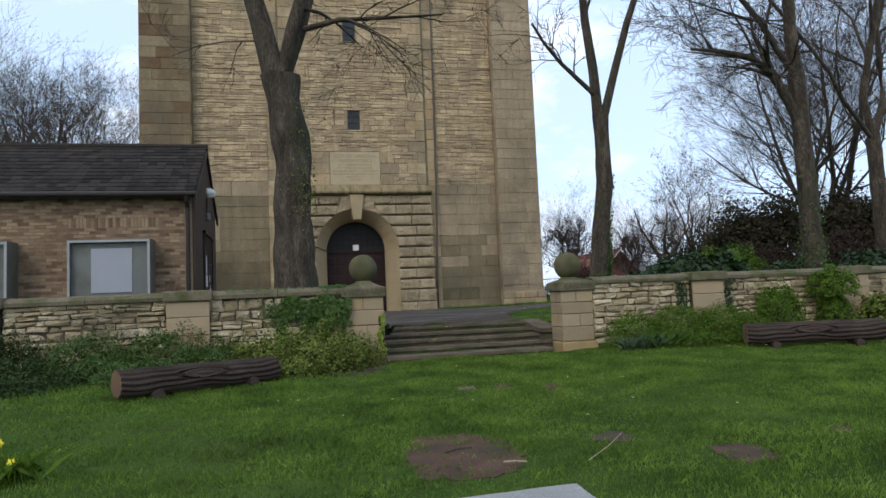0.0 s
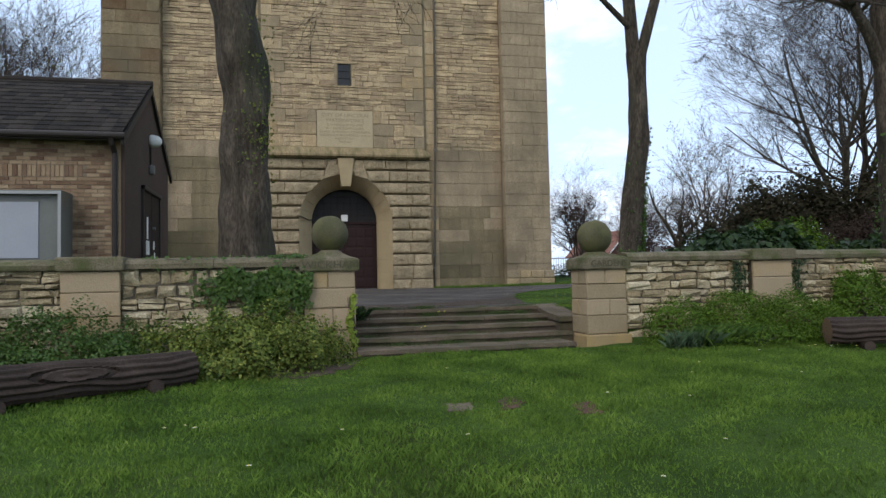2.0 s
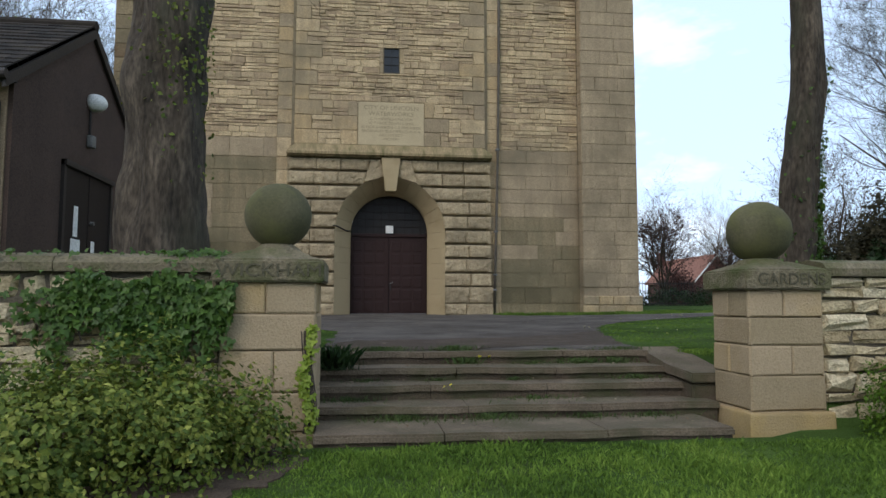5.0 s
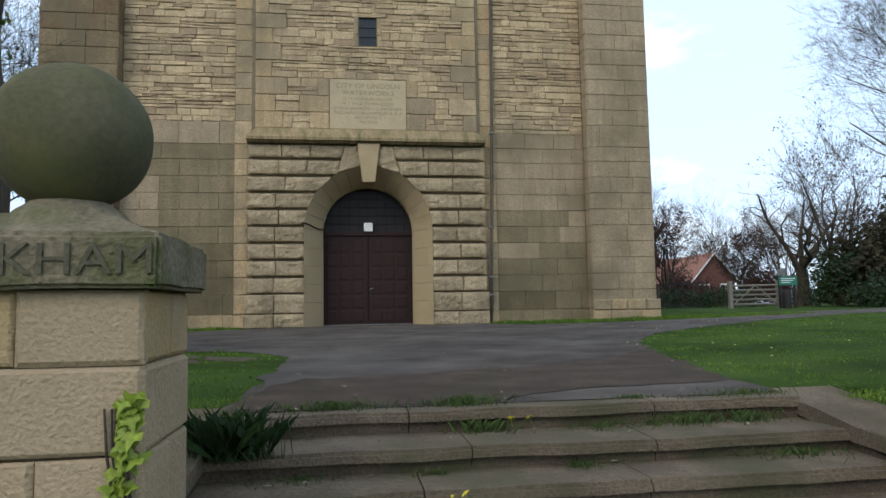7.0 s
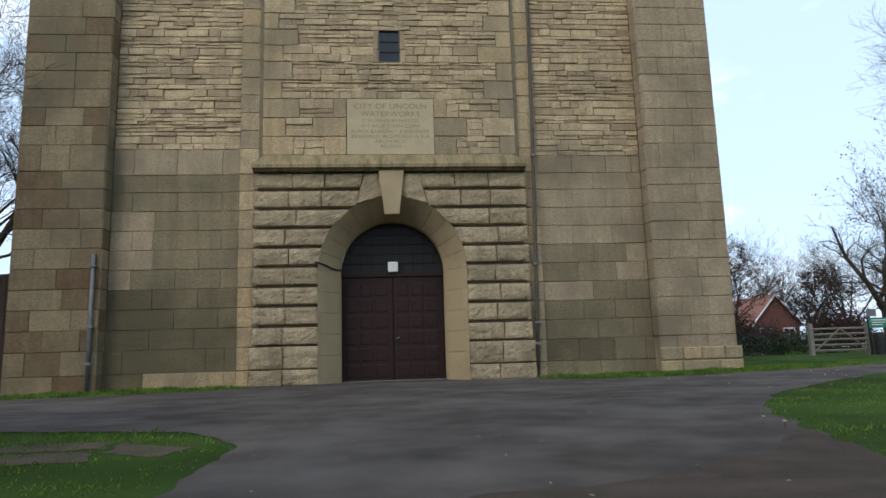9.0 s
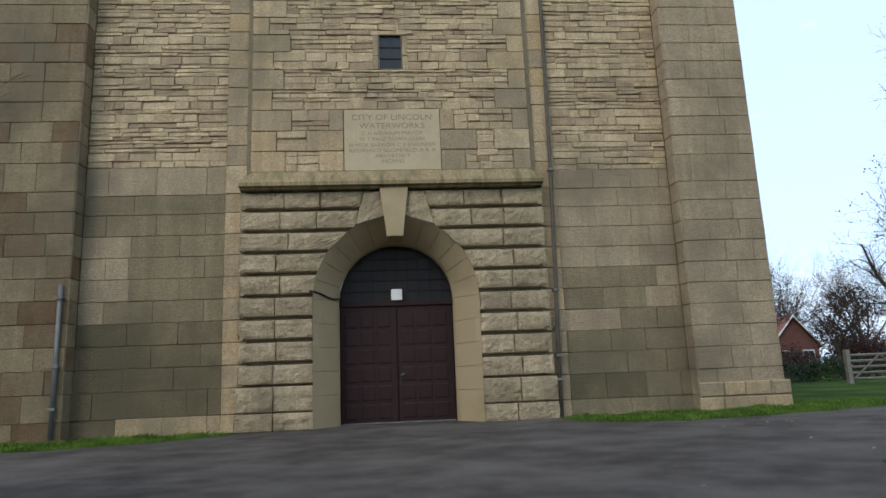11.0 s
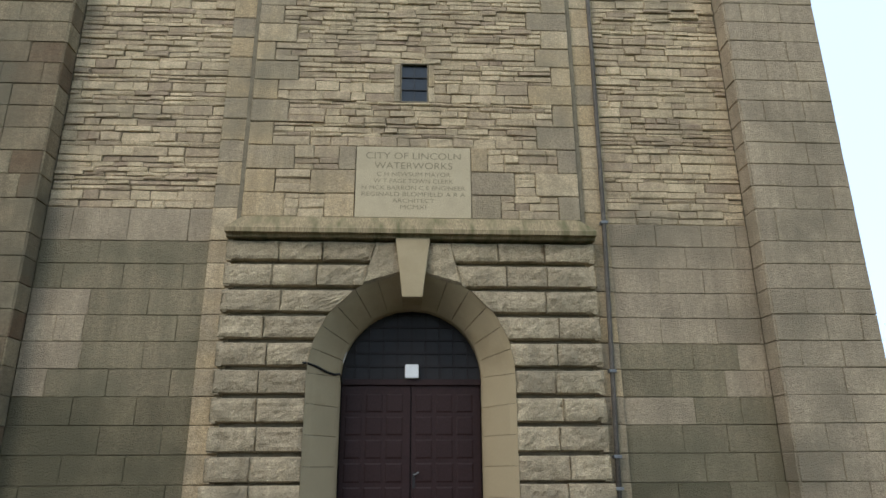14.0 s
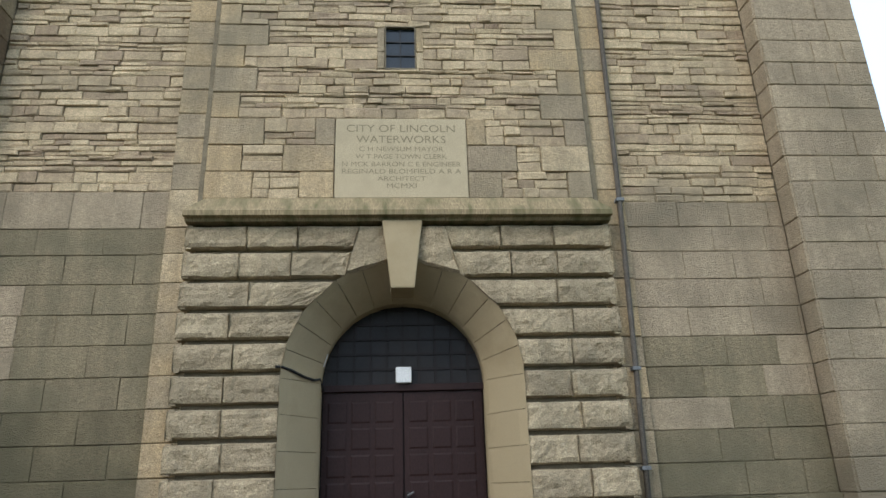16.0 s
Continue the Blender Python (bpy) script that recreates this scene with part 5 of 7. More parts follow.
# ---- logs on the lawn ----
def carved_log(name, a, b, r, label):
    """A carved log seat lying on two small chocks, with waved grain and an oval on its face."""
    a, b = Vector(a), Vector(b)
    d = empty(name, (a + b) / 2 - Vector((0, 0, r)), label, "log", "carved logs")
    ax = (b - a).normalized()
    sidev = ax.cross(Vector((0, 0, 1))).normalized()
    nl, nr = 150, 96
    L = (b - a).length
    vs, fs = [], []
    for i in range(nl + 1):
        s = i / nl * L
        for k in range(nr):
            an = 2 * math.pi * k / nr
            wave = math.sin(an * 14 + 1.6 * math.sin(s * 4.2) + 0.8 * math.sin(s * 9 + an))
            e = ((s - L * 0.48) / 0.38) ** 2 + ((an - 0.35) / 0.42) ** 2
            rr = r * (1 + 0.03 * noise.noise(Vector((s * 2, math.cos(an), math.sin(an))))) + 0.014 * wave * (0 if e < 1.25 else 1)
            if 0.75 < e < 1.25:
                rr -= 0.04
            elif e <= 0.75:
                rr += 0.010 + 0.008 * math.sin(9 * math.sqrt(max(0, e)) + 3 * an)
            vs.append(a + ax * s + rr * (math.cos(an) * -sidev * -1 + math.sin(an) * Vector((0, 0, 1))))
    for i in range(nl):
        for k in range(nr):
            fs.append((i * nr + k, i * nr + (k + 1) % nr, (i + 1) * nr + (k + 1) % nr, (i + 1) * nr + k))
    ob = mesh_object("trunk", vs, fs, LOG)
    keep(ob, d)
    for nm, c, i in (("cut_end", a, 0), ("cut_end", b, nl)):
        ring = [vs[i * nr + k] for k in range(nr)]
        e = mesh_object(nm, ring + [c + (c - (a + b) / 2).normalized() * 0.01], [(k, (k + 1) % nr, nr) for k in range(nr)], LOG_END)
        keep(e, d)
    for t in (0.2, 0.8):
        c = a + (b - a) * t
        g = ground_z(c.x, c.y)
        bm = bmesh.new()
        tube(bm, [c - sidev * 0.22 + Vector((0, 0, g + 0.03 - c.z)), c + sidev * 0.22 + Vector((0, 0, g + 0.03 - c.z))], [0.08, 0.08], 10)
        keep(part("chock", bm, LOG), d)
    return d


carved_log("carved_log", (-5.52, -21.35, ground_z(-5.5, -21.35) + 0.225), (-3.45, -19.92, ground_z(-3.45, -19.92) + 0.17), 0.185, "dark brown carved log seat lying on the grass")
carved_log("carved_log", (5.85, -19.35, ground_z(5.85, -19.35) + 0.24), (8.25, -20.3, ground_z(8.25, -20.3) + 0.27), 0.2, "dark weathered carved log seat beside the shrubs")


# ---- flat stones in the lawn ----
def lawn_slab(name, outline, mat, label, lift=-0.010, wear=0.10):
    bm = bmesh.new()
    edge = []
    for (x0, y0), (x1, y1) in zip(outline, outline[1:] + outline[:1]):
        n = max(1, round(math.hypot(x1 - x0, y1 - y0) / 0.07))
        for i in range(n):
            x, y = x0 + (x1 - x0) * i / n, y0 + (y1 - y0) * i / n
            edge.append((x + wear * noise.noise(Vector((x * 6, y * 6, 1))), y + wear * noise.noise(Vector((x * 6, y * 6, 5)))))
    vs = [bm.verts.new((x, y, ground_z(x, y) + lift)) for x, y in edge]
    f = bm.faces.new(vs)
    r = bmesh.ops.extrude_face_region(bm, geom=[f])
    for v in r["geom"]:
        if isinstance(v, bmesh.types.BMVert):
            v.co.z -= 0.06
    return tagged(part(name, bm, mat), label, "paving slab", "slabs in the lawn")


lawn_slab("paving_slab", [(-2.14, -24.81), (-1.92, -24.31), (-1.52, -24.31), (-1.2, -24.4), (-1.04, -24.84), (-1.06, -25.37), (-1.25, -25.79), (-1.53, -25.96), (-1.9, -25.88), (-2.15, -25.7)], PAVER, "worn red paving slab sunk in the grass")
lawn_slab("paving_slab", [(0.57, -25.74), (0.85, -25.68), (1.07, -25.76), (0.96, -26.26), (0.6, -26.33), (0.46, -26.22)], PAVER, "worn red paving slab sunk in the grass")
lawn_slab("paving_slab", [(-0.21, -24.87), (0.09, -24.68), (0.25, -24.89), (0.05, -25.23), (-0.23, -25.16)], SOIL, "flat stone nearly grown over by grass", -0.012)
lawn_slab("paving_slab", [(2.07, -25.56), (2.36, -25.43), (2.32, -25.62), (2.11, -25.77)], PAVER, "small red flat stone sunk in the grass")
lawn_slab("paving_slab", [(-0.81, -21.52), (-0.46, -21.48), (-0.57, -21.86), (-0.8, -21.84)], STEP, "small dark flat stone sunk in the grass")
lawn_slab("paving_slab", [(-0.21, -21.45), (0.11, -21.33), (-0.03, -21.8), (-0.26, -21.87)], PAVER, "small brown flat stone sunk in the grass")
lawn_slab("paving_slab", [(0.49, -21.79), (0.73, -21.77), (0.76, -22.0), (0.58, -22.28), (0.37, -22.24)], PAVER, "small brown flat stone sunk in the grass")
lawn_slab("concrete_slab", [(-2.35, -26.5), (-1.1, -26.57), (-1.13, -27.2), (-2.4, -27.4)], CONCRETE, "pale concrete slab in the grass", 0.03, 0.01)

soil = lawn_slab("bare_soil", [(-2.6, -19.75), (-1.95, -19.6), (-1.5, -19.0), (-1.36, -18.45), (-1.9, -18.2), (-2.7, -18.6)], SOIL, "bare brown soil at the foot of the shrub", -0.006, 0.14)
soil["category"] = "soil"
soil["group"] = ""
for i, q in enumerate(([(-4.6, -11.2), (-3.6, -11.0), (-3.5, -11.6), (-4.5, -11.8)], [(-3.5, -11.05), (-2.6, -11.1), (-2.5, -11.6), (-3.4, -11.6)], [(-2.5, -11.2), (-1.75, -11.7), (-1.9, -12.2), (-2.4, -11.8)], [(-3.4, -11.75), (-2.5, -11.75), (-2.3, -12.3), (-3.3, -12.3)], [(-4.4, -11.95), (-3.5, -11.75), (-3.4, -12.35), (-4.3, -12.5)])):
    lawn_slab("paving_slab", q, RISER, "mossy flat paving stone in the terrace grass", 0.004)


# ---- trees ----
class Limbs:
    """Collects tapered tubes for one tree: thick ones for the trunk, thin ones for the crown."""

    def __init__(self, seed):
        self.rng = random.Random(seed)
        self.thick, self.thin = ([], []), ([], [])

    def tube(self, pts, radii, sides, bucket):
        vs, fs = bucket
        o = len(vs)
        for i, p in enumerate(pts):
            d = (pts[min(len(pts) - 1, i + 1)] - pts[max(0, i - 1)]).normalized()
            u = d.cross(Vector((0.3, 0.2, 0.93)) if abs(d.z) < 0.9 else Vector((1, 0.15, 0))).normalized()
            w = d.cross(u)
            for k in range(sides):
                a = 2 * math.pi * k / sides
                vs.append(p + radii[i] * (math.cos(a) * u + math.sin(a) * w))
        for i in range(len(pts) - 1):
            for k in range(sides):
                fs.append((o + i * sides + k, o + i * sides + (k + 1) % sides, o + (i + 1) * sides + (k + 1) % sides, o + (i + 1) * sides + k))

    def limb(self, start, way, length, r0, r1, level, kids, droop=0.0, wander=0.25):
        """One limb and, from it, its smaller limbs; kids gives the number at each level."""
        rng = self.rng
        n = 6 if level == 0 else 4 if level < 3 else 3
        pts, rad = [Vector(start)], [r0]
        d = Vector(way).normalized()
        for i in range(n):
            d = (d + Vector((rng.gauss(0, wander), rng.gauss(0, wander), rng.gauss(0, wander * 0.6) + 0.06 - droop))).normalized()
            pts.append(pts[-1] + d * length / n)
            rad.append(r0 + (r1 - r0) * (i + 1) / n)
        self.tube(pts, rad, 8 if r0 > 0.12 else 5 if r0 > 0.03 else 3, self.thick if r0 > 0.045 else self.thin)
        self.sprout(pts, rad, length, level, kids, droop, wander)
        return pts, rad

    def sprout(self, pts, rad, length, level, kids, droop, wander, start=0.25):
        rng = self.rng
        if level >= len(kids):
            return
        for _ in range(kids[level]):
            t = rng.uniform(start, 1.0) * (len(pts) - 1)
            i = min(int(t), len(pts) - 2)
            p = pts[i].lerp(pts[i + 1], t - i)
            d = (pts[i + 1] - pts[i]).normalized()
            side = Vector((rng.gauss(0, 1), rng.gauss(0, 1), rng.gauss(0.25, 0.7)))
            side = (side - d * side.dot(d)).normalized()
            r = (rad[i] * (1 - (t - i)) + rad[i + 1] * (t - i)) * rng.uniform(0.4, 0.65)
            f = rng.uniform(0.35, 0.65)
            self.limb(p, d * 0.75 + side * rng.uniform(0.5, 1.0), length * f, max(r, 0.006), max(r * 0.3, 0.004), level + 1, kids, droop, wander)

    def done(self, name, base, label, bark=BARK, twig=TWIG, group="bare trees", buds=0, bud_mat=None, bud_size=0.06):
        d = empty(name, base, label, "tree", group)
        keep(mesh_object("trunk", *self.thick, bark, smooth=True), d)
        if self.thin[0]:
            keep(mesh_object("crown", *self.thin, twig), d)
        if buds:
            rng = np.random.default_rng(self.rng.randrange(999))
            pts = np.array([tuple(self.thin[0][self.rng.randrange(len(self.thin[0]))]) for _ in range(buds)])
            tagged(keep(leaves("bud", pts + rng.normal(0, 0.05, pts.shape), np.tile([0, 0, 1.0], (buds, 1)), bud_size, bud_mat or SHRUB, rng=rng), d), kind="stuff")
        return d


def trunk(lm, pts, radii, sides=36, knots=0.06):
    """A trunk with uneven girth through given points."""
    n = 14
    ps, rs = [], []
    for (p, q), (a, b) in zip(zip(pts, pts[1:]), zip(radii, radii[1:])):
        for i in range(n):
            ps.append(Vector(p).lerp(Vector(q), i / n))
            rs.append(a + (b - a) * i / n)
    ps.append(Vector(pts[-1]))
    rs.append(radii[-1])
    vs, fs = lm.thick
    o = len(vs)
    for i, (p, r) in enumerate(zip(ps, rs)):
        for k in range(sides):
            a = 2 * math.pi * k / sides
            q = Vector((math.cos(a), math.sin(a), 0))
            rr = r * (1 + knots * 2 * noise.noise(Vector((q.x * 1.5, q.y * 1.5, p.z * 1.3 + p.x))) + 0.09 * noise.noise(Vector((q.x * 5, q.y * 5, p.z * 2))) + 0.05 * noise.noise(Vector((q.x * 11, q.y * 11, p.z * 1.5))))
            vs.append(p + q * rr)
    for i in range(len(ps) - 1):
        for k in range(sides):
            fs.append((o + i * sides + k, o + i * sides + (k + 1) % sides, o + (i + 1) * sides + (k + 1) % sides, o + (i + 1) * sides + k))
    return ps, rs


def lime_tree_west():
    lm = Limbs(11)
    trunk(lm, [(-2.98, -16.4, -0.2), (-2.98, -16.4, 0.9), (-3.0, -16.4, 2.6), (-3.05, -16.4, 4.2), (-3.3, -16.4, 5.6)], [0.62, 0.47, 0.40, 0.37, 0.40], knots=0.18)
    for way, r, L, k in (((-0.1, 0.02, 1), 0.27, 9.0, (8, 7, 5, 4)), ((0.13, -0.05, 1), 0.16, 8.0, (8, 7, 5, 4)), ((0.3, 0.1, 1), 0.14, 8.0, (7, 7, 5, 4))):
        lm.limb((-3.3 + way[0] * 0.3, -16.4, 5.4), way, L, r, 0.05, 0, k, 0.02, 0.12)
    # long limbs reaching east and west across the tower
    lm.limb((-2.7, -16.4, 6.7), (1, -0.1, 0.25), 3.2, 0.07, 0.02, 1, (0, 6, 6, 4), 0.14, 0.2)
    lm.limb((-3.3, -16.5, 6.3), (-1, -0.1, 0.05), 2.4, 0.03, 0.01, 1, (0, 4, 4, 2), 0.08, 0.2)
    lm.limb((-3.4, -16.3, 7.4), (-1, -0.2, 0.3), 2.6, 0.06, 0.012, 1, (0, 5, 5, 3), 0.12, 0.2)
    lm.limb((-2.8, -16.4, 7.2), (1, 0.2, 0.35), 3.4, 0.05, 0.012, 1, (0, 6, 6, 4), 0.12, 0.2)
    t = lm.done("tree", (-2.98, -16.4, -0.2), "stout bare tree with dark knotted bark behind the garden wall")
    rng = np.random.default_rng(4)
    n = 420
    z = rng.uniform(1.6, 5.0, n)
    a = rng.normal(-0.9, 0.55, n)
    c = rng.normal(0, 1, n) > 0.3
    z[c] = rng.normal(2.9, 0.35, c.sum())
    p = np.stack([-3.0 + 0.44 * np.cos(a), -16.4 + 0.44 * np.sin(a), z], 1)
    keep(leaves("ivy", p, np.stack([np.cos(a), np.sin(a), 0 * a], 1), 0.05, SHRUB, rng=rng), t)


def twin_tree_east():
    lm = Limbs(21)
    x, y = 4.6, -15.7
    trunk(lm, [(x - 0.08, y, -0.1), (x - 0.1, y, 0.9), (x + 0.02, y, 2.2), (x + 0.17, y, 3.2), (x + 0.2, y, 4.1), (x + 0.18, y, 5.1)], [0.36, 0.24, 0.205, 0.205, 0.185, 0.19], knots=0.10)
    lm.limb((x + 0.12, y, 5.0), (-0.06, 0, 1), 8.0, 0.14, 0.05, 0, (8, 6, 5, 4), 0.0, 0.07)
    lm.limb((x + 0.28, y, 5.0), (0.30, -0.05, 1), 8.0, 0.12, 0.045, 0, (8, 6, 5, 4), 0.0, 0.07)
    lm.limb((x + 0.05, y, 5.6), (-1, -0.1, 0.75), 2.5, 0.07, 0.03, 1, (0, 8, 6, 5), 0.06, 0.16)
    t = lm.done("tree", (x, y, -0.1), "slender bare tree that forks in two, ivy at its foot")
    rng = np.random.default_rng(5)
    n = 1100
    z = np.abs(rng.normal(0, 1.1, n)) + 0.5
    a = np.where(rng.random(n) < np.clip(1.3 - z, 0.1, 1), rng.uniform(-3.6, 0.5, n), rng.normal(-0.35, 0.3, n))
    r = 0.25 - 0.012 * z + rng.uniform(0, 0.05, n)
    keep(leaves("ivy", np.stack([x + np.interp(z, [0.9, 2.2, 3.2], [-0.1, 0.02, 0.17]) + r * np.cos(a), y + r * np.sin(a), z], 1), np.stack([np.cos(a), np.sin(a), 0 * a], 1), 0.06, IVY, rng=rng), t)


def big_tree(x, y, z0, r, h, seed, label, ways, fork=4.5, kids=(8, 7, 6, 4), ivy=0, boughs=()):
    lm = Limbs(seed)
    trunk(lm, [(x, y, z0), (x, y, z0 + 1.0), (x - 0.05, y, z0 + fork * 0.6), (x - 0.1, y, z0 + fork)], [r * 1.5, r * 1.1, r, r * 0.92], knots=0.08)
    for way, rr, f in ways:
        lm.limb((x - 0.1, y, z0 + fork - 0.1), way, (h - fork) * f, r * rr, r * 0.2, 0, kids, 0.02, 0.13)
    for pts, rr in boughs:
        pts = [Vector(p) for p in pts]
        lm.tube(pts, rr, 8, lm.thick)
        lm.sprout(pts, rr, 3.4, 1, (0, 16, 6, 5), 0.10, 0.2, 0.3)
    t = lm.done("tree", (x, y, z0), label)
    if ivy:
        rng = np.random.default_rng(seed)
        z = z0 + np.abs(rng.normal(0, 1.3, ivy))
        a = rng.uniform(0, 6.3, ivy)
        q = r * 1.1 + rng.uniform(0, 0.12, ivy)
        keep(leaves("ivy", np.stack([x + q * np.cos(a), y + q * np.sin(a), z], 1), np.stack([np.cos(a), np.sin(a), 0 * a], 1), 0.07, IVY, rng=rng), t)


def spread_tree(x, y, z0, h, r, seed, label, twig=TWIG, kids=(10, 8, 6, 5), crown=0.6, fork=0.22, buds=0, bud_mat=None, wander=0.16, bud_size=0.09):
    """A tree seen from afar, with a rounded crown of fine twigs."""
    lm = Limbs(seed)
    trunk(lm, [(x, y, z0), (x, y, z0 + h * fork)], [r * 1.3, r], 12)
    rng = random.Random(seed)
    for i in range(6):
        a = i * 1.05 + rng.uniform(-0.3, 0.3)
        sp = crown * rng.uniform(0.25, 1.0)
        lm.limb((x, y, z0 + h * fork * rng.uniform(0.75, 1.0)), (math.cos(a) * sp, math.sin(a) * sp, 1), h * (1 - fork) * rng.uniform(0.7, 0.95), r * 0.55, r * 0.12, 0, kids, 0.0, wander)
    return lm.done("tree", (x, y, z0), label, BARK, twig, "distant bare trees", buds, bud_mat, bud_size)


lime_tree_west()
twin_tree_east()
big_tree(9.8, -16.95, -0.1, 0.22, 15, 31, "tall bare tree with an ivy-clad foot beside the garden wall", (((-0.1, 0, 1), 0.8, 0.9), ((-0.75, -0.1, 0.8), 0.4, 0.6), ((0.5, 0.2, 1), 0.45, 0.7)), 6.0, ivy=1200,
         boughs=(([(9.7, -16.95, 4.5), (9.35, -17.0, 5.2), (8.9, -17.05, 5.85), (8.3, -17.1, 6.2), (7.5, -17.1, 6.33), (6.6, -17.1, 6.36)], [0.13, 0.12, 0.105, 0.085, 0.06, 0.03]),))
big_tree(15.1, -14.0, 0.0, 0.22, 15, 32, "tall bare tree with many fine twigs", (((-0.2, 0, 1), 0.6, 0.9), ((0.3, 0.1, 1), 0.6, 0.9), ((-0.9, -0.2, 0.7), 0.35, 0.6)), 5.0)
spread_tree(34, 9, 0.4, 20, 0.42, 41, "broad bare tree with a fine-twigged crown", kids=(11, 9, 7, 6), crown=0.75, fork=0.12, wander=0.15)
spread_tree(23.8, 13, 0.3, 7.8, 0.3, 42, "gnarled bare tree with crooked boughs", kids=(5, 4, 4, 3), crown=0.9, fork=0.25, wander=0.4)
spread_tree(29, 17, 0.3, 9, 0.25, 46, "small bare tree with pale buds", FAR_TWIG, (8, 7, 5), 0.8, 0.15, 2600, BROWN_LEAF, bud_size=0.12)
for i, (x, y, h) in enumerate(((-22.5, 8, 15), (-17.5, 11, 12.5), (-14.6, 13, 13), (-27, 5, 16), (-12.8, -2, 9))):
    spread_tree(x, y, 0.6, h, 0.38, 50 + i, "bare tree with small opening buds behind the hut", kids=(8, 6, 5, 3), crown=0.55, fork=0.2, buds=500, bud_mat=SHRUB)
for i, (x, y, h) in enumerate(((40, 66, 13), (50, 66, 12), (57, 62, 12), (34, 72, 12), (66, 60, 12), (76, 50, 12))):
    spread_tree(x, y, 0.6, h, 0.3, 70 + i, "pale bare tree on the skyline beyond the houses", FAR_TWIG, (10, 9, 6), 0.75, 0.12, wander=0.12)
spread_tree(18.5, 18, 0.3, 5.2, 0.14, 81, "small tree with dark red young leaves", kids=(8, 7, 5), crown=0.8, fork=0.2, buds=5000, bud_mat=RED_LEAF, bud_size=0.1)
spread_tree(24.5, 20, 0.3, 5.0, 0.14, 82, "small tree with dark red young leaves", kids=(8, 7, 5), crown=0.8, fork=0.2, buds=4000, bud_mat=RED_LEAF, bud_size=0.1)


# ---- shrubs ----
def bush(name, blobs, n, size, mat, label, seed, category="shrub", group="shrubs", stems=True, jitter=0.7, shell=(0.72, 1.0), lump=0.22, tips=0):
    rng = np.random.default_rng(seed)
    x0, y0 = blobs[0][0], blobs[0][1]
    d = empty(name, (x0, y0, blobs[0][2]), label, category, group)
    vol = np.array([b[3] * b[4] + b[3] * b[5] + b[4] * b[5] for b in blobs])
    P, N = [], []
    for b, m in zip(blobs, (vol / vol.sum() * n).astype(int)):
        v = rng.normal(0, 1, (m, 3))
        v /= np.linalg.norm(v, axis=1)[:, None]
        v[:, 2] = np.where(v[:, 2] < -0.35, -v[:, 2], v[:, 2])
        ph = rng.uniform(0, 6.3, 6)
        lumps = 1 + lump * (np.sin(5 * v[:, 0] + ph[0]) * np.sin(6 * v[:, 1] + ph[1]) + 0.6 * np.sin(11 * v[:, 2] + ph[2]) * np.sin(12 * v[:, 0] + ph[3]))
        rr = rng.uniform(shell[0], shell[1], m) * lumps
        P.append(np.array(b[:3]) + v * rr[:, None] * np.array(b[3:6]))
        N.append(v + np.array([0, 0, 0.5]))
    P, N = np.concatenate(P), np.concatenate(N)
    tagged(keep(leaves("foliage", P, N, size, mat, jitter=jitter, rng=rng), d), kind="stuff")
    if tips:
        pick = rng.choice(len(P), tips, p=np.clip(N[:, 2], 0.02, 2) / np.clip(N[:, 2], 0.02, 2).sum())
        tagged(keep(leaves("young_leaves", P[pick] + N[pick] * 0.03, N[pick], size * 0.9, TIP_LEAF, jitter=jitter, rng=rng), d), kind="stuff")
    if stems:
        lm = Limbs(seed)
        for b in blobs:
            for _ in range(5):
                a = lm.rng.uniform(0, 6.3)
                lm.limb((b[0], b[1], b[2] - b[5] * 0.4), (math.cos(a), math.sin(a), 1.0), min(b[3:6]) * 0.9, 0.025, 0.008, 1, (0, 3, 3), 0, 0.2)
        vs = lm.thin[0] + lm.thick[0]
        o = len(lm.thin[0])
        tagged(keep(mesh_object("stem", vs, lm.thin[1] + [tuple(o + k for k in f) for f in lm.thick[1]], TWIG), d), kind="stuff")
    return d


L0 = -0.75
bush("shrub", [(-2.9, -19.0, L0 + 0.1, 0.75, 0.85, 0.62), (-2.2, -18.9, L0 + 0.1, 0.5, 0.6, 0.48), (-3.7, -18.9, L0 + 0.1, 0.6, 0.7, 0.58), (-2.6, -18.4, L0 + 0.2, 0.9, 0.4, 0.62), (-1.75, -18.5, L0 + 0.05, 0.32, 0.35, 0.46), (-3.2, -19.5, L0, 0.7, 0.5, 0.4)], 21000, 0.050, SHRUB, "yellow-green variegated shrub below the ivied wall", 201, tips=2600, lump=0.34, shell=(0.6, 1.04))
bush("shrub", [(-5.3, -18.5, L0 + 0.1, 0.9, 0.6, 0.84), (-6.6, -18.6, L0 + 0.1, 0.9, 0.7, 0.80), (-4.4, -18.4, L0 + 0.1, 0.6, 0.5, 0.6), (-5.9, -19.2, L0, 1.2, 0.7, 0.5), (-4.5, -19.0, L0, 0.8, 0.6, 0.5)], 27000, 0.045, IVY, "low green spreading shrub along the garden wall", 202)
bush("shrub", [(-8.0, -18.7, L0 + 0.1, 1.0, 0.8, 0.88), (-9.4, -18.8, L0 + 0.1, 1.0, 0.9, 0.85), (-7.3, -19.4, L0, 1.0, 0.7, 0.5), (-8.8, -19.9, L0, 1.2, 0.9, 0.6), (-7.4, -20.0, L0 - 0.05, 0.9, 0.6, 0.42), (-9.8, -20.6, L0 - 0.05, 1.2, 0.8, 0.6), (-10.8, -19.2, L0, 1.2, 1.0, 0.9)], 40000, 0.048, DEEP_LEAF, "dark green leafy shrub along the garden wall", 203)
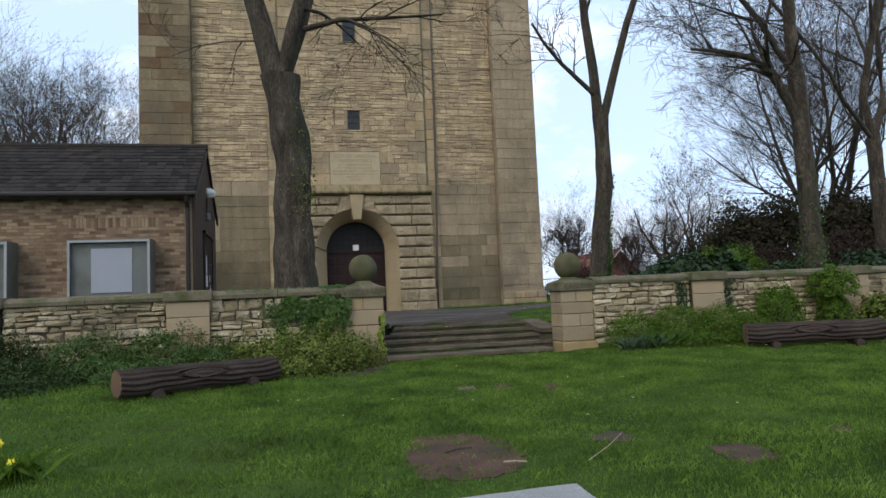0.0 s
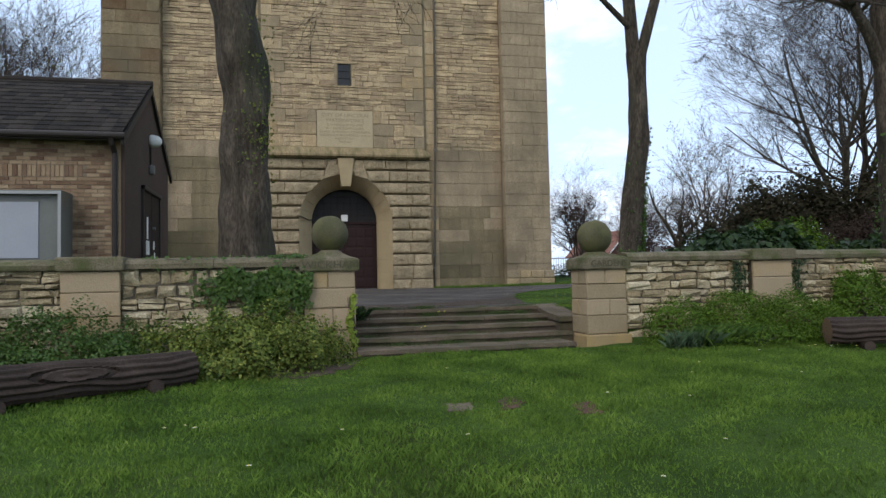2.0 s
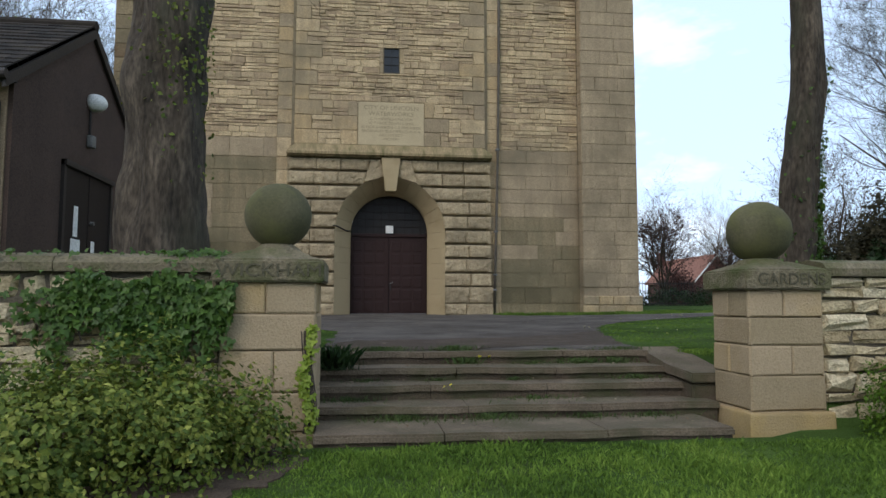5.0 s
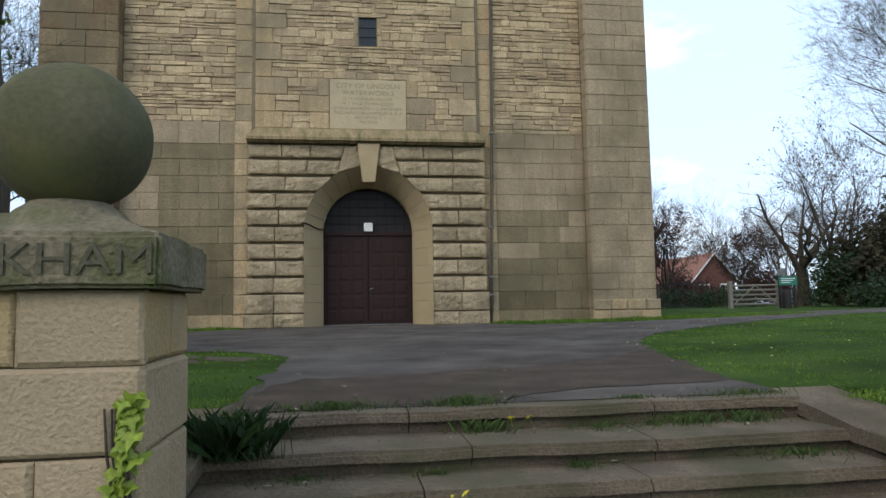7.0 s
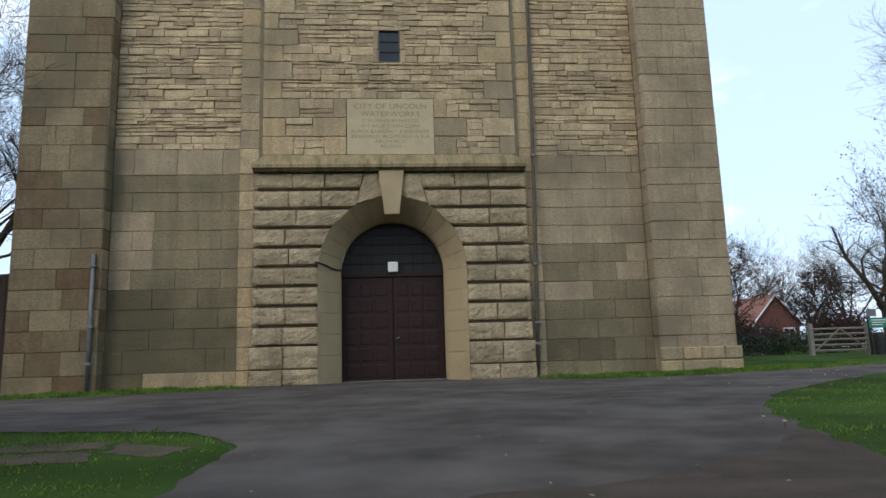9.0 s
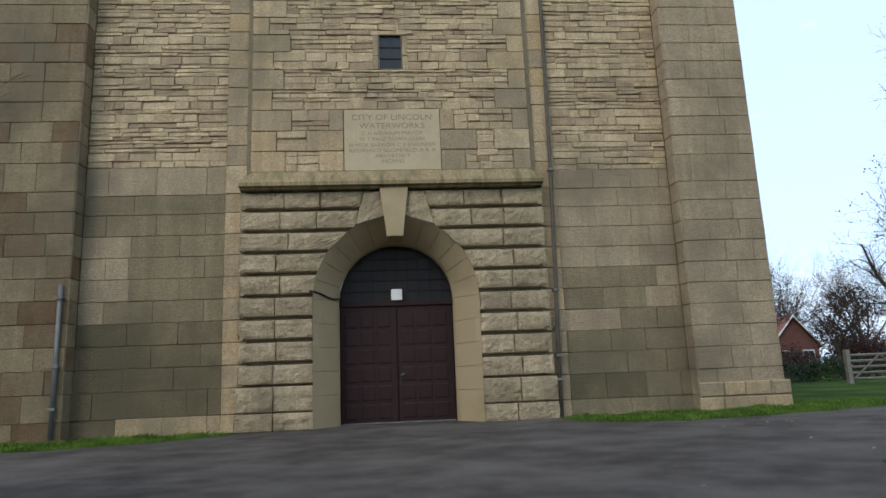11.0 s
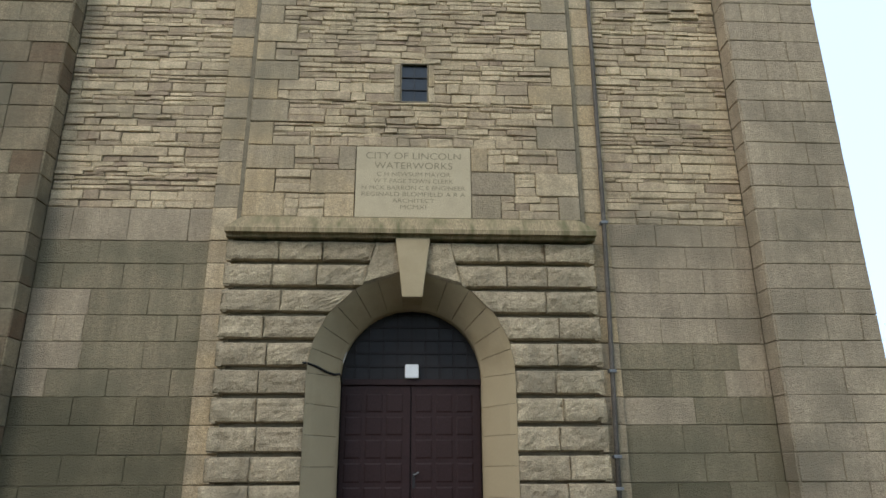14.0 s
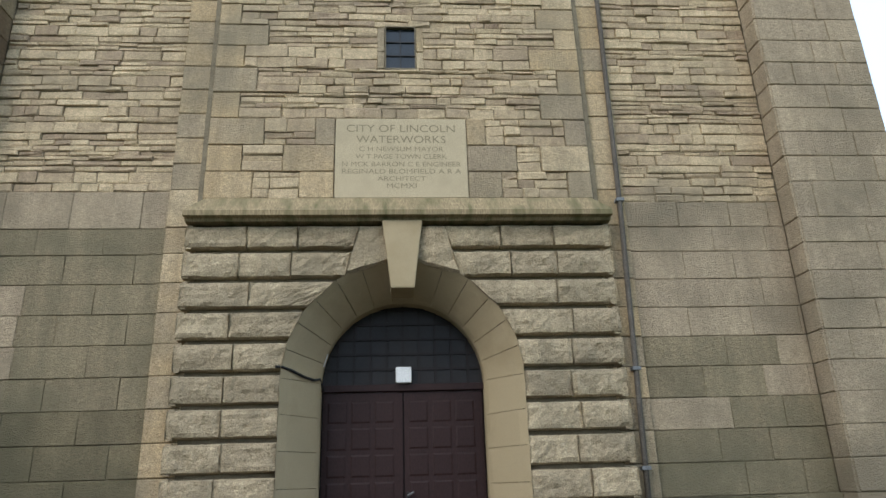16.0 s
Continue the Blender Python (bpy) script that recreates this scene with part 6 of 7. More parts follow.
bush("shrub", [(3.9, -18.45, L0 + 0.2, 0.7, 0.45, 0.62), (4.9, -18.45, L0 + 0.2, 0.8, 0.5, 0.72), (5.9, -18.5, L0 + 0.2, 0.8, 0.5, 0.7), (4.9, -18.9, L0, 1.4, 0.45, 0.45), (6.5, -18.6, L0 + 0.1, 0.6, 0.5, 0.6)], 38000, 0.034, GREEN_SHRUB, "fresh green low shrub spreading below the wall", 204, lump=0.12)
bush("shrub", [(7.5, -18.35, -0.25, 0.62, 0.42, 0.72)], 7000, 0.045, GREEN_SHRUB, "rounded green shrub behind the carved log", 205)
bush("shrub", [(8.95, -18.35, 0.35, 0.55, 0.5, 0.5), (8.95, -18.35, -0.3, 0.4, 0.4, 0.6)], 8000, 0.05, GREEN_SHRUB, "clipped round green shrub against the wall", 206)
bush("shrub", [(10.2, -18.7, -0.4, 0.9, 0.6, 0.6), (11.6, -18.8, -0.3, 0.9, 0.6, 0.7)], 6000, 0.09, SHRUB, "bright yellow-green large-leaved shrub", 207)
bush("rhododendron", [(6.3, -16.6, 0.5, 1.0, 0.7, 0.75), (7.4, -16.4, 0.6, 0.9, 0.7, 0.7), (5.3, -16.7, 0.35, 0.7, 0.5, 0.55)], 5200, 0.15, DARK_LEAF, "dark glossy large-leaved evergreen shrub behind the wall", 208)
bush("shrub", [(8.3, -15.5, 0.7, 1.2, 0.9, 0.85)], 8000, 0.06, GREEN_SHRUB, "rounded mid-green shrub on the terrace", 209)
bush("rhododendron", [(10.3, -16.0, 0.5, 1.3, 0.8, 0.65), (12.5, -16.0, 0.5, 1.4, 0.9, 0.8), (15.0, -15.6, 0.5, 1.6, 1.0, 1.0)], 6500, 0.15, DARK_LEAF, "dark glossy large-leaved evergreen shrubs behind the wall", 210)
bush("thicket", [(25.2, 9.5, 1.3, 2.6, 2.2, 2.6), (28.0, 9.8, 2.2, 3.0, 2.6, 4.1), (31.2, 9.0, 2.4, 3.6, 2.8, 4.5), (35.5, 7.0, 2.4, 4.2, 3.0, 4.6), (40.5, 4.0, 2.4, 4.5, 3.0, 4.2)], 62000, 0.24, THICKET, "tall dark ivy-grown thicket beyond the terrace", 211, group="thickets", shell=(0.45, 1.0), lump=0.3)
bush("thicket", [(26.5, 6.8, 1.2, 2.6, 1.8, 2.2), (31, 4.5, 1.4, 4.0, 2.0, 2.5), (37, 1, 1.4, 4.5, 2.0, 2.7)], 30000, 0.13, BROWN_LEAF, "brown wintry thicket in front of the dark trees", 212, group="thickets", shell=(0.4, 1.0))
bush("shrub", [(23.6, 9.8, 1.0, 1.9, 1.5, 2.1), (26.2, 8.2, 1.1, 2.4, 1.5, 2.2), (23.5, 6.5, 0.4, 2.0, 1.2, 1.3), (28.5, 4.5, 0.4, 2.6, 1.4, 1.6)], 30000, 0.13, DARK_LEAF, "green leafy shrubs at the edge of the thicket", 213, group="thickets", shell=(0.5, 1.0))
bush("shrub", [(25.2, 30, 1.2, 1.8, 1.4, 2.7), (28.2, 31, 0.8, 1.8, 1.4, 1.6), (31.8, 30, 1.4, 2.2, 1.5, 2.9), (34.8, 31, 1.2, 1.8, 1.5, 2.6)], 20000, 0.15, RED_LEAF, "red-brown leafing shrubs before the brick house", 218, group="thickets", shell=(0.25, 1.0), lump=0.35)
bush("shrub", [(27.5 + 3.0 * i, 36.5, 0.6, 2.2, 1.2, 1.7 + 0.35 * math.sin(i * 2.1)) for i in range(6)], 14000, 0.13, BROWN_LEAF, "reddish brown bare shrubs in front of the brick house", 217, group="thickets", shell=(0.4, 1.0))
bush("hedge", [(13.5, 14, 0.3, 2.0, 0.8, 1.0), (17, 14, 0.3, 2.2, 0.8, 1.0), (20.5, 14.5, 0.3, 2.2, 0.8, 1.1)], 9000, 0.11, DARK_LEAF, "dark clipped hedge behind railings", 214, "hedge", "hedges")
bush("conifer", [(11.6, 13, 1.8, 0.9, 0.9, 2.6), (12.0, 14, 1.0, 1.4, 1.2, 1.6)], 7000, 0.14, DARK_LEAF, "dark ivy-clad evergreen beyond the tower", 215, "tree", "evergreens")
bush("shrub", [(-24, 2, 1.0, 4, 2, 2.6), (-30, 0, 1.0, 5, 2, 3.0), (-17, 4, 0.8, 4, 2, 2.0)], 9000, 0.2, DARK_LEAF, "dark shrubbery behind the hut", 216, group="thickets")


# ---- ivy on the wall and pillar ----
def ivy_patch(name, fn, n, size, mat, label, seed):
    rng = np.random.default_rng(seed)
    P, N = fn(rng, n)
    d = empty(name, tuple(P.mean(0)), label, "ivy", "ivy")
    tagged(keep(lobed("leaves", P, N, size, mat, rng=rng), d), kind="stuff")
    lo, hi = P[:, 2].min(), P[:, 2].max()
    for x in np.quantile(P[:, 0], (0.15, 0.35, 0.5, 0.7, 0.88)):
        near = P[np.abs(P[:, 0] - x) < 0.12]
        if len(near) < 8 or hi - lo < 0.4:
            continue
        a, b = np.quantile(near[:, 2], (0.02, 0.95))
        pts = [(x + 0.03 * math.sin(5 * t + x * 9), float(near[:, 1].max()) - 0.004, a + (b - a) * t) for t in np.linspace(0, 1, 7)]
        keep(part("stem", tube(bmesh.new(), pts, [0.009, 0.008, 0.008, 0.007, 0.006, 0.005, 0.004], 5), TWIG), d)
    return d


def wall_ivy(rng, n):
    cx = rng.choice([-3.0, -2.75, -2.45, -3.25, -2.2, -2.6], n)
    x = cx + rng.normal(0, 0.2, n)
    x = np.where(x > -2.0, -2.0 - np.abs(x + 2.0), x)
    top = 0.72 - 0.12 * np.abs(np.sin(x * 5)) - 0.25 * np.clip(np.abs(x + 2.75) - 0.55, 0, 1)
    reach = 0.25 + 0.75 * np.abs(np.sin(x * 7.3 + 1.1) * np.sin(x * 3.1))
    z = top - np.abs(rng.normal(0, 0.5, n)) * reach - 0.25 * rng.random(n) ** 3
    y = -18.0 - rng.uniform(0, 0.09, n)
    return np.stack([x, y, z], 1), np.tile([0, -1.0, 0.25], (n, 1))


def top_ivy(rng, n):
    x = np.where(rng.random(n) < 0.6, rng.uniform(-2.6, -2.05, n), rng.uniform(-4.4, -2.4, n))
    y = rng.uniform(-18.12, -17.8, n)
    z = np.where(y < -18.02, rng.uniform(0.45, 0.82, n), 0.83 + rng.uniform(0, 0.03, n))
    return np.stack([x, y, z], 1), np.tile([0, -0.7, 0.8], (n, 1))


def pillar_ivy(rng, n):
    z = rng.uniform(-0.7, 0.28, n)
    x = -1.40 + rng.normal(0, 0.022, n) + 0.03 * np.sin(z * 9)
    return np.stack([x, -17.98 - rng.uniform(0, 0.04, n), z], 1), np.tile([0, -1.0, 0.3], (n, 1))


ivy_patch("ivy", wall_ivy, 2500, 0.065, IVY, "mid-green ivy sheet hanging over the limestone wall", 301)
ivy_patch("ivy", top_ivy, 170, 0.06, IVY, "ivy shoots creeping over the coping", 302)
ivy_patch("ivy", pillar_ivy, 190, 0.055, IVY_LIGHT, "bright yellow-green ivy shoot climbing the gate pillar", 303)
ivy_patch("ivy", lambda rng, n: (np.stack([np.where(rng.random(n) < 0.5, 5.3, 6.5) + rng.normal(0, 0.08, n), np.full(n, -18.0) - rng.uniform(0, 0.05, n), rng.uniform(0.0, 0.66, n)], 1), np.tile([0, -1.0, 0.3], (n, 1))), 260, 0.06, DARK_LEAF, "dark ivy strands beside the wall pier", 304)


# ---- grass ----
SLABS = [(-4.5, -1.95, -12.35, -11.1), (-2.15, -1.04, -25.96, -24.31), (0.46, 1.07, -26.33, -25.68), (-0.81, -0.46, -21.86, -21.48), (-0.26, 0.11, -21.87, -21.33), (0.37, 0.76, -22.28, -21.77), (2.05, 2.36, -25.77, -25.43), (-0.23, 0.25, -25.23, -24.68), (-2.4, -1.1, -27.4, -26.5)]


def blades(name, n, sample, h0, h1, seed, mat=BLADE, label="short rough lawn grass"):
    rng = np.random.default_rng(seed)
    x, y = sample(rng, n)
    ok = np.ones(len(x), bool)
    for a, b, c, d in SLABS:
        e = ((x - (a + b) / 2) / ((b - a) / 2)) ** 4 + ((y - (c + d) / 2) / ((d - c) / 2)) ** 4 + 0.5 * np.sin(x * 17 + 3 * np.sin(y * 9)) * np.sin(y * 13)
        ok &= (e > (0.32 if c > -26.4 else 0.8)) | (rng.random(len(x)) < (0.3 if c > -13 else 0.35 if b - a < 0.5 else 0.06))
    x, y = x[ok], y[ok]
    n = len(x)
    z = np.array([ground_z(a, b) for a, b in zip(x, y)]) - 0.022
    clump = 0.75 + 0.35 * np.sin(x * 3.1 + 2 * np.sin(y * 2.3)) * np.sin(y * 3.7 + np.sin(x * 1.9)) + 0.25 * (np.sin(x * 0.8) * np.sin(y * 0.9 + 1)) + 0.4 * np.sin(x * 19 + 2.5 * np.sin(y * 7)) * np.sin(y * 23 + 2.0 * np.sin(x * 11))
    h = rng.uniform(h0, h1, n) * np.clip(clump, 0.3, 1.7)
    a = rng.uniform(0, 6.283, n)
    w = rng.uniform(0.003, 0.0058, n) * (1 + 0.05 * np.abs(y + 26))
    dx, dy = np.cos(a) * w, np.sin(a) * w
    lx, ly = rng.normal(0, 0.45, n) * h, rng.normal(0, 0.45, n) * h
    v = np.stack([np.stack([x - dx, y - dy, z], 1), np.stack([x + dx, y + dy, z], 1), np.stack([x + lx * 0.4 + dx * 0.7, y + ly * 0.4 + dy * 0.7, z + h * 0.6], 1), np.stack([x + lx, y + ly, z + h], 1)], 1).reshape(-1, 3)
    i = np.arange(n)[:, None] * 4
    f = np.concatenate([i + np.array([[0, 1, 2]]), i + np.array([[0, 2, 3]])], 0)
    return tagged(fast_mesh(name, v, f, mat), label, "grass", kind="stuff")


def lawn_area(rng, n):
    y = -18.4 - 12.5 * rng.random(n) ** 1.15
    x = rng.uniform(-1, 1, n) * (7 + 0.0 * y) + 1.0 + rng.normal(0, 1.5, n)
    k = ~((y > -19.5) & (x < -1.75)) & ~((y > -18.7) & (x > 3.4)) 
    return x[k], y[k]


blades("lawn_grass", 420000, lawn_area, 0.022, 0.066, 401)


def terrace_right(rng, n):
    x = 2.6 + 14 * rng.random(n) ** 1.4
    y = rng.uniform(-17.3, 1.0, n)
    k = (x > np.interp(y, [-16, -13.2, -11.5, -10.4, -8.9, -7.3, -5.1, -2.5], [2.6, 2.9, 3.4, 3.85, 4.8, 6.5, 9.4, 14.0]) - 0.05 + rng.normal(0, 0.07, n)) & (y < -2.2)
    return x[k], y[k]


def terrace_left(rng, n):
    x = rng.uniform(-6.0, -1.32, n)
    y = rng.uniform(-16.3, -9.8, n)
    k = (y < np.interp(x, [-4.5, -2.1, -1.4], [-9.7, -10.5, -11.8]) + 0.06 + rng.normal(0, 0.07, n))
    return x[k], y[k]


def tower_edge(rng, n):
    x = rng.uniform(-12, 14, n)
    y = rng.uniform(-3.2, 0.25, n)
    e = np.interp(x, [-10, -6.5, -4.7, -3.7, -3.6, 3.6, 3.75, 4.3, 5.5, 7.2, 9, 10.2, 14], [-3.0, -2.4, -1.6, -0.6, 0, 0, -1.3, -2.3, -2.9, -2.75, -2.35, -2.0, -0.9])
    k = (np.abs(x) > 3.62) & (y > e + rng.normal(0, 0.04, len(x)))
    return x[k], y[k]


blades("terrace_grass", 110000, terrace_right, 0.018, 0.05, 402, label="rough terrace grass beside the path")
blades("terrace_grass", 32000, terrace_left, 0.02, 0.055, 403, label="rough terrace grass beside the path")
blades("verge_grass", 90000, tower_edge, 0.04, 0.11, 404, label="grass verge along the foot of the tower")


def tuft(at, n, h, spread, seed, mat=WEED, label="tuft of weeds in a joint of the steps", name="grass_tuft", category="weeds"):
    rng = np.random.default_rng(seed)
    a = rng.uniform(0, 6.283, n)
    r = np.abs(rng.normal(0, spread, n))
    x, y = at[0] + r * np.cos(a), at[1] + r * np.sin(a) * 0.4
    hh = rng.uniform(0.5, 1.0, n) * h
    b = rng.uniform(0, 6.283, n)
    w = 0.004
    lx, ly = rng.normal(0, 0.4, n) * hh, rng.normal(0, 0.4, n) * hh
    z = np.full(n, at[2])
    v = np.stack([np.stack([x - w * np.cos(b), y - w * np.sin(b), z], 1), np.stack([x + w * np.cos(b), y + w * np.sin(b), z], 1), np.stack([x + lx * 0.5, y + ly * 0.5, z + hh * 0.65], 1), np.stack([x + lx, y + ly, z + hh * 0.9], 1)], 1).reshape(-1, 3)
    i = np.arange(n)[:, None] * 4
    f = np.concatenate([i + np.array([[0, 1, 2]]), i + np.array([[0, 2, 3]])], 0)
    return tagged(fast_mesh(name, v, f, mat), label, category, "weeds", "stuff")


for i, (x, st, n, sp, h) in enumerate(((-0.75, 0, 260, 0.16, 0.09), (0.05, 0, 220, 0.13, 0.10), (1.2, 0, 120, 0.1, 0.05), (0.15, 1, 90, 0.08, 0.14), (1.45, 1, 160, 0.14, 0.12), (1.85, 1, 120, 0.1, 0.12), (-0.2, 2, 60, 0.06, 0.06), (0.6, 2, 60, 0.06, 0.07), (-0.6, 4, 200, 0.2, 0.10), (0.2, 4, 220, 0.2, 0.10), (1.1, 4, 120, 0.2, 0.08), (1.7, 4, 120, 0.2, 0.08), (-1.1, 3, 160, 0.2, 0.08), (0.7, 3, 150, 0.25, 0.07), (1.9, 2, 120, 0.15, 0.09), (-0.9, 2, 90, 0.12, 0.06), (0.9, 1, 120, 0.2, 0.06), (2.0, 0, 160, 0.18, 0.07))):
    y = STEPS[st - 1][0] - 0.02 if st else -16.1
    tuft((x, y, STEPS[st][1]), round(n * 1.5), h * 0.75, sp * 1.4, 500 + i)
tuft((-1.25, -16.75, -0.24), 340, 0.3, 0.13, 520, DARK_LEAF, "dark weed clump beside the steps")
tuft((4.1, -18.98, L0 + 0.07), 420, 0.42, 0.26, 521, IVY, "clump of drooping grey-green flower leaves", "leaf_clump", "plant")
tuft((4.55, -18.95, L0 + 0.07), 300, 0.36, 0.22, 522, IVY, "clump of drooping grey-green flower leaves", "leaf_clump", "plant")


# ---- flowers and litter ----
def daffodil(x, y, h, seed):
    rng = random.Random(seed)
    z = ground_z(x, y) - 0.03
    d = empty("daffodil", (x, y, z), "yellow daffodil in flower on the lawn", "flower", "daffodils")
    lean = (rng.uniform(-0.05, 0.05), rng.uniform(-0.05, 0.05))
    top = Vector((x + lean[0], y + lean[1], z + h))
    keep(part("stalk", tube(bmesh.new(), [(x, y, z), (x + lean[0] * 0.4, y + lean[1] * 0.4, z + h * 0.6), tuple(top)], [0.006] * 3, 5), GREEN_SHRUB), d)
    bm = bmesh.new()
    for k in range(6):
        a = k * math.pi / 3
        c = Vector((math.cos(a), 0, math.sin(a)))
        s = Vector((-math.sin(a), 0, math.cos(a)))
        q = [top + Vector((0, -0.02, 0)), top + c * 0.025 + s * 0.014 + Vector((0, -0.03, 0)), top + c * 0.045 + Vector((0, -0.025, 0)), top + c * 0.025 - s * 0.014 + Vector((0, -0.03, 0))]
        bm.faces.new([bm.verts.new(v) for v in q])
    keep(part("petals", bm, YELLOW), d)
    keep(part("trumpet", tube(bmesh.new(), [tuple(top + Vector((0, -0.02, 0))), tuple(top + Vector((0, -0.06, 0)))], [0.012, 0.02], 8), YELLOW), d)


tuft((-5.55, -24.9, ground_z(-5.5, -24.9) - 0.02), 260, 0.34, 0.16, 530, GREEN_SHRUB, "clump of upright daffodil leaves on the lawn", "leaf_clump", "plant")
for i, x in enumerate((3.45, 3.62, 3.8, 3.95)):
    tuft((x, -19.05, ground_z(x, -19.05) - 0.02), 130, 0.36, 0.11, 540 + i, STRAP, "clump of arching grey-green bulb leaves by the wall", "leaf_clump", "plant")
daffodil(-5.6, -24.85, 0.36, 1)
daffodil(-5.75, -24.95, 0.30, 2)
daffodil(-5.45, -25.0, 0.22, 3)


def flower_master(name, mat, r, label, group):
    """A small flower head on a short stalk: petals and eye."""
    d = empty(name, (0, 0, 0), label, "flower", group)
    bm = bmesh.new()
    for k in range(9):
        a = k * 2 * math.pi / 9
        b = 0.28
        bm.faces.new([bm.verts.new(v) for v in ((0, 0, 0.03), (math.cos(a - b) * r, math.sin(a - b) * r, 0.035), (math.cos(a + b) * r, math.sin(a + b) * r, 0.035))])
    part("petals", bm, mat, d)
    bm = bmesh.new()
    bmesh.ops.create_icosphere(bm, subdivisions=1, radius=r * 0.35, matrix=Matrix.Translation((0, 0, 0.036)))
    part("eye", bm, YELLOW, d)
    part("stalk", tube(bmesh.new(), [(0, 0, -0.03), (0, 0, 0.032)], [0.0025, 0.002], 4), GREEN_SHRUB, d)
    return d


daisy = flower_master("daisy", PETAL, 0.017, "small white daisy in the grass", "daisies")
dandelion = flower_master("dandelion", YELLOW, 0.022, "yellow dandelion flower on the steps", "dandelions")
rng_f = random.Random(5)
spots = [(-3.2, -22.2), (-3.35, -22.25), (-3.1, -22.3), (-1.9, -22.6), (-0.9, -22.9), (1.0, -23.6), (1.6, -22.2), (2.4, -21.0), (0.9, -21.8), (3.6, -21.4), (2.9, -20.4), (5.2, -19.7), (5.4, -19.6), (5.6, -19.7), (5.9, -19.5), (6.1, -19.55), (6.3, -19.6), (6.5, -19.5), (5.75, -19.65), (6.0, -19.75), (6.6, -19.65), (7.0, -20.2), (-0.4, -20.0), (4.2, -19.9), (1.9, -24.4), (0.1, -24.2), (-2.6, -23.4)]
spots += [(rng_f.uniform(5.0, 9.5), rng_f.uniform(-9.5, -4.5)) for _ in range(22)] + [(rng_f.uniform(3.0, 6.0), rng_f.uniform(-14.5, -11.0)) for _ in range(10)]
spots += [(rng_f.uniform(-8.5, -4.2), rng_f.uniform(-0.9, -0.2)) for _ in range(16)] + [(rng_f.uniform(4.6, 10), rng_f.uniform(-1.0, -0.5)) for _ in range(14)]
for i, (x, y) in enumerate(spots):
    m = pose(x, y, ground_z(x, y) + 0.03, rng_f.uniform(-15, 15), rng_f.uniform(-15, 15), rng_f.uniform(0, 90)) @ Matrix.Scale(rng_f.uniform(0.9, 1.3), 4)
    if i == 0:
        daisy.matrix_basis = m
    else:
        copy_thing(daisy, pose(*m.translation, 0, 0, rng_f.uniform(0, 90)))
for i, (x, y, z) in enumerate(((0.30, -16.42, -0.20), (0.42, -16.42, -0.20), (-0.16, -17.2, -0.42), (-0.10, -17.22, -0.40))):
    if i == 0:
        dandelion.matrix_basis = pose(x, y, z + 0.03, -40)
    else:
        copy_thing(dandelion, pose(x, y, z + 0.03, -40, 0, 30 * i))


def stick(pts, r, mat, label):
    pts = [(x, y, ground_z(x, y) + dz) for x, y, dz in pts]
    return tagged(part("stick", tube(bmesh.new(), pts, [r * (1 - 0.3 * i / len(pts)) for i in range(len(pts))], 6), mat), label, "stick", "fallen sticks")


stick([(-1.78, -25.13, 0.02), (-1.66, -25.06, 0.025), (-1.5, -25.05, 0.022)], 0.011, TWIG, "dark fallen stick on the paving slab")
stick([(-1.39, -25.69, 0.02), (-1.3, -25.74, 0.03), (-1.2, -25.76, 0.02)], 0.011, DRY, "pale broken stick at the slab edge")
stick([(-0.72, -25.98, 0.03), (-0.36, -25.63, 0.05), (0.04, -25.11, 0.04)], 0.005, DRY, "long pale stick in the grass")


def litter(n, where, seed, mat, size, label):
    """Dry leaves lying about, each a thing of its own."""
    rng = random.Random(seed)
    me = bpy.data.meshes.new("dry_leaf")
    me.from_pydata([(0, -1, 0), (0.45, 0, 0.18), (0, 1, 0.1), (-0.45, 0, 0.16)], [], [(0, 1, 2), (0, 2, 3)])
    me.materials.append(mat)
    for _ in range(n):
        x, y, z = where(rng)
        ob = tagged(new("dry_leaf", me), label, "leaf", "fallen leaves")
        ob.matrix_world = pose(x, y, z + 0.004, rng.uniform(-12, 12), rng.uniform(-12, 12), rng.uniform(0, 360)) @ Matrix.Scale(size * rng.uniform(0.6, 1.3), 4)


def on_steps(rng):
    i = rng.randrange(5)
    return rng.uniform(-1.3, 2.2), STEPS[i][0] + rng.uniform(0.2, 0.42), STEPS[i][1] + 0.006


def on_path(rng):
    x, y = rng.uniform(-1.2, 3.0), rng.uniform(-16.0, -8.0)
    return x, y, ground_z(x, y) + 0.008


litter(44, on_steps, 1, DRY, 0.024, "pale dry fallen leaf on the steps")
litter(60, on_steps, 3, LOG_END, 0.022, "brown withered leaf on the steps")
litter(40, on_path, 2, DRY, 0.025, "pale dry fallen leaf on the asphalt")


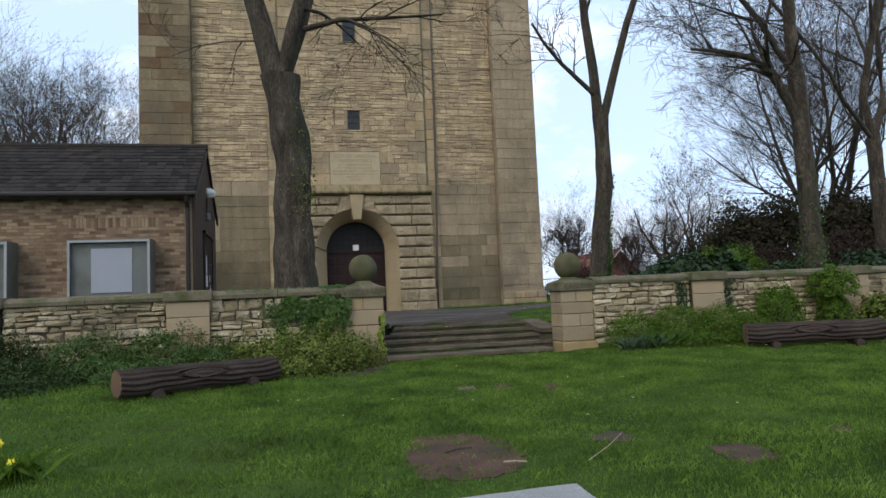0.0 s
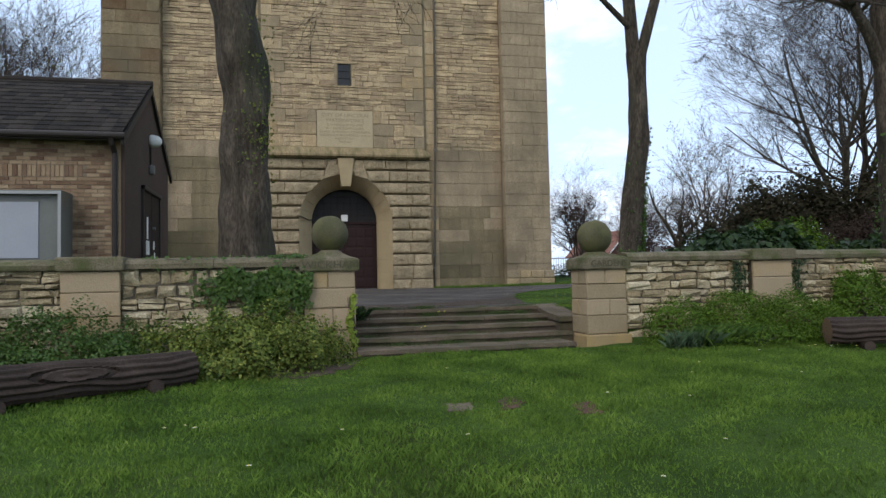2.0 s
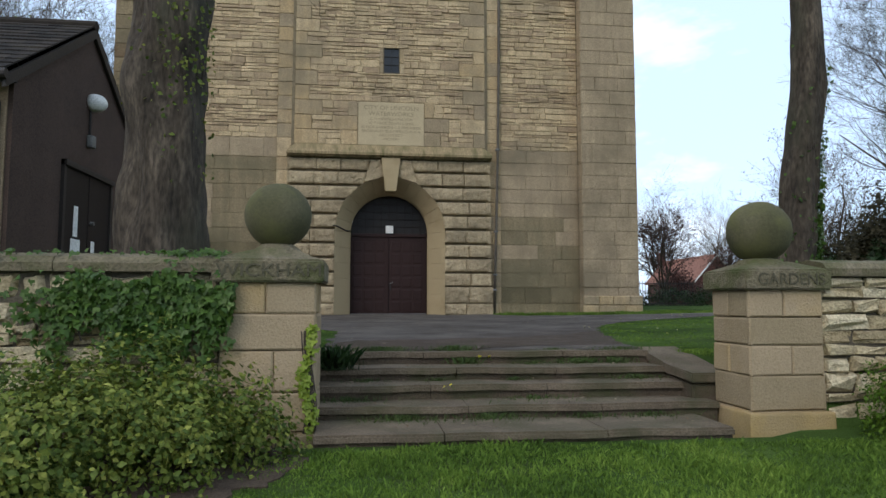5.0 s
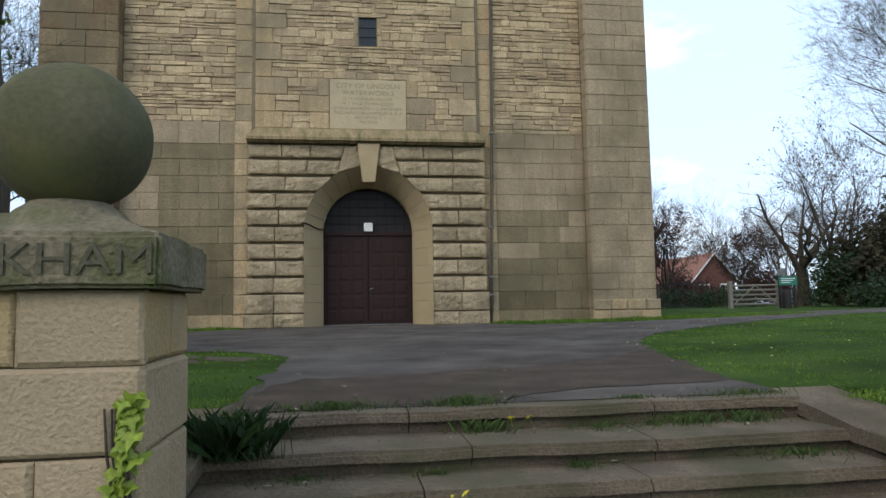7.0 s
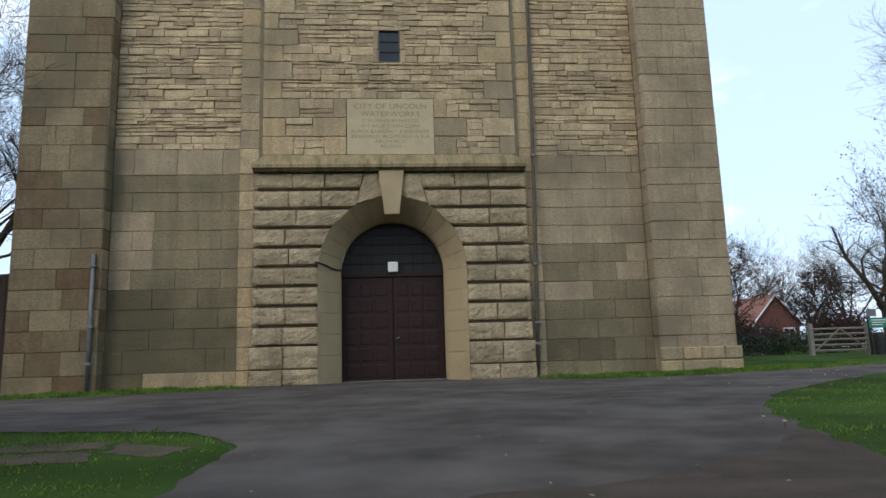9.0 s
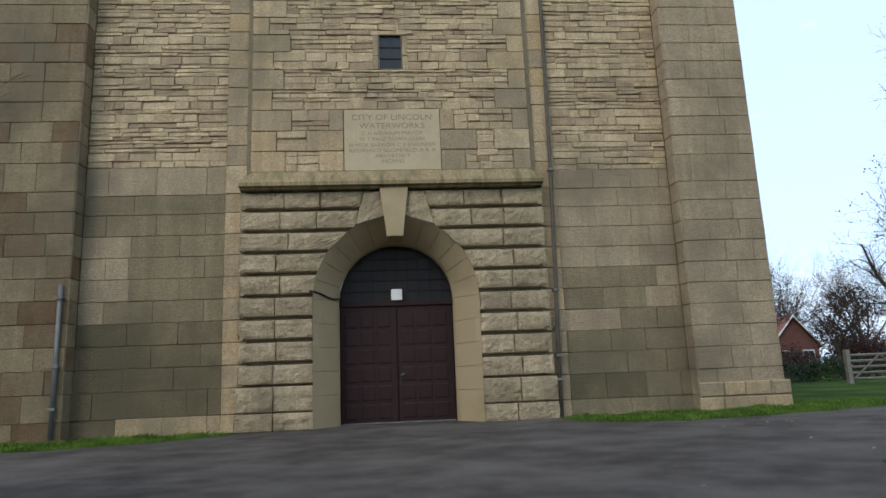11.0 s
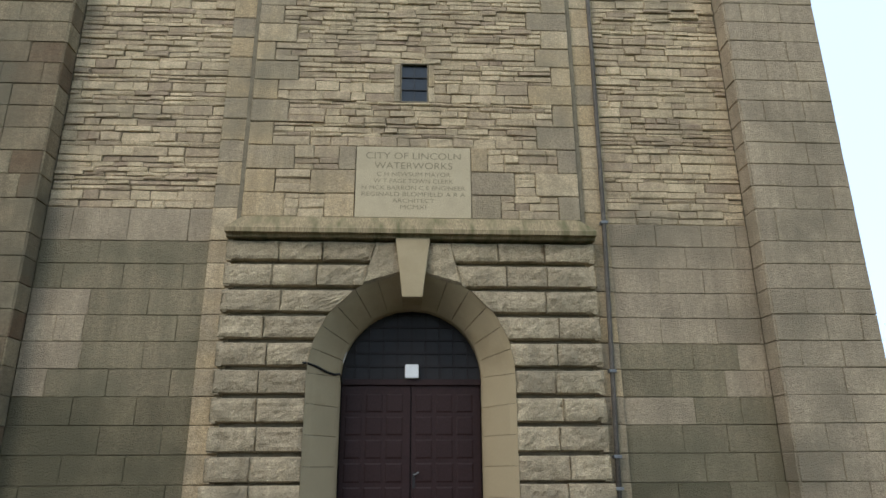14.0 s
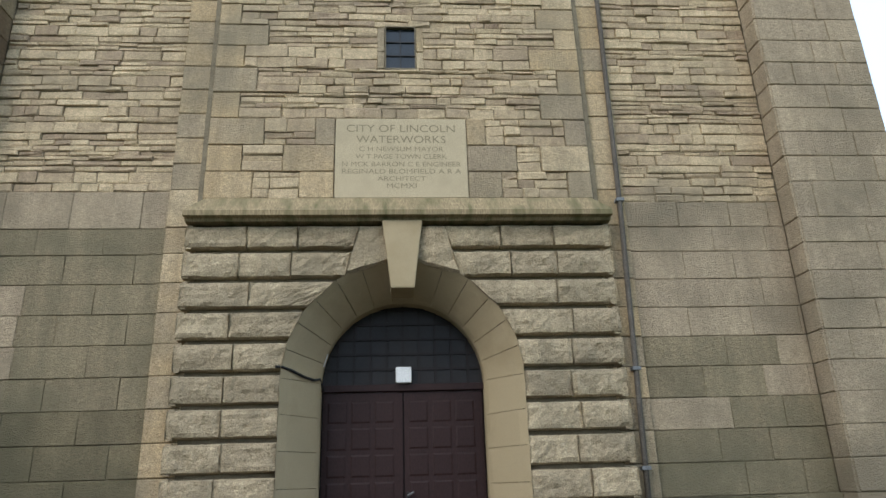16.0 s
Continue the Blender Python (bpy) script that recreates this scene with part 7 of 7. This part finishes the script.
# ---- beyond ----
def brick_house(x0, x1, y0, y1, eave, apex, zb, label):
    """A gabled house with its gable to the front."""
    d = empty("house", ((x0 + x1) / 2, y0, zb), label, "house", "houses")
    xm = (x0 + x1) / 2
    keep(part("wall", prism(bmesh.new(), [(x0, zb), (x1, zb), (x1, eave), (xm, apex - 0.1), (x0, eave)], y0, y1), RED_WALL), d)
    for s, xa in ((-1, x0 - 0.3), (1, x1 + 0.3)):
        bm = bmesh.new()
        q = [(xa, eave - 0.15), (xm, apex), (xm, apex + 0.14), (xa, eave)]
        prism(bm, q, y0 - 0.3, y1 + 0.3)
        keep(part("roof", bm, RED_ROOF), d)
        bm = bmesh.new()
        prism(bm, [(xa, eave - 0.18), (xm, apex - 0.04), (xm, apex + 0.12), (xa, eave - 0.02)], y0 - 0.36, y0 - 0.3)
        keep(part("bargeboard", bm, WHITE), d)
    for wx, wz in ((xm - 1.6, zb + 1.0), (xm + 0.6, zb + 1.0)):
        w = keep(part("window", boxes(bmesh.new(), [(wx, wx + 1.1, y0 - 0.06, y0 - 0.02, wz, wz + 1.1)]), WHITE), d)
        for k in range(2):
            keep(box("pane", (wx + 0.08 + k * 0.5, wx + 0.52 + k * 0.5, y0 - 0.075, y0 - 0.062, wz + 0.1, wz + 1.0), GLAZE), w)
    keep(box("chimney", (x0 + 0.6, x0 + 1.3, y1 - 2, y1 - 1.2, apex - 0.6, apex + 0.9), RED_WALL), d)
    return d


brick_house(32.4, 36.7, 40.5, 52, 2.7, 5.3, 0.3, "red brick house with an orange-red tiled roof")
brick_house(56, 63, 44, 54, 2.7, 4.6, 0.3, "distant red brick house behind trees")
brick_house(50, 58, 14, 26, 4.5, 8.0, 0.5, "red brick house half hidden by trees")


def field_gate(x0, y0, x1, y1, z):
    d = empty("field_gate", (x0, y0, z), "weathered grey timber five-bar gate", "gate")
    a, b = Vector((x0, y0, z)), Vector((x1, y1, z))
    for p in (a, b):
        keep(box("post", (p.x - 0.09, p.x + 0.09, p.y - 0.09, p.y + 0.09, z - 0.2, z + 1.3), TIMBER, bevel=0.02), d)
    for i in range(5):
        h = 0.2 + 0.22 * i
        keep(part("bar", tube(bmesh.new(), [tuple(a + Vector((0, -0.05, h))), tuple(b + Vector((0, -0.05, h)))], [0.045, 0.045], 4), TIMBER), d)
    for s, t in ((0.05, 0.5), (0.95, 0.5)):
        keep(part("brace", tube(bmesh.new(), [tuple(a.lerp(b, s) + Vector((0, -0.09, 0.2))), tuple(a.lerp(b, t) + Vector((0, -0.09, 1.08)))], [0.035, 0.035], 4), TIMBER), d)


field_gate(17.3, 9.3, 19.3, 8.6, ground_z(18.3, 9))
zs = ground_z(19.9, 8.0)
sign = empty("park_sign", (19.3, 8.0, zs), "green park notice board on two posts with a bin beside it", "sign")
for x in (18.95, 19.7):
    keep(box("post", (x - 0.04, x + 0.04, 7.96, 8.04, zs - 0.2, zs + 1.5), BLACK), sign)
keep(box("board", (18.9, 19.8, 7.92, 7.958, zs + 1.05, zs + 1.45), SIGN_GREEN, bevel=0.01), sign)
for k in range(3):
    keep(box("text_bar", (19.0, 19.7 - 0.12 * k, 7.914, 7.919, zs + 1.34 - 0.09 * k, zs + 1.37 - 0.09 * k), WHITE), sign)
keep(box("upper_board", (18.85, 19.25, 7.92, 7.958, zs + 1.5, zs + 1.8), GREY_METAL), sign)
bin_ = empty("litter_bin", (19.0, 7.6, zs), "dark round litter bin by the notice board", "bin")
keep(part("body", tube(bmesh.new(), [(19.0, 7.6, zs - 0.05), (19.0, 7.6, zs + 0.7), (19.0, 7.6, zs + 0.85)], [0.2, 0.22, 0.19], 14), BLACK), bin_)


def railings(x0, x1, y, label):
    d = empty("railings", (x0, y, ground_z(x0, y)), label, "fence")
    z = ground_z(x0, y)
    n = int((x1 - x0) / 0.16)
    for h in (0.15, 1.25):
        keep(box("rail", (x0, x1, y - 0.02, y + 0.02, z + h, z + h + 0.04), BLACK), d)
    for i in range(n + 1):
        x = x0 + i * 0.16
        keep(box("bar", (x - 0.01, x + 0.01, y - 0.01, y + 0.01, z - 0.1, z + 1.4), BLACK), d)


railings(11.5, 17.2, 11.5, "dark iron railings in front of a hedge")
